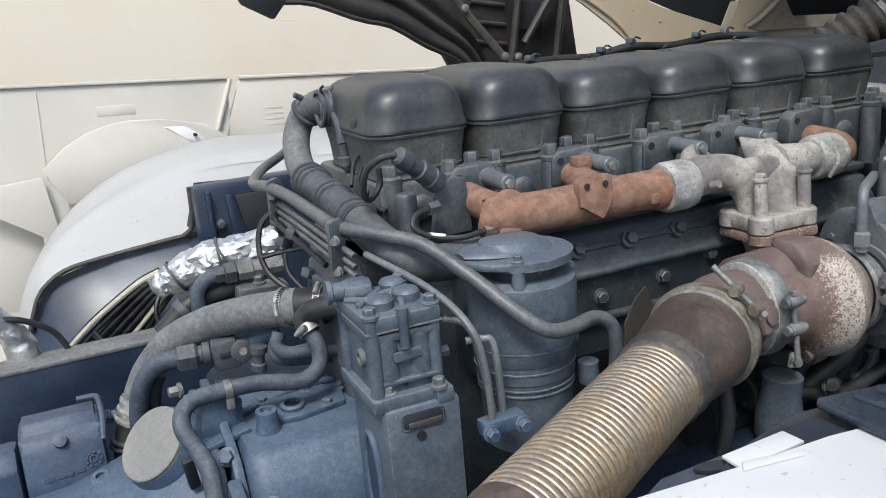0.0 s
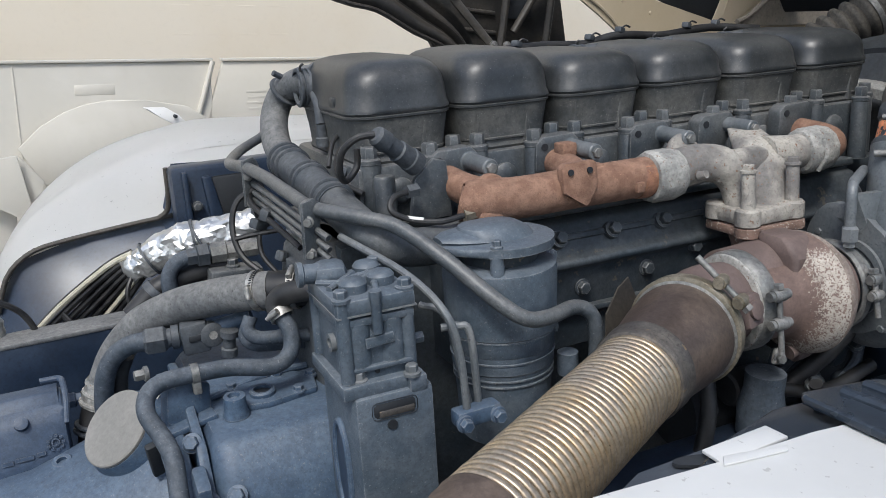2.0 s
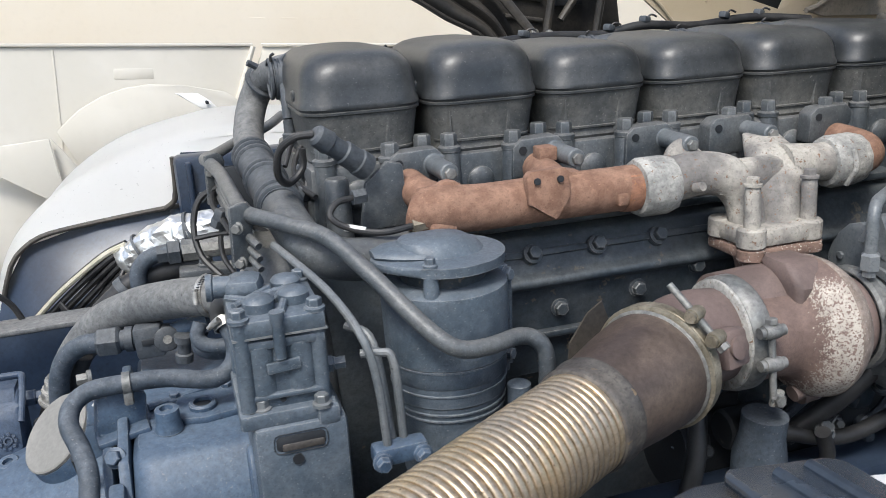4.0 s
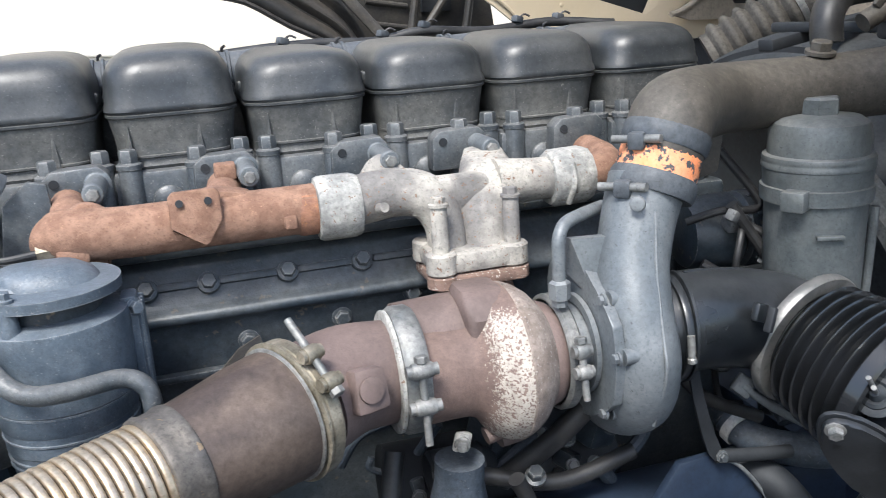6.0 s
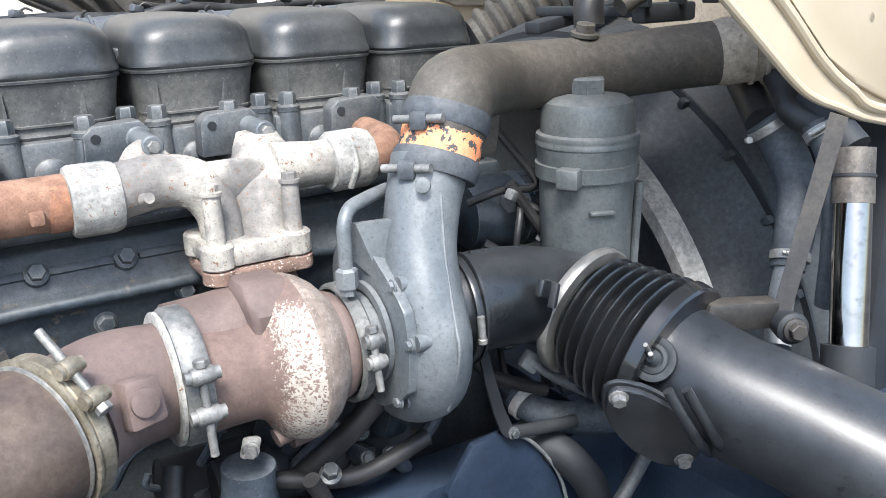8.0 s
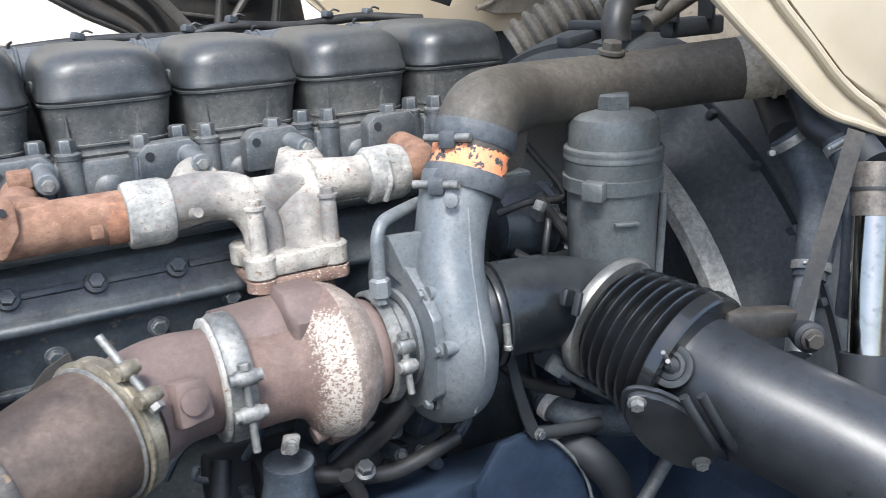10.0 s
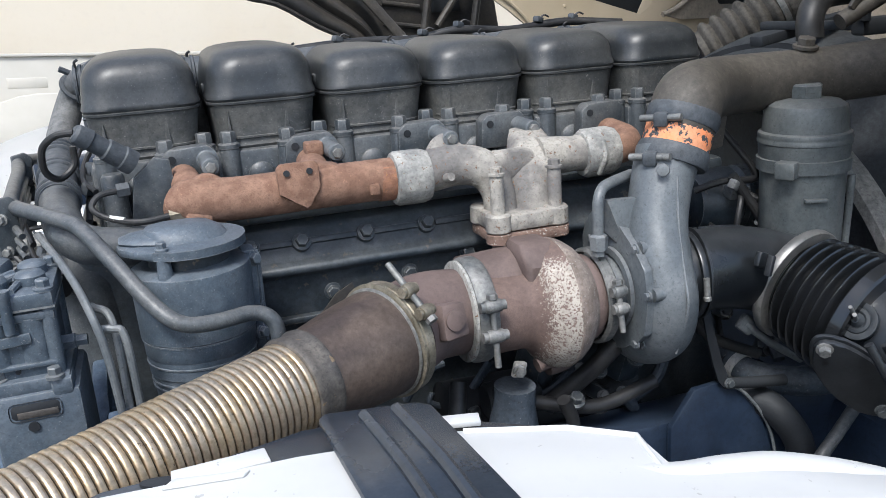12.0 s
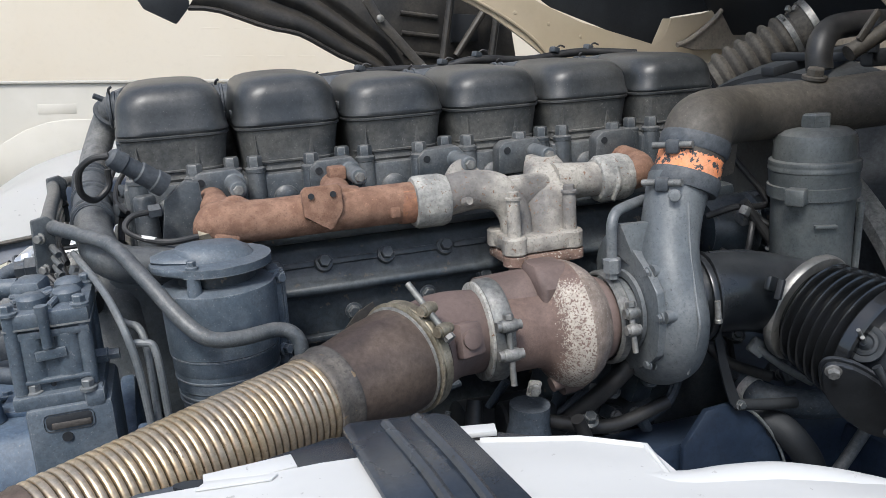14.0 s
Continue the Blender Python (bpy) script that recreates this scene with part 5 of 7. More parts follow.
thin = thing("vent_hose", (-0.43, 0.08, 1.14), "dusty blue-grey bent hose over the gearbox", "hose")
part("rubber", tube([(-0.290, 0.118, 1.306), (-0.283, 0.104, 1.285), (-0.287, 0.094, 1.262), (-0.304, 0.088, 1.248), (-0.329, 0.088, 1.246), (-0.375, 0.095, 1.254), (-0.423, 0.093, 1.257), (-0.465, 0.094, 1.255), (-0.488, 0.082, 1.246), (-0.494, 0.058, 1.230), (-0.482, 0.030, 1.208), (-0.474, 0.0, 1.187), (-0.476, -0.032, 1.158), (-0.478, -0.06, 1.12)], 0.0122, 18), M["hoseblue"], thin)
part("clip", ring((-0.423, 0.093, 1.257), (1, 0.0, 0), 0.011, 0.0150, 0.010, 22), M["greymetal"], thin)
part("clip_ear", box((-0.423, 0.086, 1.240), (0.012, 0.010, 0.020), 0.003), M["greymetal"], thin)
worm_clamp(thin, (-0.291, 0.119, 1.309), (0.3, -0.6, -0.75), 0.0165, 0.014, M["zinc"], (-0.7, -0.6, 0.3))
part("branch", tube([(-0.293, 0.123, 1.312), (-0.292, 0.126, 1.326), (-0.276, 0.112, 1.340), (-0.245, 0.090, 1.346), (-0.215, 0.070, 1.348)], 0.0165, 18), M["wire"], thin, "bare black hose elbow")
part("paint_dab", ring((-0.477, -0.043, 1.145), (0.0, -0.7, -0.75), 0.0116, 0.0126, 0.010, 20), M["mark"], thin)

tee = thing("hose_tee", (-0.37, 0.42, 1.25), "dark bent tee hose with hexagon union nuts", "hose")
part("bent_hose", tube([(-0.330, 0.42, 1.334), (-0.366, 0.42, 1.334), (-0.392, 0.42, 1.326), (-0.407, 0.42, 1.306), (-0.409, 0.418, 1.276)], 0.0135, 16), M["hoseblue"], tee)
part("union_nut", lathe([(0, 0.016), (0.016, 0.016), (0.018, 0.021), (0.036, 0.021), (0.038, 0.014)], (-0.374, 0.42, 1.333), (1, 0, 0), 6), M["rubber"], tee)
part("second_nut", lathe([(0, 0.019), (0.026, 0.019), (0.028, 0.0165), (0.080, 0.016)], (-0.334, 0.42, 1.333), (1, -0.05, 0), 8), M["greymetal"], tee)
part("lower_hose", tube([(-0.475, 0.442, 1.240), (-0.455, 0.442, 1.257), (-0.425, 0.442, 1.281), (-0.390, 0.440, 1.293), (-0.345, 0.436, 1.302), (-0.29, 0.43, 1.308)], 0.019, 18), M["wire"], tee)
part("sleeve_band", ring((-0.432, 0.442, 1.276), (0.8, 0, 0.6), 0.017, 0.0225, 0.014, 22), M["rubber"], tee)
part("bracket_box", box((-0.300, 0.405, 1.283), (0.09, 0.05, 0.05), 0.006, (0, 4, 0)), M["paint"], tee)
part("bracket_bolt", hexbolt((-0.302, 0.40, 1.309), (0, 0, 1), 0.009, 0.014), M["paint"], tee)

link = thing("quick_coupling", (-0.43, 0.26, 1.15), "dark grey pipe coupling with lock block and pipe ends", "coupling")
part("hex_nut", lathe([(0, 0.018), (0.004, 0.0225), (0.030, 0.0225), (0.034, 0.018)], (-0.471, 0.278, 1.250), (1, -0.12, 0), 6), M["rubber"], link)
part("sleeve", lathe([(0, 0.015), (0.006, 0.015), (0.007, 0.019), (0.018, 0.019), (0.019, 0.015), (0.024, 0.015)], (-0.437, 0.274, 1.250), (1, -0.12, 0), 20), M["rubber"], link)
lk = part("lock", box((-0.396, 0.268, 1.247), (0.042, 0.040, 0.050), 0.006, (0, -4, -6)), M["rubber"], link)
part("lock_slot", box((-0.397, 0.247, 1.250), (0.022, 0.004, 0.010), 0.002, (0, -4, -6)), M["matblack"], lk)
part("lock_eye", lathe([(0, 0.019), (0.022, 0.019), (0.024, 0.016), (0.024, 0.0)], (-0.374, 0.268, 1.248), (0.1, -1, 0.1), 28), M["rubber"], link)
part("eye_hole", lathe([(0, 0.0065), (0.0012, 0.0065)], (-0.3715, 0.2438, 1.2506), (0.1, -1, 0.1), 18), M["seal"], link)
part("pipe_end", tube([(-0.362, 0.262, 1.256), (-0.310, 0.245, 1.270)], 0.012, 16, 1), M["paint_blue"], link)
part("left_pipe", tube([(-0.468, 0.278, 1.250), (-0.492, 0.284, 1.247), (-0.516, 0.295, 1.230), (-0.533, 0.306, 1.198), (-0.542, 0.318, 1.150), (-0.546, 0.325, 1.09)], 0.0150, 18), M["hoseblue"], link)
part("side_pipe", tube([(-0.500, 0.33, 1.215), (-0.515, 0.34, 1.175), (-0.522, 0.345, 1.10)], 0.0150, 16), M["wire"], link)
for dy, z in ((0.0, 1.268), (0.03, 1.246)):
    part("cross_pipe", tube([(-0.322, 0.185 + dy, z + 0.022), (-0.329, 0.180 + dy, z + 0.004), (-0.318, 0.172 + dy, z - 0.008), (-0.285, 0.160 + dy, z - 0.010), (-0.215, 0.140 + dy, z - 0.012)], 0.0105, 14), M["hoseblue"], link)
part("short_plug", lathe([(0, 0.013), (0.012, 0.013), (0.014, 0.010), (0.03, 0.010), (0.032, 0.014), (0.042, 0.014)], (-0.352, 0.240, 1.215), (0.1, -0.1, 1), 16), M["rubber"], link)
part("rust_pipe", tube([(-0.300, 0.20, 1.236), (-0.255, 0.185, 1.240), (-0.215, 0.17, 1.24)], 0.010, 14), M["elbow"], link)

# ---------- flywheel housing and gearbox ----------
gear = thing("gearbox_housing", (-0.45, 0.15, 0.8), "blue-grey painted cast gearbox housing with bolts and ribs", "gearbox")
part("bell", loft(bmesh.new(), [rrect(w, d, 0.03, z, x, y) for x, y, w, d, z in ((-0.30, 0.17, 0.26, 0.42, 0.80), (-0.30, 0.17, 0.26, 0.41, 1.12), (-0.30, 0.185, 0.25, 0.37, 1.182), (-0.30, 0.19, 0.235, 0.35, 1.192))]), M["paint_blue"], gear)
part("front_flange", prism([(-0.24, -0.30), (0.24, -0.30), (0.24, 0.10), (0.20, 0.17), (0.12, 0.205), (-0.10, 0.205), (-0.17, 0.185), (-0.225, 0.12)], 0.022, pose(-0.190, 0.17, 1.02, 90, 0, 90), 0.006), M["paint_blue"], gear)
part("top_plate", prism([(-0.060, -0.03), (-0.02, -0.044), (0.055, -0.04), (0.068, 0.0), (0.05, 0.038), (-0.045, 0.042)], 0.012, pose(-0.318, 0.115, 1.196, 0, 0, 8), 0.004), M["paint_blue"], gear)
part("filler", ring((-0.334, 0.100, 1.205), (0, -0.05, 1), 0.0125, 0.0185, 0.010, 28, None, 0.002), M["paint_blue"], gear)
part("filler_well", lathe([(0, 0.0128), (0.001, 0.0128)], (-0.334, 0.100, 1.2035), (0, -0.05, 1), 20), M["matblack"], gear)
part("small_post", lathe([(0, 0.0185), (0.008, 0.0165), (0.030, 0.0150), (0.031, 0.009), (0.024, 0.008)], (-0.379, 0.068, 1.194), (0, -0.05, 1), 24), M["paint_blue"], gear)
for x, y in ((-0.300, 0.150), (-0.285, 0.085), (-0.370, 0.145), (-0.255, 0.130)):
    part("plate_bolt", hexbolt((x, y, 1.200), (0, 0, 1), 0.0075, 0.009), M["paint_blue"], gear)
part("top_bead", tube([(-0.405, 0.135, 1.198), (-0.360, 0.150, 1.200), (-0.300, 0.172, 1.199), (-0.225, 0.175, 1.197)], 0.006, 10), M["paint_blue"], gear)
# split line between bell and gearbox: two upright flange plates
part("tall_rib", prism([(-0.16, -0.20), (0.16, -0.20), (0.17, 0.0), (0.15, 0.052), (-0.02, 0.058), (-0.11, 0.030), (-0.15, -0.03)], 0.014, pose(-0.436, 0.130, 1.155, 90, 0, 90), 0.004), M["paint_blue"], gear)
part("second_rib", prism([(-0.15, -0.20), (0.15, -0.20), (0.16, 0.0), (0.14, 0.046), (-0.02, 0.050), (-0.10, 0.024), (-0.14, -0.03)], 0.012, pose(-0.457, 0.135, 1.150, 90, 0, 90), 0.004), M["paint_blue"], gear)
part("rib_step", box((-0.446, -0.005, 1.10), (0.020, 0.05, 0.13), 0.006, (14, 0, 0)), M["paint_blue"], gear)
brk = part("clip_bracket", prism([(-0.034, -0.026), (0.030, -0.030), (0.036, 0.018), (0.012, 0.030), (-0.026, 0.026)], 0.030, pose(-0.440, 0.112, 1.214, 84, 0, 12), 0.005), M["paint_blue"], gear)
part("bracket_foot", box((-0.436, 0.086, 1.190), (0.066, 0.030, 0.010), 0.003, (0, -8, 8)), M["paint_blue"], brk)
part("bracket_bolt", hexbolt((-0.455, 0.105, 1.186), (-0.7, -0.6, 0.2), 0.009, 0.018), M["paint_blue"], brk)
plate = part("cross_plate", prism([(-0.026, -0.030), (0.030, -0.034), (0.030, 0.022), (-0.016, 0.024)], 0.012, pose(-0.462, 0.152, 1.215, 70, 0, 10), 0.003), M["paint_blue"], gear)
part("side_bolt", hexbolt((-0.478, 0.20, 1.229), (-1, -0.15, 0.05), 0.0085, 0.018), M["greymetal"], plate)
part("paint_cross", box((-0.4695, 0.1430, 1.2185), (0.019, 0.0018, 0.0030), 0, (-20, 38, 10)), M["mark"], plate, "small white painted cross")
part("cross_stroke", box((-0.4695, 0.1426, 1.2185), (0.016, 0.0018, 0.0030), 0, (-20, -52, 10)), M["mark"], plate)
part("tail", loft(bmesh.new(), [[Vector((x, 0.24 + r * math.cos(a), z0 + r * math.sin(a))) for a in (2 * math.pi * j / 48 for j in range(48))] for x, z0, r in ((-0.44, 0.93, 0.235), (-0.49, 0.93, 0.230), (-0.56, 0.92, 0.196), (-0.66, 0.905, 0.180), (-0.80, 0.895, 0.178), (-1.0, 0.885, 0.175))]), M["paint_blue"], gear)
DN = (-0.62, -0.36, 0.70)
part("plate_seat", lathe([(-0.10, 0.082), (-0.02, 0.066), (-0.001, 0.0585)], (-0.531, 0.187, 1.160), DN, 48), M["paint_blue"], gear)
part("cover_plate", lathe([(0, 0.0580), (0.004, 0.0580), (0.0056, 0.0560)], (-0.531, 0.187, 1.160), DN, 48), M["discgrey"], gear, "flat dusty oval cover plate")
part("lifting_eye", ring((-0.613, 0.25, 1.094), (-0.1, -0.25, 1), 0.0075, 0.0165, 0.018, 24, None, 0.003), M["paint_blue"], gear)
part("eye_pad", lathe([(0, 0.03), (0.012, 0.022), (0.016, 0.018)], (-0.612, 0.252, 1.076), (-0.1, -0.25, 1), 24), M["paint_blue"], gear)
for x, y, z in ((-0.445, 0.035, 1.185), (-0.44, -0.02, 1.125), (-0.405, -0.03, 1.13)):
    part("case_bolt", hexbolt((x, y, z), (-0.3, -0.8, 0.5), 0.010, 0.014), M["paint_blue"], gear)
part("side_slot", box((-0.492, 0.085, 1.150), (0.016, 0.012, 0.060), 0.003, (20, -10, 10)), M["matblack"], gear)

unit = thing("control_unit", (-0.66, 0.38, 0.95), "dark blue-grey control box with ribbed top", "control box")
def slab(x0, x1, prof, material, name, parent, tip=0.004, label=""):
    """A profile in y and z drawn out along x."""
    return part(name, prism(prof, x1 - x0, Matrix.Translation((0.5 * (x0 + x1), 0, 0)) @ Matrix(((0, 0, 1, 0), (1, 0, 0, 0), (0, 1, 0, 0), (0, 0, 0, 1))), tip), material, parent, label)
case = slab(-0.722, -0.600, [(0.285, 0.98), (0.298, 1.085), (0.316, 1.140), (0.328, 1.152), (0.350, 1.168), (0.39, 1.166), (0.39, 0.98)], M["unit"], "case", unit, 0.008)
slab(-0.716, -0.606, [(0.330, 1.152), (0.350, 1.173), (0.388, 1.172), (0.388, 1.14)], M["unit"], "lid", unit, 0.003)
slab(-0.780, -0.728, [(0.300, 0.98), (0.312, 1.115), (0.340, 1.140), (0.39, 1.135), (0.39, 0.98)], M["unit"], "side_case", unit, 0.008)
part("lid_rim", tube([(-0.600, 0.316, 1.130), (-0.596, 0.338, 1.160), (-0.597, 0.362, 1.176), (-0.602, 0.386, 1.178), (-0.63, 0.390, 1.178)], 0.005, 10), M["unit"], unit)
part("lid_catch", lathe([(0, 0.011), (0.010, 0.010), (0.011, 0.006)], (-0.662, 0.319, 1.142), (0, -0.8, 0.6), 20), M["unit"], unit)
part("plug_nut", lathe([(0, 0.013), (0.016, 0.013), (0.018, 0.010), (0.03, 0.010)], (-0.600, 0.372, 1.142), (1, 0, 0), 6), M["unit"], unit)
part("plug", tube([(-0.575, 0.372, 1.142), (-0.545, 0.374, 1.140)], 0.011, 14, 1), M["wire"], unit)
for k in range(9):
    a = 2 * math.pi * k / 9
    part("emblem_dot", box((-0.620 + 0.011 * math.cos(a), 0.3015 + 0.0022 * math.sin(a), 1.108 + 0.011 * math.sin(a)), (0.004, 0.003, 0.004), 0, (-12, 0, 0)), M["unit"], unit)
part("emblem_ring", ring((-0.620, 0.303, 1.108), (0, -1, 0.2), 0.0045, 0.0065, 0.003, 20), M["unit"], unit)
for k, w in ((0, 0.016), (1, 0.026), (2, 0.012)):
    part("type_bar", box((-0.690 + 0.024 * k, 0.2985, 1.092 + 0.002 * k), (w, 0.002, 0.006), 0, (-12, 0, 0)), M["unit"], unit, "plain raised bar of lettering")

facing = SKEWED
rail = thing("chassis_rail", (-0.6, 0.65, 0.9), "dusty black steel chassis rail", "chassis rail")
part("web", box((-0.75, 0.655, 1.035), (1.30, 0.010, 0.26), 0.002), M["inner"], rail)
part("top_flange", box((-0.75, 0.685, 1.168), (1.30, 0.075, 0.009), 0.003), M["hosegrey"], rail)
part("bottom_flange", box((-0.75, 0.685, 0.905), (1.30, 0.075, 0.009), 0.003), M["matblack"], rail)

# ---------- far mudguard ----------
guard = thing("mudguard", (-0.3, 1.1, 1.0), "white painted mudguard with dark inner wheel arch", "mudguard")
top = [(-0.72, 1.25, 0.90), (-0.666, 1.25, 1.100), (-0.549, 1.25, 1.258), (-0.413, 1.25, 1.354), (-0.266, 1.25, 1.402), (-0.122, 1.25, 1.415), (0.057, 1.25, 1.405), (0.25, 1.25, 1.39)]
lip = [(-0.69, 1.0, 0.98), (-0.640, 1.0, 1.165), (-0.576, 1.0, 1.233), (-0.480, 1.0, 1.252), (-0.30, 1.0, 1.268), (-0.14, 1.0, 1.275), (0.03, 1.0, 1.275), (0.25, 1.0, 1.27)]
top, lip = [tuple(v) for v in curve_points(top)[0]], [tuple(v) for v in curve_points(lip)[0]]
mid = [tuple(0.5 * (a + b) for a, b in zip(p, q)) for p, q in zip(top, lip)]
mid = [(x - 0.010, y, z + 0.030) for x, y, z in mid]
rows = [curve_points([lip[k], mid[k], top[k], (top[k][0], 1.45, top[k][2] - 0.02), (top[k][0], 1.5, top[k][2] - 0.4)], 4)[0] for k in range(len(top))]
bm = bmesh.new()
loft(bm, rows, caps=False, closed=False)
bmesh.ops.solidify(bm, geom=bm.faces[:], thickness=0.006)
part("skin", bm, M["white"], guard, "glossy white painted skin")
bm = bmesh.new()
raised = [r[5:14] for r in rows if r[6].x > -0.235]
lift = [min(1.0, k / 4) * 0.012 for k in range(len(raised))]
loft(bm, [[p + Vector((0, -0.55, 0.83)) * (h if 0 < n < len(r) - 1 else h * 0.2) for n, p in enumerate(r)] for r, h in zip(raised, lift)], caps=False, closed=False)
bmesh.ops.solidify(bm, geom=bm.faces[:], thickness=0.004)
part("crown_pressing", bm, M["white"], guard, "raised pressing in the white crown")
part("lip_seal", tube([(x, y - 0.004, z) for x, y, z in lip[4:30:3]], 0.0055, 8, 2), M["chargepipe"], guard)
part("corner_seal", tube([(-0.30, 0.995, 1.267), (-0.278, 0.985, 1.285), (-0.272, 0.975, 1.32), (-0.270, 0.97, 1.385)], 0.006, 8), M["chargepipe"], guard)
bm = bmesh.new()
inner = [(-0.66, 1.02, 1.12), (-0.60, 1.02, 1.215), (-0.48, 1.02, 1.245), (-0.29, 1.02, 1.26), (-0.25, 1.02, 1.385), (0.0, 1.02, 1.37), (0.3, 1.02, 1.35)]
low = [(-0.72, 0.90, 0.85), (-0.58, 0.86, 0.92), (-0.44, 0.86, 1.02), (-0.27, 0.86, 1.10), (-0.16, 0.88, 1.12), (0.0, 0.88, 1.1), (0.3, 0.88, 1.1)]
mid2 = [tuple(0.5 * (a + b) for a, b in zip(p, q)) for p, q in zip(inner, low)]
loft(bm, [[Vector(q) for q in r] for r in (inner, [(x, y - 0.03, z + 0.02) for x, y, z in mid2], low, [(x, y, 0.6) for x, y, z in low])], caps=False, closed=False)
part("inner_arch", bm, M["inner"], guard, "dark blue-black inner wheel arch")
box1 = part("side_box", box((-0.085, 0.945, 1.285), (0.37, 0.06, 0.21), 0.012), M["inner"], guard, "dark recessed panel")
part("panel_bolt", hexbolt((-0.222, 0.909, 1.300), (0, -1, 0), 0.009, 0.010), M["paint"], box1)
part("panel_rib", box((-0.242, 0.91, 1.30), (0.012, 0.03, 0.16), 0.004), M["inner"], box1)
part("recess_frame", prism([(-0.050, -0.075), (0.060, -0.075), (0.050, 0.062), (-0.064, 0.062)], 0.012, pose(-0.12, 0.914, 1.30, 90, 0, 0), 0.008), M["matblack"], box1)
part("recess_ramp", prism([(-0.020, -0.08), (0.016, -0.08), (-0.012, 0.065), (-0.034, 0.065)], 0.022, pose(-0.172, 0.912, 1.30, 90, 0, 0), 0.006), M["inner"], box1)

part("support", box((-0.2, 1.3, 0.53), (0.6, 0.06, 1.06), 0.01), M["matblack"], guard)

guard.location += Vector((-0.026, 0.0, 0.018))

facing = AHEAD
foil = thing("foil_wrapped_pipe", (-0.35, 0.72, 1.15), "pipe wrapped in crinkled aluminium foil", "pipe")
bm = tube([(-0.440, 0.742, 1.240), (-0.425, 0.740, 1.250), (-0.385, 0.730, 1.270), (-0.345, 0.715, 1.285), (-0.300, 0.70, 1.294), (-0.245, 0.685, 1.303), (-0.20, 0.675, 1.310)], [0.026, 0.031, 0.036, 0.039, 0.037, 0.036, 0.034], 26, 6)
for v in bm.verts:
    v.co += 0.006 * noise.noise_vector(v.co * 38) + 0.0030 * noise.noise_vector(v.co * 120)
bmesh.ops.triangulate(bm, faces=bm.faces[:])
wrap = part("foil", bm, M["foil"], foil)
for face in wrap.data.polygons:
    face.use_smooth = False
for o, d, r in (((-0.410, 0.737, 1.258), (0.8, -0.1, 0.45), 0.038), ((-0.318, 0.706, 1.290), (1, -0.2, 0.15), 0.0425), ((-0.308, 0.702, 1.292), (1, -0.2, 0.5), 0.0425)):
    part("cable_tie", ring(o, d, r - 0.003, r, 0.005, 24), M["rubber"], foil)
bm = tube([(-0.450, 0.748, 1.262), (-0.442, 0.742, 1.240), (-0.432, 0.738, 1.222)], [0.017, 0.020, 0.017], 14, 4)
for v in bm.verts:
    v.co += 0.005 * noise.noise_vector(v.co * 60)
part("foil_cuff", bm, M["foil"], foil)
for k in range(14):
    mt = "wirelight" if k in (0, 5) else "wire"
    u, v = 0.0125 * (k % 7) - 0.030, 0.013 * (k // 7)
    part("cable", tube([(-0.432 + u * 0.3, 0.745 + v, 1.255 - u * 0.6), (-0.468 + u * 0.5, 0.765 + v, 1.228 - u * 0.8), (-0.520 + u * 0.8, 0.80 + v, 1.178 - u * 0.9), (-0.568 + u, 0.835 + v, 1.130 - u * 0.9), (-0.625 + u * 1.2, 0.87 + v, 1.075 - u * 0.6)], 0.0062, 8), M[mt], foil)
for k in range(3):
    part("cable_tie", tube([(-0.590, 0.822, 1.150 - 0.004 * k), (-0.572, 0.812, 1.126 - 0.004 * k), (-0.548, 0.818, 1.108 - 0.004 * k)], 0.0042, 8), M["wire"], foil)
part("loose_cable", tube([(-0.445, 0.735, 1.235), (-0.462, 0.72, 1.205), (-0.462, 0.715, 1.175), (-0.448, 0.715, 1.150), (-0.43, 0.72, 1.13)], 0.0048, 8), M["wire"], foil)
for k in range(4):
    part("cable", tube([(-0.40 + 0.02 * k, 0.72, 1.16 + 0.01 * k), (-0.46 + 0.015 * k, 0.74, 1.155 - 0.004 * k), (-0.54 + 0.012 * k, 0.78, 1.12 - 0.006 * k), (-0.60, 0.82, 1.06)], 0.0056, 8), M["wire"], foil)

facing = SKEWED
foil2 = thing("foil_wrapped_harness", (-0.72, 0.72, 1.15), "cable harness wrapped in crinkled brown foil", "harness")
bm = tube([(-0.90, 0.70, 1.31), (-0.78, 0.71, 1.285), (-0.72, 0.715, 1.25), (-0.695, 0.72, 1.20), (-0.69, 0.72, 1.13)], [0.03, 0.032, 0.024, 0.028, 0.03], 18, 8)
for v in bm.verts:
    v.co += 0.006 * noise.noise_vector(v.co * 45) + 0.003 * noise.noise_vector(v.co * 110)
part("foil", bm, M["foil"], foil2)
part("cable", tube([(-0.73, 0.70, 1.262), (-0.68, 0.70, 1.25), (-0.63, 0.71, 1.21), (-0.605, 0.715, 1.15)], 0.006, 8), M["wire"], foil2)

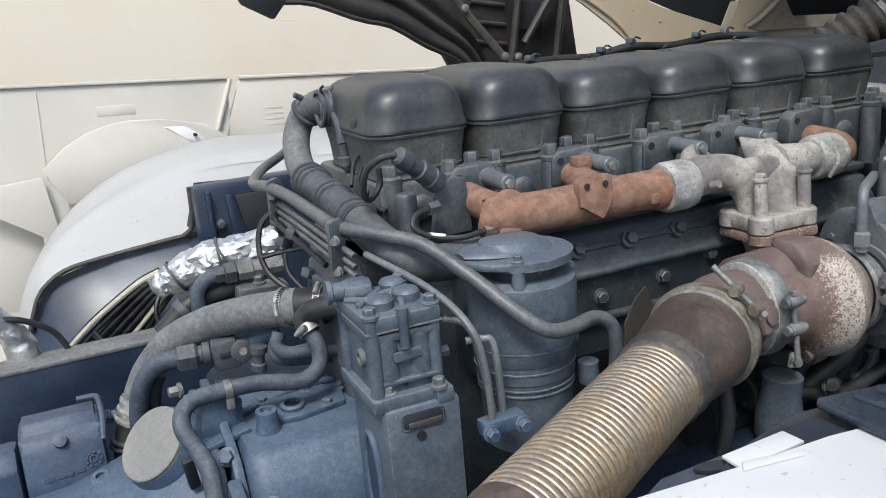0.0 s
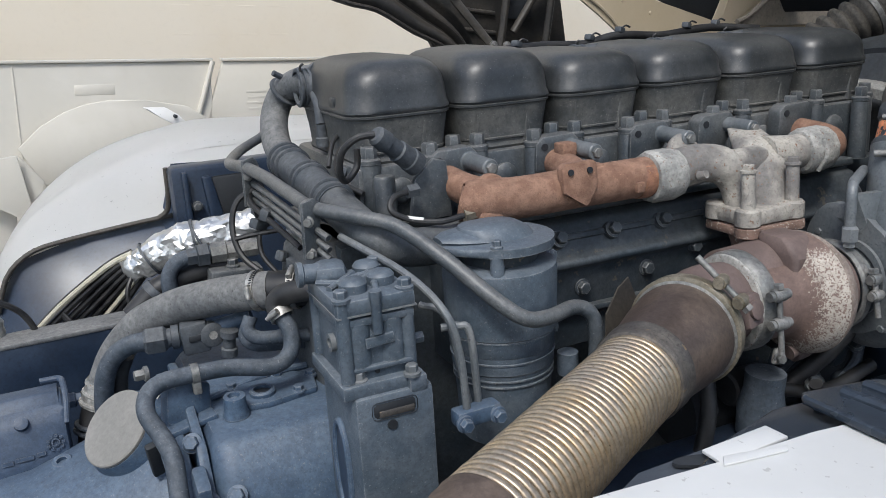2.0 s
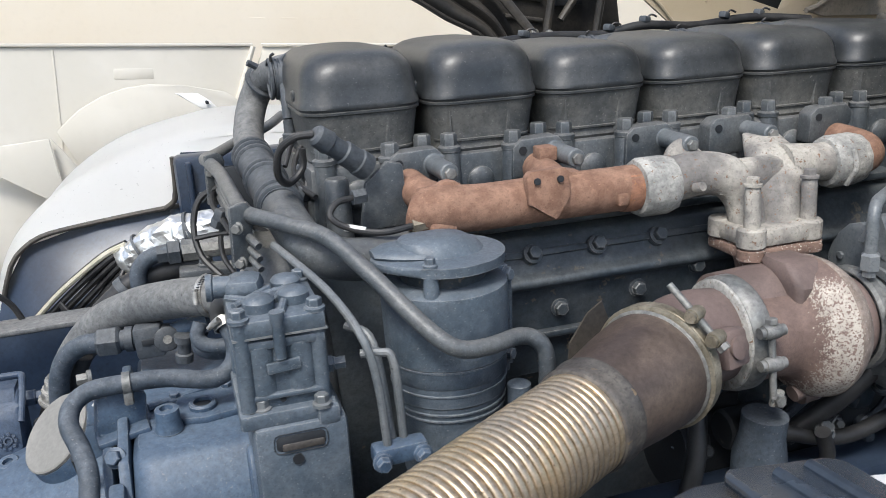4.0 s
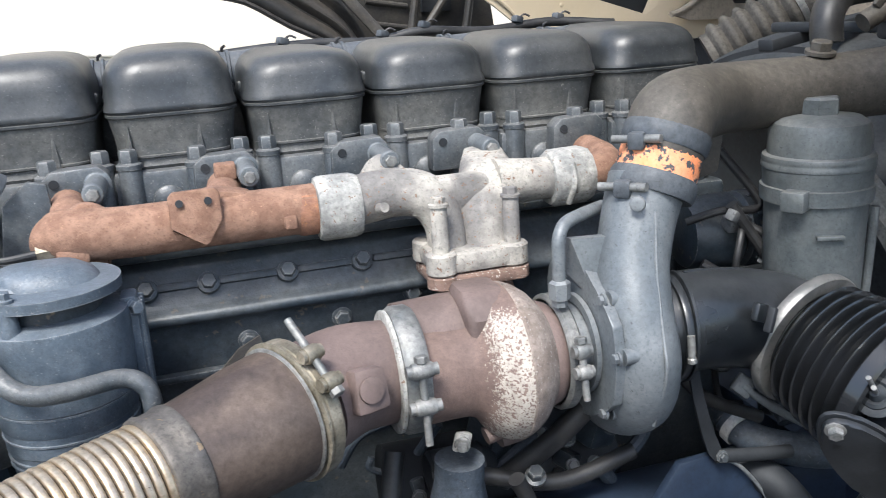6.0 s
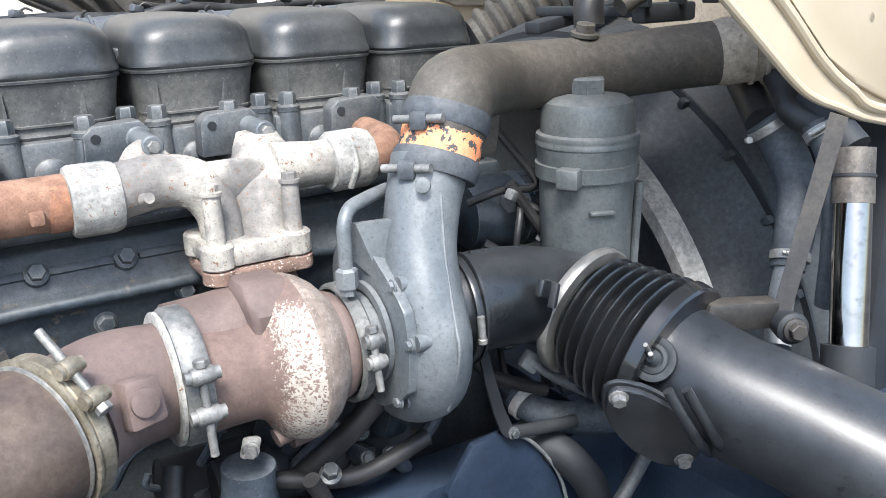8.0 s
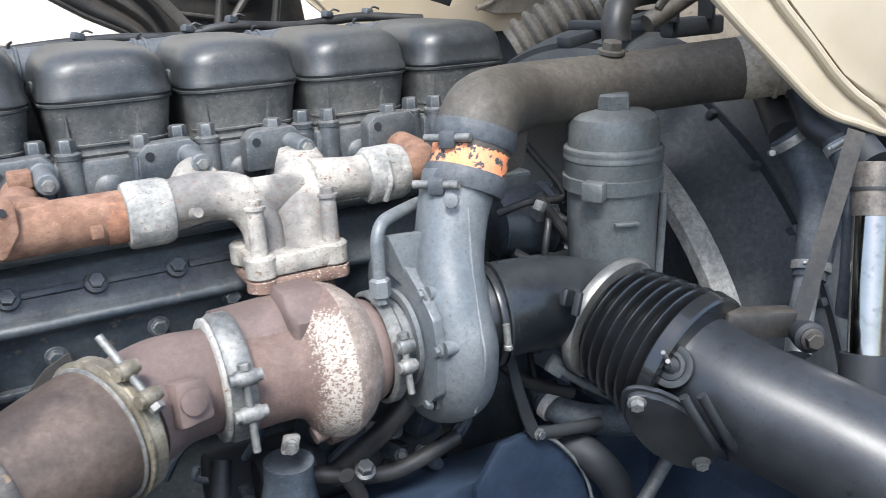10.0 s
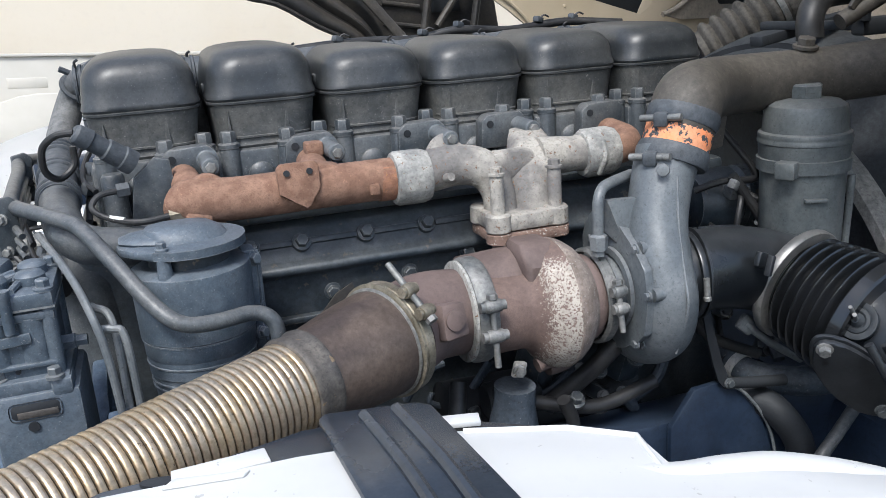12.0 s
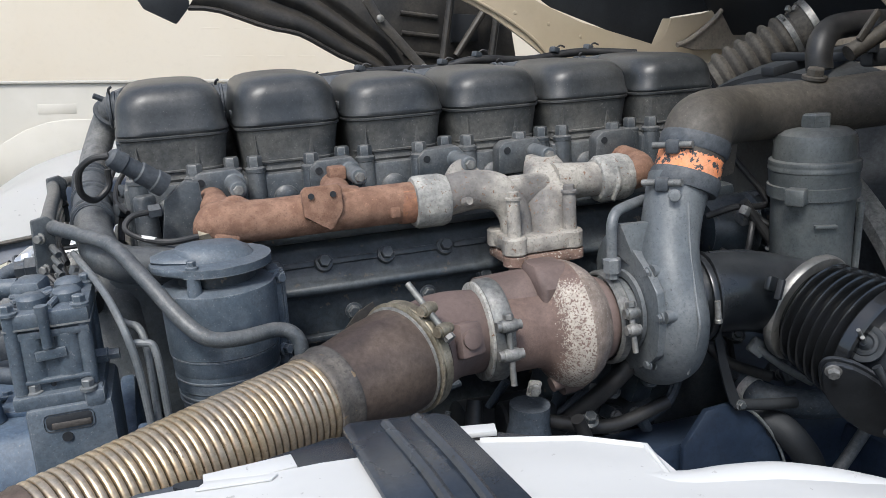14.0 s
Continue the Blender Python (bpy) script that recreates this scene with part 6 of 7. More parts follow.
# ---------- fan shroud, radiator, right hand hoses ----------
shroud = thing("fan_shroud", (1.15, 0.2, 0.9), "dusty black plastic fan shroud with pale rubber seal", "fan shroud")
FC = Vector((1.10, 0.27, 0.95))
part("cowl", lathe([(-0.02, 0.50), (0.0, 0.525), (0.05, 0.56), (0.07, 0.60), (0.11, 0.635), (0.16, 0.65), (0.18, 0.02)], FC, (1, 0, 0), 96), M["shroud"], shroud)
part("seal", ring(FC + Vector((-0.05, 0, 0)), (1, 0, 0), 0.535, 0.565, 0.045, 96, None, 0.010), M["seal"], shroud, "pale dusty rubber fan ring")
part("rim_line", ring(FC + Vector((0.085, 0, 0)), (1, 0, 0), 0.60, 0.622, 0.006, 96), M["matblack"], shroud)
for a in range(190, 270, 11):
    w = Vector((0, math.sin(radians(a - 360)), math.cos(radians(a - 360))))
    w = Vector((0, -abs(w.y), abs(w.z)))
    part("clip", box(tuple(FC + Vector((0.078, 0, 0)) + w * 0.612), (0.018, 0.014, 0.016), 0.004, (math.degrees(math.atan2(-w.y, w.z)), 0, 0)), M["shroud"], shroud)
rad = thing("radiator", (1.40, 0.2, 0.6), "black radiator core with side tank", "radiator")
part("core", box((1.40, 0.25, 0.98), (0.08, 1.1, 1.0), 0.004), M["matblack"], rad)
part("tank", box((1.33, -0.32, 1.00), (0.10, 0.06, 1.0), 0.015), M["matblack"], rad)

rhose = thing("radiator_hose", (1.10, -0.28, 1.2), "dusty grey coolant hose with worm clamps", "hose")
part("upper", tube([(1.17, -0.165, 1.530), (1.135, -0.210, 1.508), (1.10, -0.258, 1.48)], 0.024, 18), M["wire"], rhose)
part("rubber", tube([(1.100, -0.260, 1.485), (1.112, -0.28, 1.455), (1.105, -0.315, 1.40), (1.078, -0.335, 1.34), (1.055, -0.345, 1.30)], [0.028, 0.028, 0.027, 0.026, 0.022], 20), M["rubber"], rhose)
part("metal_end", tube([(1.058, -0.343, 1.31), (1.035, -0.352, 1.25), (1.01, -0.37, 1.21)], 0.017, 18), M["comp"], rhose)
worm_clamp(rhose, (1.104, -0.266, 1.475), (0.3, -0.5, -0.8), 0.0295, 0.012, M["zinc"], (-0.7, 0.7, 0.2))
worm_clamp(rhose, (1.062, -0.342, 1.315), (-0.4, -0.25, -0.85), 0.0245, 0.012, M["zinc"], (-0.8, -0.6, 0))
rhose2 = thing("heater_hose", (1.17, -0.35, 1.3), "thin dusty hose with a worm clamp", "hose")
part("elbow", tube([(1.15, -0.255, 1.530), (1.125, -0.29, 1.508), (1.10, -0.32, 1.491), (1.10, -0.362, 1.478)], 0.017, 16), M["wire"], rhose2)
part("rubber", tube([(1.10, -0.354, 1.482), (1.10, -0.378, 1.448), (1.10, -0.395, 1.385), (1.10, -0.40, 1.32), (1.10, -0.40, 1.25)], 0.020, 16), M["rubber"], rhose2)
worm_clamp(rhose2, (1.10, -0.363, 1.472), (0.0, -0.6, -0.75), 0.0215, 0.013, M["zinc"], (-0.9, -0.3, 0.3))
rhose.location += Vector((-0.002, 0.0, -0.009))
rhose2.location += Vector((-0.028, 0.0, 0.002))

strut = thing("tilt_strut", (1.06, -0.43, 1.0), "chrome hydraulic tilt strut with black sleeve", "strut")
part("rod", tube([(1.020, -0.456, 1.235), (1.063, -0.415, 1.41)], 0.0225, 28, 1), M["chrome"], strut, "polished chrome rod")
part("upper_sleeve", tube([(1.062, -0.416, 1.405), (1.070, -0.408, 1.440), (1.076, -0.402, 1.470)], [0.0250, 0.0248, 0.0246], 24, 1), M["sleeve"], strut, "dull brown-grey metal sleeve")
part("sleeve_step", ring((1.069, -0.409, 1.437), (0.24, 0.23, 1), 0.02, 0.0262, 0.004, 28), M["matblack"], strut)
part("top_eye", tube([(1.076, -0.402, 1.468), (1.080, -0.372, 1.492), (1.088, -0.330, 1.53)], 0.0225, 20), M["matblack"], strut)
part("lower_barrel", tube([(1.022, -0.454, 1.24), (0.98, -0.49, 1.08), (0.94, -0.53, 0.9)], 0.031, 24), M["matblack"], strut)
arm = thing("stay_arm", (0.99, -0.42, 1.0), "flat dark steel stay with a pivot bolt", "stay")
bar = bmesh.new()
loft(bar, [[Vector((x0, -0.398, z)), Vector((x1, -0.418, z - 0.005)), Vector((x1 + 0.005, -0.415, z - 0.005)), Vector((x0 + 0.005, -0.395, z))] for x0, x1, z in ((0.962, 0.968, 1.258), (1.018, 1.024, 1.42), (1.043, 1.049, 1.495))])
part("bar", bar, M["liner"], arm)
part("pivot", lathe([(-0.03, 0.014), (0.0, 0.019), (0.012, 0.0195), (0.016, 0.015)], (0.967, -0.42, 1.250), (-0.5, -0.85, 0.1), 24), M["matblack"], arm)
part("pivot_bolt", hexbolt((0.958, -0.434, 1.252), (-0.5, -0.85, 0.1), 0.0105, 0.014), M["liner"], arm)
part("lug", box((0.93, -0.375, 1.262), (0.10, 0.03, 0.036), 0.006, (0, 5, -20)), M["liner"], arm)
strut.location += Vector((0.003, 0.0, -0.012))
arm.location += Vector((-0.017, 0.0, 0.012))

# ---------- tilted cab over the engine ----------
cab = thing("tilted_cab", (0.9, 0.6, 1.5), "underside of a tilted cab in cream paint with black lining", "truck cab")

def sheet(pts, y, thick, material, name, label="", turn=None):
    """A pressed sheet in an upright plane: points of x and z, at a depth y."""
    return part(name, prism([(x, z) for x, z in pts], thick, Matrix.Translation((0, y, 0)) @ pose(0, 0, 0, 90, 0, 0), 0.002), material, cab, label)

cream = sheet([(0.66, 1.86), (0.742, 1.778), (0.83, 1.73), (0.92, 1.665), (0.986, 1.612), (1.05, 1.55), (1.72, 1.55), (1.72, 1.595), (1.42, 1.622), (1.50, 1.66), (1.60, 1.712), (1.66, 1.78), (1.574, 1.706), (1.401, 1.695), (1.38, 1.64), (1.345, 1.62), (1.10, 1.70), (0.98, 1.755), (0.80, 1.86)], 1.0, 0.010, M["cream"], "floor_pressing", "cream painted pressed steel floor edge")
part("bead", tube([(0.73, 0.992, 1.80), (0.85, 0.992, 1.735), (0.94, 0.992, 1.672), (0.995, 0.992, 1.615)], 0.005, 8), M["cream"], cream)
for x, z in ((0.80, 1.785), (0.90, 1.735), (1.00, 1.70), (1.10, 1.66)):
    part("rivet", lathe([(0, 0.0055), (0.0015, 0.0045), (0.002, 0.002)], (x, 0.995, z), (0, -1, 0), 12), M["cream"], cream)
sheet([(0.80, 1.90), (1.02, 1.745), (1.345, 1.615), (1.385, 1.635), (1.41, 1.70), (1.62, 1.715), (1.8, 1.9)], 1.02, 0.010, M["matblack"], "insulation", "black insulation mat")
sheet([(1.335, 1.620), (1.375, 1.695), (1.47, 1.692), (1.58, 1.715), (1.66, 1.80), (1.76, 1.80), (1.76, 1.56), (1.335, 1.58)], 0.9995, 0.004, M["cream"], "rear_pressing")
# Black sheet added so that the gap below the cab reads dark.
sheet([(0.98, 1.585), (1.40, 1.605), (2.5, 1.575), (2.5, 1.1), (0.98, 1.1)], 1.03, 0.012, M["matblack"], "gap_backing", "black sheet added behind the gap below the tunnel lining")
# tunnel lining, right
edge = curve_points([(1.395, 1.618), (1.43, 1.628), (1.48, 1.655), (1.54, 1.70), (1.585, 1.76), (1.60, 1.85), (1.60, 2.1)], 4)[0]
sheet([(q.x, q.y) for q in edge] + [(2.5, 2.1), (2.5, 1.56), (1.46, 1.600)], 0.965, 0.012, M["tunnel"], "tunnel_lining", "dusty brown tunnel lining")
part("lining_hem", tube([tuple((q.x, 0.955, q.y)) for q in edge[::2]], 0.008, 8, 2), M["tunnel"], cab)
part("lining_fold", tube([(1.62, 0.955, 1.80), (2.0, 0.955, 1.775), (2.4, 0.955, 1.76)], 0.010, 8), M["tunnel"], cab)
part("bulkhead", box((2.30, 0.35, 1.60), (0.02, 1.5, 0.9), 0.004, (0, 8, 12)), M["tunnel"], cab)
# far wheel arch of the cab
arch = [(-0.06, 1.82), (0.0, 1.775), (0.02, 1.758), (0.055, 1.797), (0.16, 1.775), (0.28, 1.735), (0.36, 1.70), (0.45, 1.655), (0.55, 1.59), (0.62, 1.50)]
bm = bmesh.new()
lip_line = curve_points([(x, z, 0) for x, z in arch[3:]], 5)[0]
loops = []
for u in range(25):
    f = u / 24
    ridge = 0.030 * abs(math.sin(math.pi * 2.5 * f)) - 0.006 * math.sin(9 * f)
    loops.append([Vector((q.x + (0.215 - 0.125 * n / len(lip_line)) * f * 0.62, 1.215 + 0.06 * f - ridge, q.y + (0.215 - 0.155 * n / len(lip_line)) * f * 0.8 + 0.006 * math.sin(n * 0.55) * (1 - f))) for n, q in enumerate(lip_line)])
loft(bm, loops, caps=False, closed=False)
part("wheel_arch", bm, M["liner"], cab, "ribbed black wheel arch liner")
part("arch_hem", tube([(q.x, 1.212, q.y + 0.006 * math.sin(n * 0.55)) for n, q in enumerate(lip_line)][::2], 0.007, 8, 1), M["liner"], cab)
brace = part("arch_brace", tube([(0.545, 1.225, 1.80), (0.575, 1.225, 1.745), (0.700, 1.225, 1.598)], 0.020, 12, 1, None, 0.5), M["chargepipe"], cab, "brown dusty brace bar")
part("arch_tip", prism([(-0.07, 1.83), (-0.055, 1.80), (0.022, 1.757), (0.06, 1.80), (0.06, 1.84)], 0.03, Matrix.Translation((0, 1.22, 0)) @ pose(0, 0, 0, 90, 0, 0), 0.004), M["matblack"], cab)
part("arch_side", prism([(0.50, 1.80), (0.62, 1.56), (1.10, 1.52), (1.05, 1.90), (0.5, 1.9)], 0.02, Matrix.Translation((0, 1.42, 0)) @ pose(0, 0, 0, 90, 0, 0), 0.002), M["liner"], cab)
part("arch_window", prism([(0.86, 1.66), (0.95, 1.66), (0.95, 1.74), (0.86, 1.75)], 0.02, Matrix.Translation((0, 1.40, 0)) @ pose(0, 0, 0, 90, 0, 0), 0.002), M["matblack"], cab)
for z in (1.64, 1.70, 1.76):
    part("arch_rib", tube([(0.70, 1.405, z), (0.82, 1.405, z - 0.02)], 0.008, 10, 1), M["liner"], cab)
for p, q in (((0.80, 1.35, 1.55), (0.86, 1.35, 1.85)), ((0.86, 1.36, 1.62), (1.0, 1.36, 1.80)), ((0.96, 1.34, 1.55), (1.0, 1.34, 1.75))):
    part("stay", tube([p, q], 0.012, 10, 1), M["liner"], cab)
for x, z in ((0.70, 1.597), (0.577, 1.743), (0.745, 1.592)):
    part("bolt", lathe([(0, 0.011), (0.01, 0.011), (0.012, 0.006)], (x, 1.212, z), (0, -1, 0), 16), M["zinc"], cab)
# near sill of the cab, right
YS = -0.39
sill = part("near_sill", prism([(0.685, 1.752), (0.789, 1.668), (0.891, 1.594), (0.958, 1.546), (0.998, 1.525), (1.048, 1.509), (1.167, 1.477), (1.585, 1.412), (1.585, 2.112), (0.685, 2.112)], 0.010, Matrix.Translation((0, YS, 0)) @ pose(0, 0, 0, 90, 0, 0), 0.003), M["cream"], cab, "cream painted sill panel")
part("sill_hem", tube([(0.685, YS - 0.002, 1.754), (0.789, YS - 0.002, 1.670), (0.891, YS - 0.002, 1.596), (0.958, YS - 0.002, 1.548), (0.998, YS - 0.002, 1.527), (1.048, YS - 0.002, 1.511), (1.167, YS - 0.002, 1.479), (1.585, YS - 0.002, 1.412)], 0.0055, 10, 3), M["cream"], sill)
part("sill_bead", tube([(0.785, YS - 0.006, 1.752), (0.873, YS - 0.006, 1.670), (0.940, YS - 0.006, 1.617), (0.998, YS - 0.006, 1.570), (1.063, YS - 0.006, 1.532), (1.165, YS - 0.006, 1.494), (1.585, YS - 0.006, 1.442)], 0.007, 10), M["cream"], sill)
part("raised_panel", prism([(0.795, 1.752), (0.880, 1.674), (0.945, 1.621), (1.003, 1.574), (1.067, 1.537), (1.175, 1.498), (1.585, 1.447), (1.585, 2.062), (0.795, 2.062)], 0.008, Matrix.Translation((0, YS - 0.008, 0)) @ pose(0, 0, 0, 90, 0, 0), 0.004), M["cream"], sill)
for x, z in ((0.847, 1.660), (0.910, 1.612), (0.970, 1.564), (1.085, 1.612), (1.185, 1.582)):
    part("rivet", lathe([(0, 0.0055), (-0.014, 0.017), (-0.014, 0.014)], (x, YS - (0.005 if x < 1.0 else 0.012), z), (0, -1, 0), 14), M["cream"], sill)

# Cab floor, mostly out of view, placed to keep sky off the right side.
part("floor_pan", box((1.22, 0.32, 2.28), (1.50, 1.40, 0.05), 0.01, (0, 58, 0)), M["matblack"], cab, "black underside of the cab floor")

clut = thing("pipe_cluster", (1.0, 0.0, 1.6), "dusty hoses and brackets under the tilted cab", "hose")
part("upright_hose", tube([(0.970, -0.05, 1.60), (0.972, -0.045, 1.628), (0.990, -0.035, 1.652), (1.035, -0.02, 1.668), (1.16, 0.0, 1.670), (1.30, 0.03, 1.66)], 0.022, 18), M["wire"], clut)
part("slanted_hose", tube([(1.0, -0.08, 1.625), (1.07, -0.09, 1.66), (1.14, -0.10, 1.695)], 0.014, 14), M["chargepipe"], clut)
part("hose_band", ring((1.14, -0.10, 1.695), (0.85, -0.1, 0.45), 0.012, 0.0165, 0.018, 20), M["zinc"], clut)
part("flat_bar", box((1.03, -0.09, 1.668), (0.012, 0.008, 0.06), 0.002, (0, 40, 0)), M["chargepipe"], clut)
part("bracket", box((1.16, -0.02, 1.610), (0.12, 0.03, 0.03), 0.006), M["matblack"], clut)
part("cross_frame", box((1.16, 0.16, 1.604), (0.30, 0.03, 0.020), 0.004, (0, -6, 12)), M["matblack"], clut)
part("cross_frame", box((1.10, 0.09, 1.612), (0.025, 0.20, 0.016), 0.004, (0, 0, 10)), M["matblack"], clut)
for x in (1.10, 1.18, 1.26):
    part("stand", box((x, -0.03, 1.650), (0.010, 0.03, 0.06), 0.002), M["matblack"], clut)
lamp = thing("marker_lamp", (1.22, 0.1, 1.74), "small red marker lamp lens on the cab underside", "lamp")
part("lens", box((1.16, 0.02, 1.745), (0.05, 0.02, 0.018), 0.004), M["red"], lamp)
part("lens", box((1.30, 0.02, 1.735), (0.012, 0.02, 0.016), 0.003), M["red"], lamp)

top_loom = thing("engine_loom", (0.45, 0.44, 1.60), "black cable conduit running behind the rocker covers", "cable")
part("conduit", tube([(0.06, 0.44, 1.612), (0.24, 0.43, 1.628), (0.36, 0.43, 1.632), (0.46, 0.43, 1.628), (0.54, 0.425, 1.640), (0.66, 0.43, 1.632), (0.78, 0.425, 1.640), (0.90, 0.40, 1.630)], 0.0085, 12), M["wire"], top_loom)
for x, z in ((0.30, 1.640), (0.47, 1.640), (0.545, 1.650), (0.72, 1.648), (0.80, 1.648)):
    part("cable_clip", box((x, 0.425, z), (0.018, 0.016, 0.012), 0.003, (0, 15, 20)), M["rubber"], top_loom)
    part("clip_tail", tube([(x, 0.425, z), (x + 0.012, 0.423, z + 0.008), (x + 0.022, 0.42, z + 0.004)], 0.002, 6), M["wire"], top_loom)

bell2 = thing("breather_bellows", (1.30, 0.58, 1.50), "dusty ribbed rubber bellows behind the last rocker cover", "bellows")
q0, q1 = Vector((1.279, 0.600, 1.555)), Vector((1.433, 0.509, 1.657))
prof = [(0, 0.050)]
for k in range(6):
    h = 0.015 + k * 0.031
    prof += [(h, 0.0495), (h + 0.004, 0.0525), (h + 0.007, 0.0585), (h + 0.011, 0.0620), (h + 0.0155, 0.0630), (h + 0.020, 0.0618), (h + 0.024, 0.0580), (h + 0.027, 0.0520)]
prof += [(0.208, 0.053), (0.235, 0.055)]
part("rubber", lathe(prof, q0, q1 - q0, 40), M["bellows"], bell2)
worm_clamp(bell2, tuple(along(q0, q1, 0.98)), q1 - q0, 0.059, 0.014, M["greymetal"], (-0.5, -0.3, 0.8))
for k in (-0.02, 0.0, 0.02):
    part("clip", box(tuple(along(q0, q1, 1.0) + Vector((-0.012 + k, -0.02, 0.064))), (0.014, 0.012, 0.014), 0.003, (0, 30, 0)), M["greymetal"], bell2)
part("steel_neck", tube([tuple(along(q0, q1, 1.05)), tuple(along(q0, q1, 1.22))], [0.056, 0.062], 28, 1), M["bellows"], bell2)
part("neck_flange", ring(along(q0, q1, 1.24), q1 - q0, 0.05, 0.066, 0.016, 32), M["zinc"], bell2)
bell2.location += Vector((-0.022, 0.0, -0.020))

# ---------- near mudguard ----------
facing = AHEAD
near = thing("near_mudguard", (0.1, -0.6, 1.2), "white painted mudguard with black plastic bracket strips", "mudguard")
white = prism([(-0.62, -0.58), (-0.215, -0.556), (-0.095, -0.564), (0.0, -0.566), (0.13, -0.580), (0.215, -0.612), (0.262, -0.650), (0.254, -0.702), (0.30, -0.712), (0.335, -0.724), (0.395, -0.775), (0.46, -0.88), (0.48, -1.02), (-0.62, -1.02)], 0.012, pose(0, 0, 1.352), 0.003)
part("skin", white, M["white_dimmed"], near, "glossy white panel")
part("fender_roll", tube([(0.210, -0.672, 1.338), (0.256, -0.706, 1.338), (0.298, -0.718, 1.338), (0.338, -0.734, 1.336), (0.390, -0.780, 1.330), (0.452, -0.885, 1.322), (0.472, -1.02, 1.315)], [0.018, 0.022, 0.024, 0.026, 0.028, 0.030, 0.030], 20), M["white_dimmed"], near)
part("clip_tab", box((0.139, -0.570, 1.3595), (0.032, 0.016, 0.005), 0.001, (0, 0, -14)), M["white_dimmed"], near)
part("edge_hem", tube([(0.135, -0.586, 1.358), (0.214, -0.618, 1.358), (0.257, -0.653, 1.358), (0.250, -0.698, 1.356)], 0.0032, 8, 1), M["white_dimmed"], near)
part("support", box((0.05, -0.74, 0.67), (0.5, 0.05, 1.34), 0.01), M["matblack"], near)
part("flap", prism([(-0.096, -0.538), (-0.021, -0.533), (-0.019, -0.557), (-0.096, -0.563)], 0.0035, pose(0, 0, 1.3535), 0.001), M["white_dimmed"], near, "folded white tab")
part("tab_patch", prism([(-0.094, -0.561), (-0.037, -0.573), (-0.043, -0.580), (-0.103, -0.572)], 0.002, pose(0, 0, 1.3595), 0.0005), M["white_dimmed"], near)
part("slot", prism([(0.022 * math.cos(a), 0.008 * math.sin(a)) for a in (2 * math.pi * k / 16 for k in range(16))], 0.003, pose(-0.100, -0.538, 1.3455, 0, 0, -18), 0), M["matblack"], near)
part("edge_strip", prism([(-0.115, -0.552), (-0.067, -0.530), (0.015, -0.506), (0.10, -0.516), (0.207, -0.592), (0.20, -0.618), (0.0, -0.572), (-0.06, -0.562)], 0.010, pose(0, 0, 1.345), 0.003), M["strip"], near, "black plastic edge strip")
part("strip_hole", lathe([(0, 0.0075), (0.0012, 0.0075)], (0.052, -0.528, 1.350), (0, 0, 1), 18), M["matblack"], near)
part("cross_strip", prism([(0.026, -0.528), (0.034, -0.520), (0.112, -0.534), (0.122, -0.544), (0.136, -0.74), (0.036, -0.74)], 0.008, pose(0, 0, 1.364), 0.003), M["strip"], near, "black plastic cross strip")
for x in (0.066, 0.094):
    part("ridge", tube([(x - 0.002, -0.540, 1.367), (x + 0.006, -0.64, 1.368), (x + 0.008, -0.74, 1.368)], 0.0065, 10), M["strip"], near)
part("inner_liner", loft(bmesh.new(), [[Vector((-0.22, -0.560, z)), Vector((-0.150, -0.524 + k, z)), Vector((-0.060, -0.520 + k, z)), Vector((0.05, -0.512 + k, z)), Vector((0.05, -0.530 + k, z)), Vector((-0.15, -0.545 + k, z))] for z, k in ((1.342, 0.0), (1.25, 0.030), (1.10, 0.05))]), M["arch"], near, "dark blue-grey inner wheel arch liner")

# ---------- parts below the turbo ----------
under = thing("starter_motor", (0.35, -0.05, 1.0), "dark dusty starter motor and pipes below the turbocharger", "starter motor")
part("barrel", tube([(0.30, -0.02, 1.06), (0.62, -0.02, 1.05)], 0.062, 28, 1), M["matblack"], under)
part("drain_boot", lathe([(0, 0.030), (0.03, 0.030), (0.06, 0.036), (0.10, 0.034)], (0.366, -0.155, 1.165), (-0.05, 0.05, -1), 26), M["hoseblue"], under, "dark rubber boot")
part("boot_clip", box((0.364, -0.177, 1.199), (0.022, 0.010, 0.024), 0.004, (0, 20, 20)), M["pale_grey"], under, "pale clip plate")
part("clip_bolt", hexbolt((0.362, -0.183, 1.199), (-0.3, -0.9, 0.1), 0.007, 0.010), M["greymetal"], under)
for pts, r in (([(0.53, -0.16, 1.20), (0.49, -0.15, 1.16), (0.43, -0.12, 1.10)], 0.014), ([(0.40, -0.13, 1.12), (0.50, -0.15, 1.10), (0.60, -0.15, 1.12)], 0.011), ([(0.30, -0.10, 1.16), (0.28, -0.13, 1.10), (0.25, -0.14, 1.02)], 0.013), ([(0.42, -0.20, 1.15), (0.44, -0.19, 1.10), (0.43, -0.17, 1.04)], 0.010), ([(0.68, -0.10, 1.22), (0.72, -0.12, 1.16), (0.80, -0.14, 1.12)], 0.009)):
    part("pipe", tube(pts, r, 14), M["wire"], under)
for x, y, z in ((0.46, -0.16, 1.12), (0.52, -0.12, 1.14), (0.58, -0.13, 1.15)):
    part("mount_bolt", hexbolt((x, y, z), (-0.1, -0.5, 0.9), 0.010, 0.016), M["block"], under)
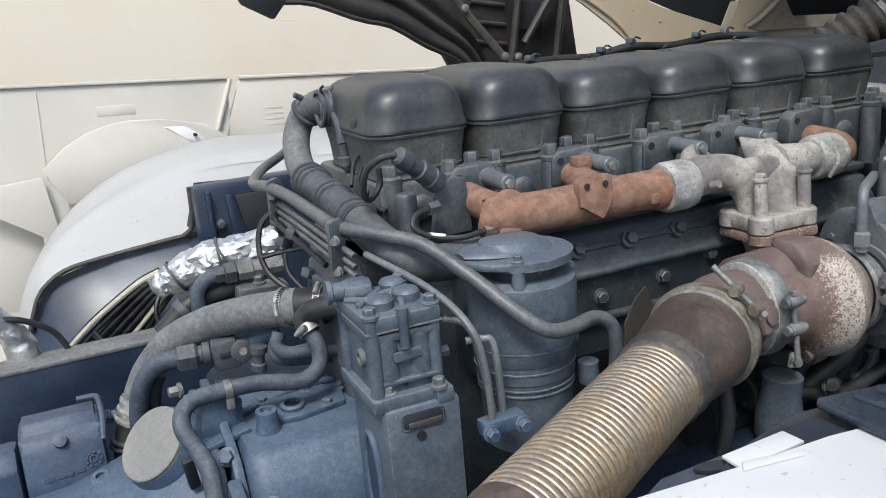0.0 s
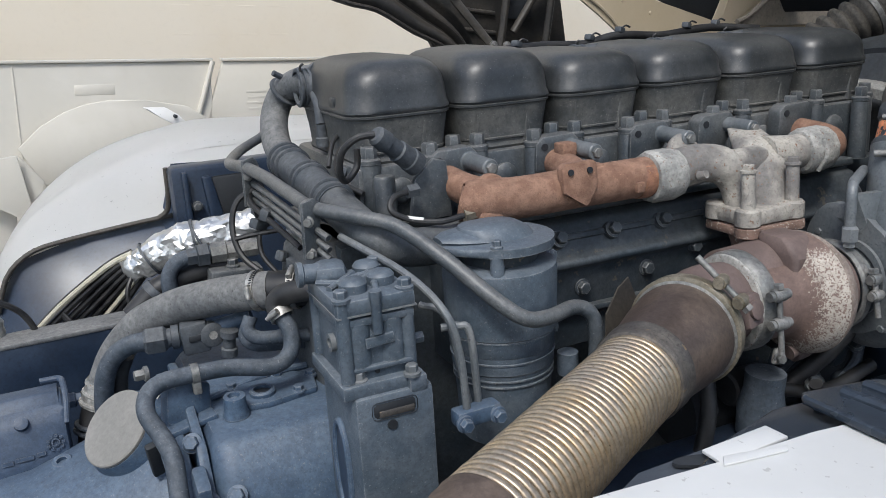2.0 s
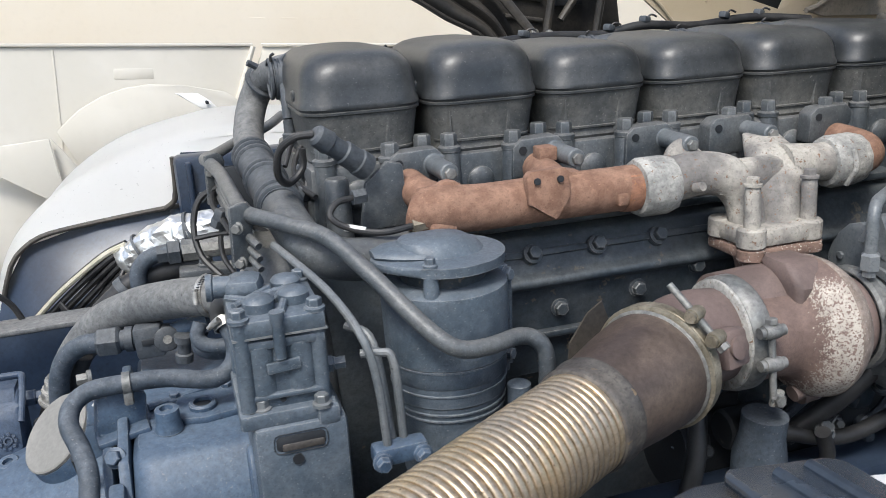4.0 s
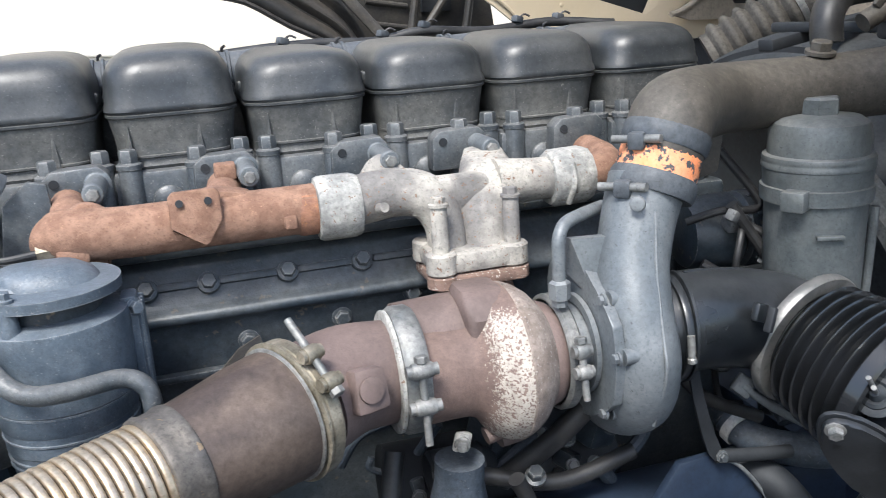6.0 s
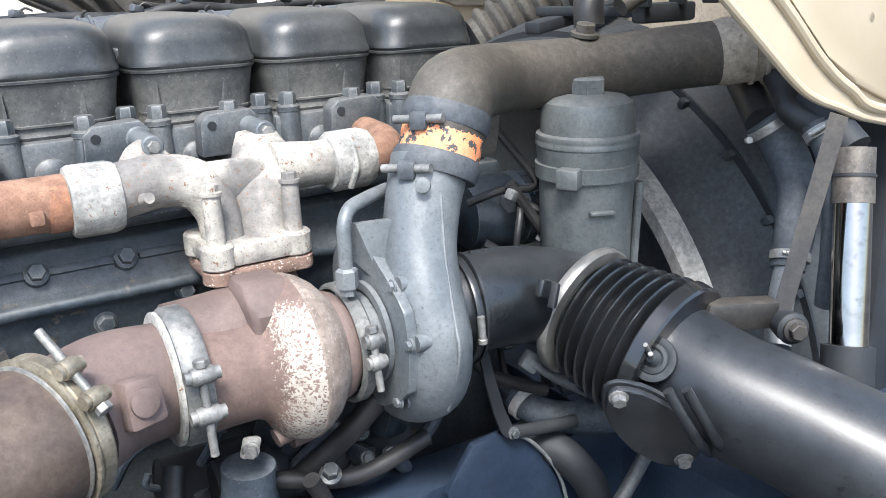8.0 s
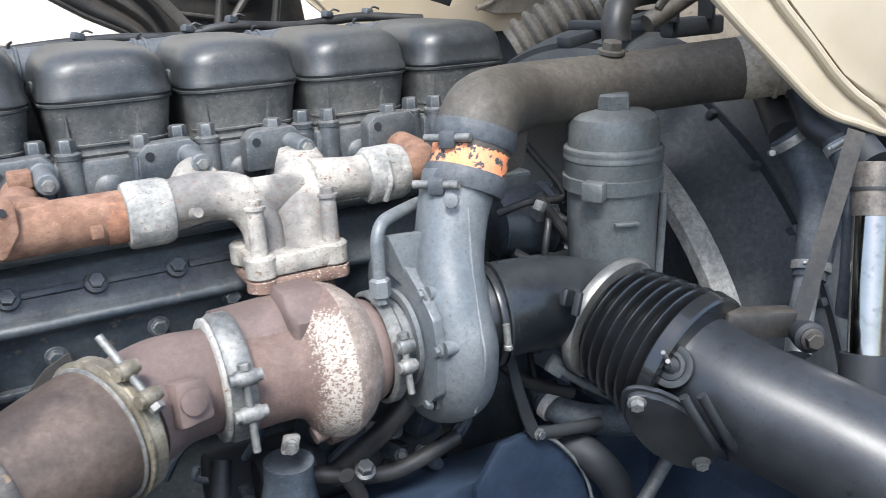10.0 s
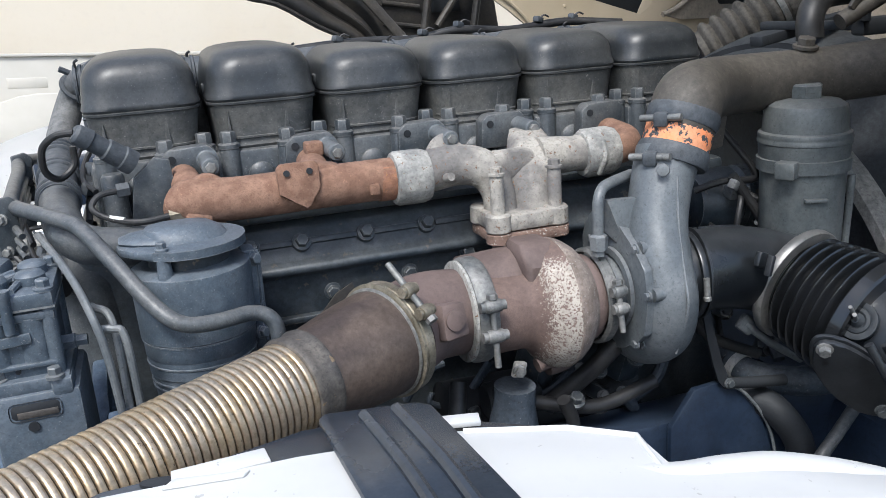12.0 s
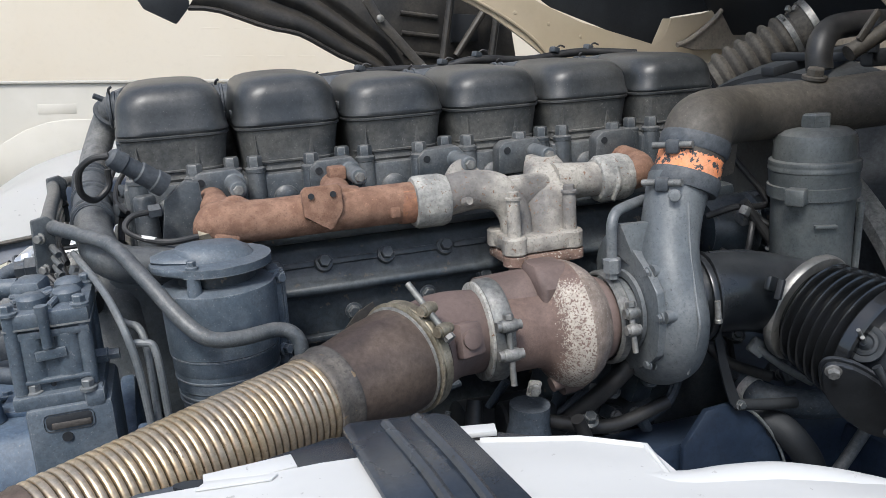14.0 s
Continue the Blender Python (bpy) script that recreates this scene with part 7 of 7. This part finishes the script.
for x, y, z, w, h in ((0.50, -0.07, 1.16, 0.06, 0.05), (0.58, -0.08, 1.14, 0.05, 0.07), (0.44, -0.06, 1.14, 0.04, 0.06), (0.66, -0.09, 1.17, 0.06, 0.05)):
    part("cast_block", box((x, y, z), (w, 0.06, h), 0.010, (10, 12, 20)), M["block"], under)
part("solenoid", lathe([(0, 0.024), (0.004, 0.028), (0.07, 0.028), (0.075, 0.022), (0.09, 0.010)], (0.34, -0.10, 1.12), (1, 0, 0), 24), M["matblack"], under)
rng = random.Random(7)
for k in range(16):
    a = Vector((rng.uniform(0.30, 0.90), rng.uniform(-0.12, 0.04), rng.uniform(1.04, 1.20)))
    b = a + Vector((rng.uniform(-0.10, 0.12), rng.uniform(-0.03, 0.05), rng.uniform(-0.10, 0.06)))
    m = along(a, b, 0.5) + Vector((rng.uniform(-0.03, 0.03), rng.uniform(-0.02, 0.02), rng.uniform(-0.03, 0.03)))
    part("hose", tube([a, m, b], rng.choice((0.005, 0.007, 0.010)), 10), M[rng.choice(("wire", "hoseblue", "rubber"))], under)
for k in range(14):
    c = (rng.uniform(0.32, 0.92), rng.uniform(-0.10, -0.02), rng.uniform(1.05, 1.21))
    part("cast_lug", box(c, (rng.uniform(0.02, 0.05), 0.03, rng.uniform(0.02, 0.04)), 0.005, (rng.uniform(-25, 25), rng.uniform(-25, 25), rng.uniform(-40, 40))), M["block"], under)
    part("lug_bolt", hexbolt((c[0], c[1] - 0.018, c[2]), (-0.2, -0.8, 0.4), 0.007, 0.010), M["comp"] if k % 3 == 0 else M["block"], under)
drain = thing("drain_hose", (0.80, -0.12, 1.06), "grey rubber hose with a bright worm clamp", "hose")
part("rubber", tube([(0.784, -0.085, 1.094), (0.788, -0.095, 1.090), (0.795, -0.118, 1.083), (0.808, -0.140, 1.079), (0.828, -0.160, 1.077), (0.871, -0.185, 1.075), (0.95, -0.20, 1.075)], [0.0195, 0.0205, 0.0215, 0.0225, 0.0230, 0.0230, 0.0230], 24), M["hoseblue"], drain)
part("spigot", tube([(0.786, -0.055, 1.104), (0.784, -0.088, 1.092)], 0.0165, 20, 1), M["block"], drain)
worm_clamp(drain, (0.790, -0.103, 1.0875), (0.2, -0.90, -0.33), 0.0230, 0.014, M["plated"], (0.55, -0.1, 0.8))
sump = thing("axle_beam", (0.5, 0.0, 0.6), "dark grey front axle and chassis parts in the shade", "axle")
part("near_rail", box((0.4, -0.13, 0.9625), (2.4, 0.08, 0.185), 0.008), M["inner"], sump)
# Dark box added to block the bright gap under the air duct.
part("dark_backing", box((1.20, -0.10, 0.80), (0.55, 0.95, 0.46), 0.03), M["inner"], sump)
part("cross_member", box((0.70, 0.25, 0.80), (0.25, 1.0, 0.14), 0.02), M["inner"], sump)

plate = part("side_plate", prism([(0.640, 1.115), (0.690, 1.118), (0.722, 1.098), (0.756, 1.057), (0.778, 1.015), (0.790, 0.97), (0.60, 0.97), (0.60, 1.06)], 0.012, Matrix.Translation((0, -0.190, 0)) @ pose(0, 0, 0, 90, 0, 0), 0.003), M["inner"], sump, "dark blue side plate")
# Pale-coloured tube that stands in for light on the plate's curved edge.
part("lit_edge", tube([(0.690, -0.203, 1.118), (0.722, -0.203, 1.098), (0.756, -0.203, 1.057), (0.778, -0.203, 1.015), (0.790, -0.203, 0.97)], 0.0025, 8), M["comp"], plate)
strap = thing("support_strap", (0.69, -0.20, 1.10), "dull black steel strap below the air duct", "strap")
bm = bmesh.new()
loft(bm, [[Vector((x - w, -0.206, z)), Vector((x + w, -0.200, z)), Vector((x + w, -0.196, z)), Vector((x - w, -0.202, z))] for x, z, w in ((0.648, 1.262, 0.008), (0.661, 1.202, 0.009), (0.675, 1.154, 0.010), (0.686, 1.126, 0.011), (0.697, 1.114, 0.012))])
part("foot_bar", tube([(0.690, -0.201, 1.118), (0.722, -0.201, 1.112), (0.758, -0.201, 1.106), (0.80, -0.201, 1.100)], 0.009, 12), M["matblack"], strap)
part("band", bm, M["matblack"], strap)
part("strap_bolt", hexbolt((0.694, -0.206, 1.119), (0, -1, 0.1), 0.006, 0.007), M["block"], strap)
coolant = thing("lower_hose", (0.80, -0.20, 1.0), "thick black rubber hose in the shade by the axle", "hose")
part("rubber", tube([(0.755, -0.165, 1.062), (0.774, -0.19, 1.062), (0.792, -0.21, 1.043), (0.822, -0.215, 0.996), (0.840, -0.215, 0.93)], 0.023, 18), M["matblack"], coolant)
rods = thing("link_rod", (0.85, -0.26, 1.02), "dark steel link rod beside the axle", "rod")
part("rod", tube([(0.905, -0.25, 1.066), (0.856, -0.26, 1.024), (0.790, -0.27, 0.968)], 0.010, 14, 2), M["paint"], rods)
part("rod_end", lathe([(-0.012, 0.014), (-0.010, 0.018), (0.010, 0.018), (0.012, 0.014)], (0.910, -0.25, 1.070), (0.2, -1, 0.1), 22), M["block"], rods)
stay = thing("steel_brace", (0.78, -0.19, 1.15), "thin grey steel brace below the air duct", "brace")
part("bar", tube([(0.735, -0.185, 1.200), (0.78, -0.19, 1.162), (0.84, -0.19, 1.122)], 0.006, 12, 2), M["comp"], stay)
part("foot", box((0.738, -0.184, 1.198), (0.03, 0.012, 0.026), 0.004, (0, 40, 0)), M["comp"], stay)
# ---------- vehicle behind ----------
facing = SKEWED
back = thing("parked_trailer", (0.0, 4.5, 0.0), "cream box trailer wall with faint rows of rivets", "trailer")
TILTED = pose(0, 4.4, 1.55, 0, 3.8, 0)


near_van = thing("parked_van", (0.0, 1.9, 0.0), "off-white van side with a locker door and panel seams", "van")
VAN = Matrix.Translation((-0.292, -0.462, 0.791)) @ Matrix.Scale(0.525, 4) @ TILTED


def panel(x0, x1, z0, z1, y, d, material, name, label="", owner=None, axes=VAN):
    """A panel of a vehicle behind, in its own axes."""
    bm = box(((x0 + x1) / 2, y + d / 2, (z0 + z1) / 2), (x1 - x0, d, z1 - z0), min(0.008, 0.2 * d, 0.2 * (z1 - z0)))
    bm.transform(axes)
    return part(name, bm, material, owner or near_van, label)


panel(-4.5, 9.0, -1.55, 3.2, 0.06, 0.08, M["trailer"], "box_wall", "cream-white box wall", back, TILTED)
panel(-4.5, 0.585, -3.2, 0.0, 0.0, 0.05, M["trailer_low"], "lower_panel", "off-white lower panel")
bm = prism([(0.665, -0.004), (5.0, -0.004), (5.0, -0.42), (0.525, -0.42)], 0.05, Matrix.Translation((0, 0.025, 0)) @ pose(0, 0, 0, 90, 0, 0), 0.006)
bm.transform(VAN)
part("locker_door", bm, M["trailer_low"], near_van, "off-white locker door")
for k in range(4):
    panel(0.80 + 0.01 * (k % 2), 0.93, -0.20 - 0.035 * k, -0.185 - 0.035 * k, -0.001, 0.006, M["trailer_low"], "emboss_bar", "faint raised bar")
panel(1.20, 1.32, -0.16, -0.12, -0.003, 0.006, M["mark"], "door_label", "small white label")
panel(0.48, 5.0, -0.56, -0.44, -0.006, 0.02, M["trailer_low"], "sill_ledge")
panel(0.60, 5.0, -3.2, -0.44, 0.0, 0.05, M["trailer_low"], "lower_panel", "off-white lower panel")
panel(-4.5, 0.60, 0.0, 0.016, -0.015, 0.07, M["trailer_low"], "top_trim")
panel(0.655, 5.0, 0.0, 0.016, -0.015, 0.07, M["trailer_low"], "top_trim")
bm = tube([(0.60, -0.01, 0.0), (0.50, -0.01, -0.30), (0.45, -0.01, -0.42)], 0.016, 8)
bm.transform(VAN)
part("door_edge", bm, M["trailer_low"], near_van)
for x in (-0.515,):
    panel(x, x + 0.008, -1.3, -0.02, -0.004, 0.006, M["seam"], "seam")
panel(-0.20, 0.02, -0.185, -0.125, -0.002, 0.01, M["trailer_low"], "label_plate", "small pale label plate")
for k in range(3):
    for n in range(4):
        panel(0.35 + 0.20 * n, 0.46 + 0.20 * n, 0.10 + 0.17 * k, 0.105 + 0.17 * k, 0.0594, 0.006, M["trailer"], "rivet_bar", "", back, TILTED)

# ---------- fairings of the vehicle behind ----------
NEARER = Matrix.Translation((-0.0757, -0.1314, 0.2292)) @ Matrix.Scale(0.865, 4)
fair = thing("bent_fairing", (-0.6, 2.0, 1.1), "white bent plastic fairing of the vehicle behind", "fairing")
for name, pts, y in (("flap", [(-0.80, 1.33), (-0.566, 1.343), (-0.545, 1.12), (-0.60, 1.15), (-0.72, 1.24), (-0.80, 1.27)], 2.0), ("fold", [(-0.566, 1.343), (-0.500, 1.245), (-0.515, 1.19), (-0.545, 1.12)], 2.03), ("side_sheet", [(-0.56, 1.335), (-0.48, 1.400), (-0.40, 1.440), (-0.32, 1.462), (-0.24, 1.468), (-0.12, 1.455), (0.02, 1.42), (0.10, 1.36), (0.10, 1.20), (-0.50, 1.20)], 2.24), ("lower_sheet", [(-0.80, 1.26), (-0.60, 1.16), (-0.62, 0.9), (-0.85, 0.9)], 2.06)):
    part(name, prism(pts, 0.012, NEARER @ Matrix.Translation((0, y, 0)) @ pose(0, 0, 0, 90, 0, 0), 0.003), M["trailer_low"], fair)
fair.location += Vector((-0.026, 0.0, -0.004))
part("mount", box((-0.6, 1.66, 0.48), (0.4, 0.04, 0.98), 0.02), M["trailer_low"], fair)
nib = thing("wiper_nozzle", (-0.08, 2.0, 1.35), "small white deflector clip beside the mudguard", "deflector")
part("blade", prism([(-0.173, 1.462), (-0.10, 1.455), (-0.06, 1.425), (-0.04, 1.40), (-0.085, 1.398), (-0.115, 1.42)], 0.02, NEARER @ Matrix.Translation((0, 2.0, 0)) @ pose(0, 0, 0, 90, 0, 0), 0.004), M["white"], nib)
part("pivot", lathe([(0, 0.005), (0.02, 0.005)], (-0.141, 1.586, 1.462), (0, -1, 0), 12), M["matblack"], nib)
part("stalk", box((-0.13, 1.615, 0.71), (0.03, 0.02, 1.42), 0.004), M["trailer_low"], nib)
nib.location += Vector((-0.020, 0.0, -0.012))
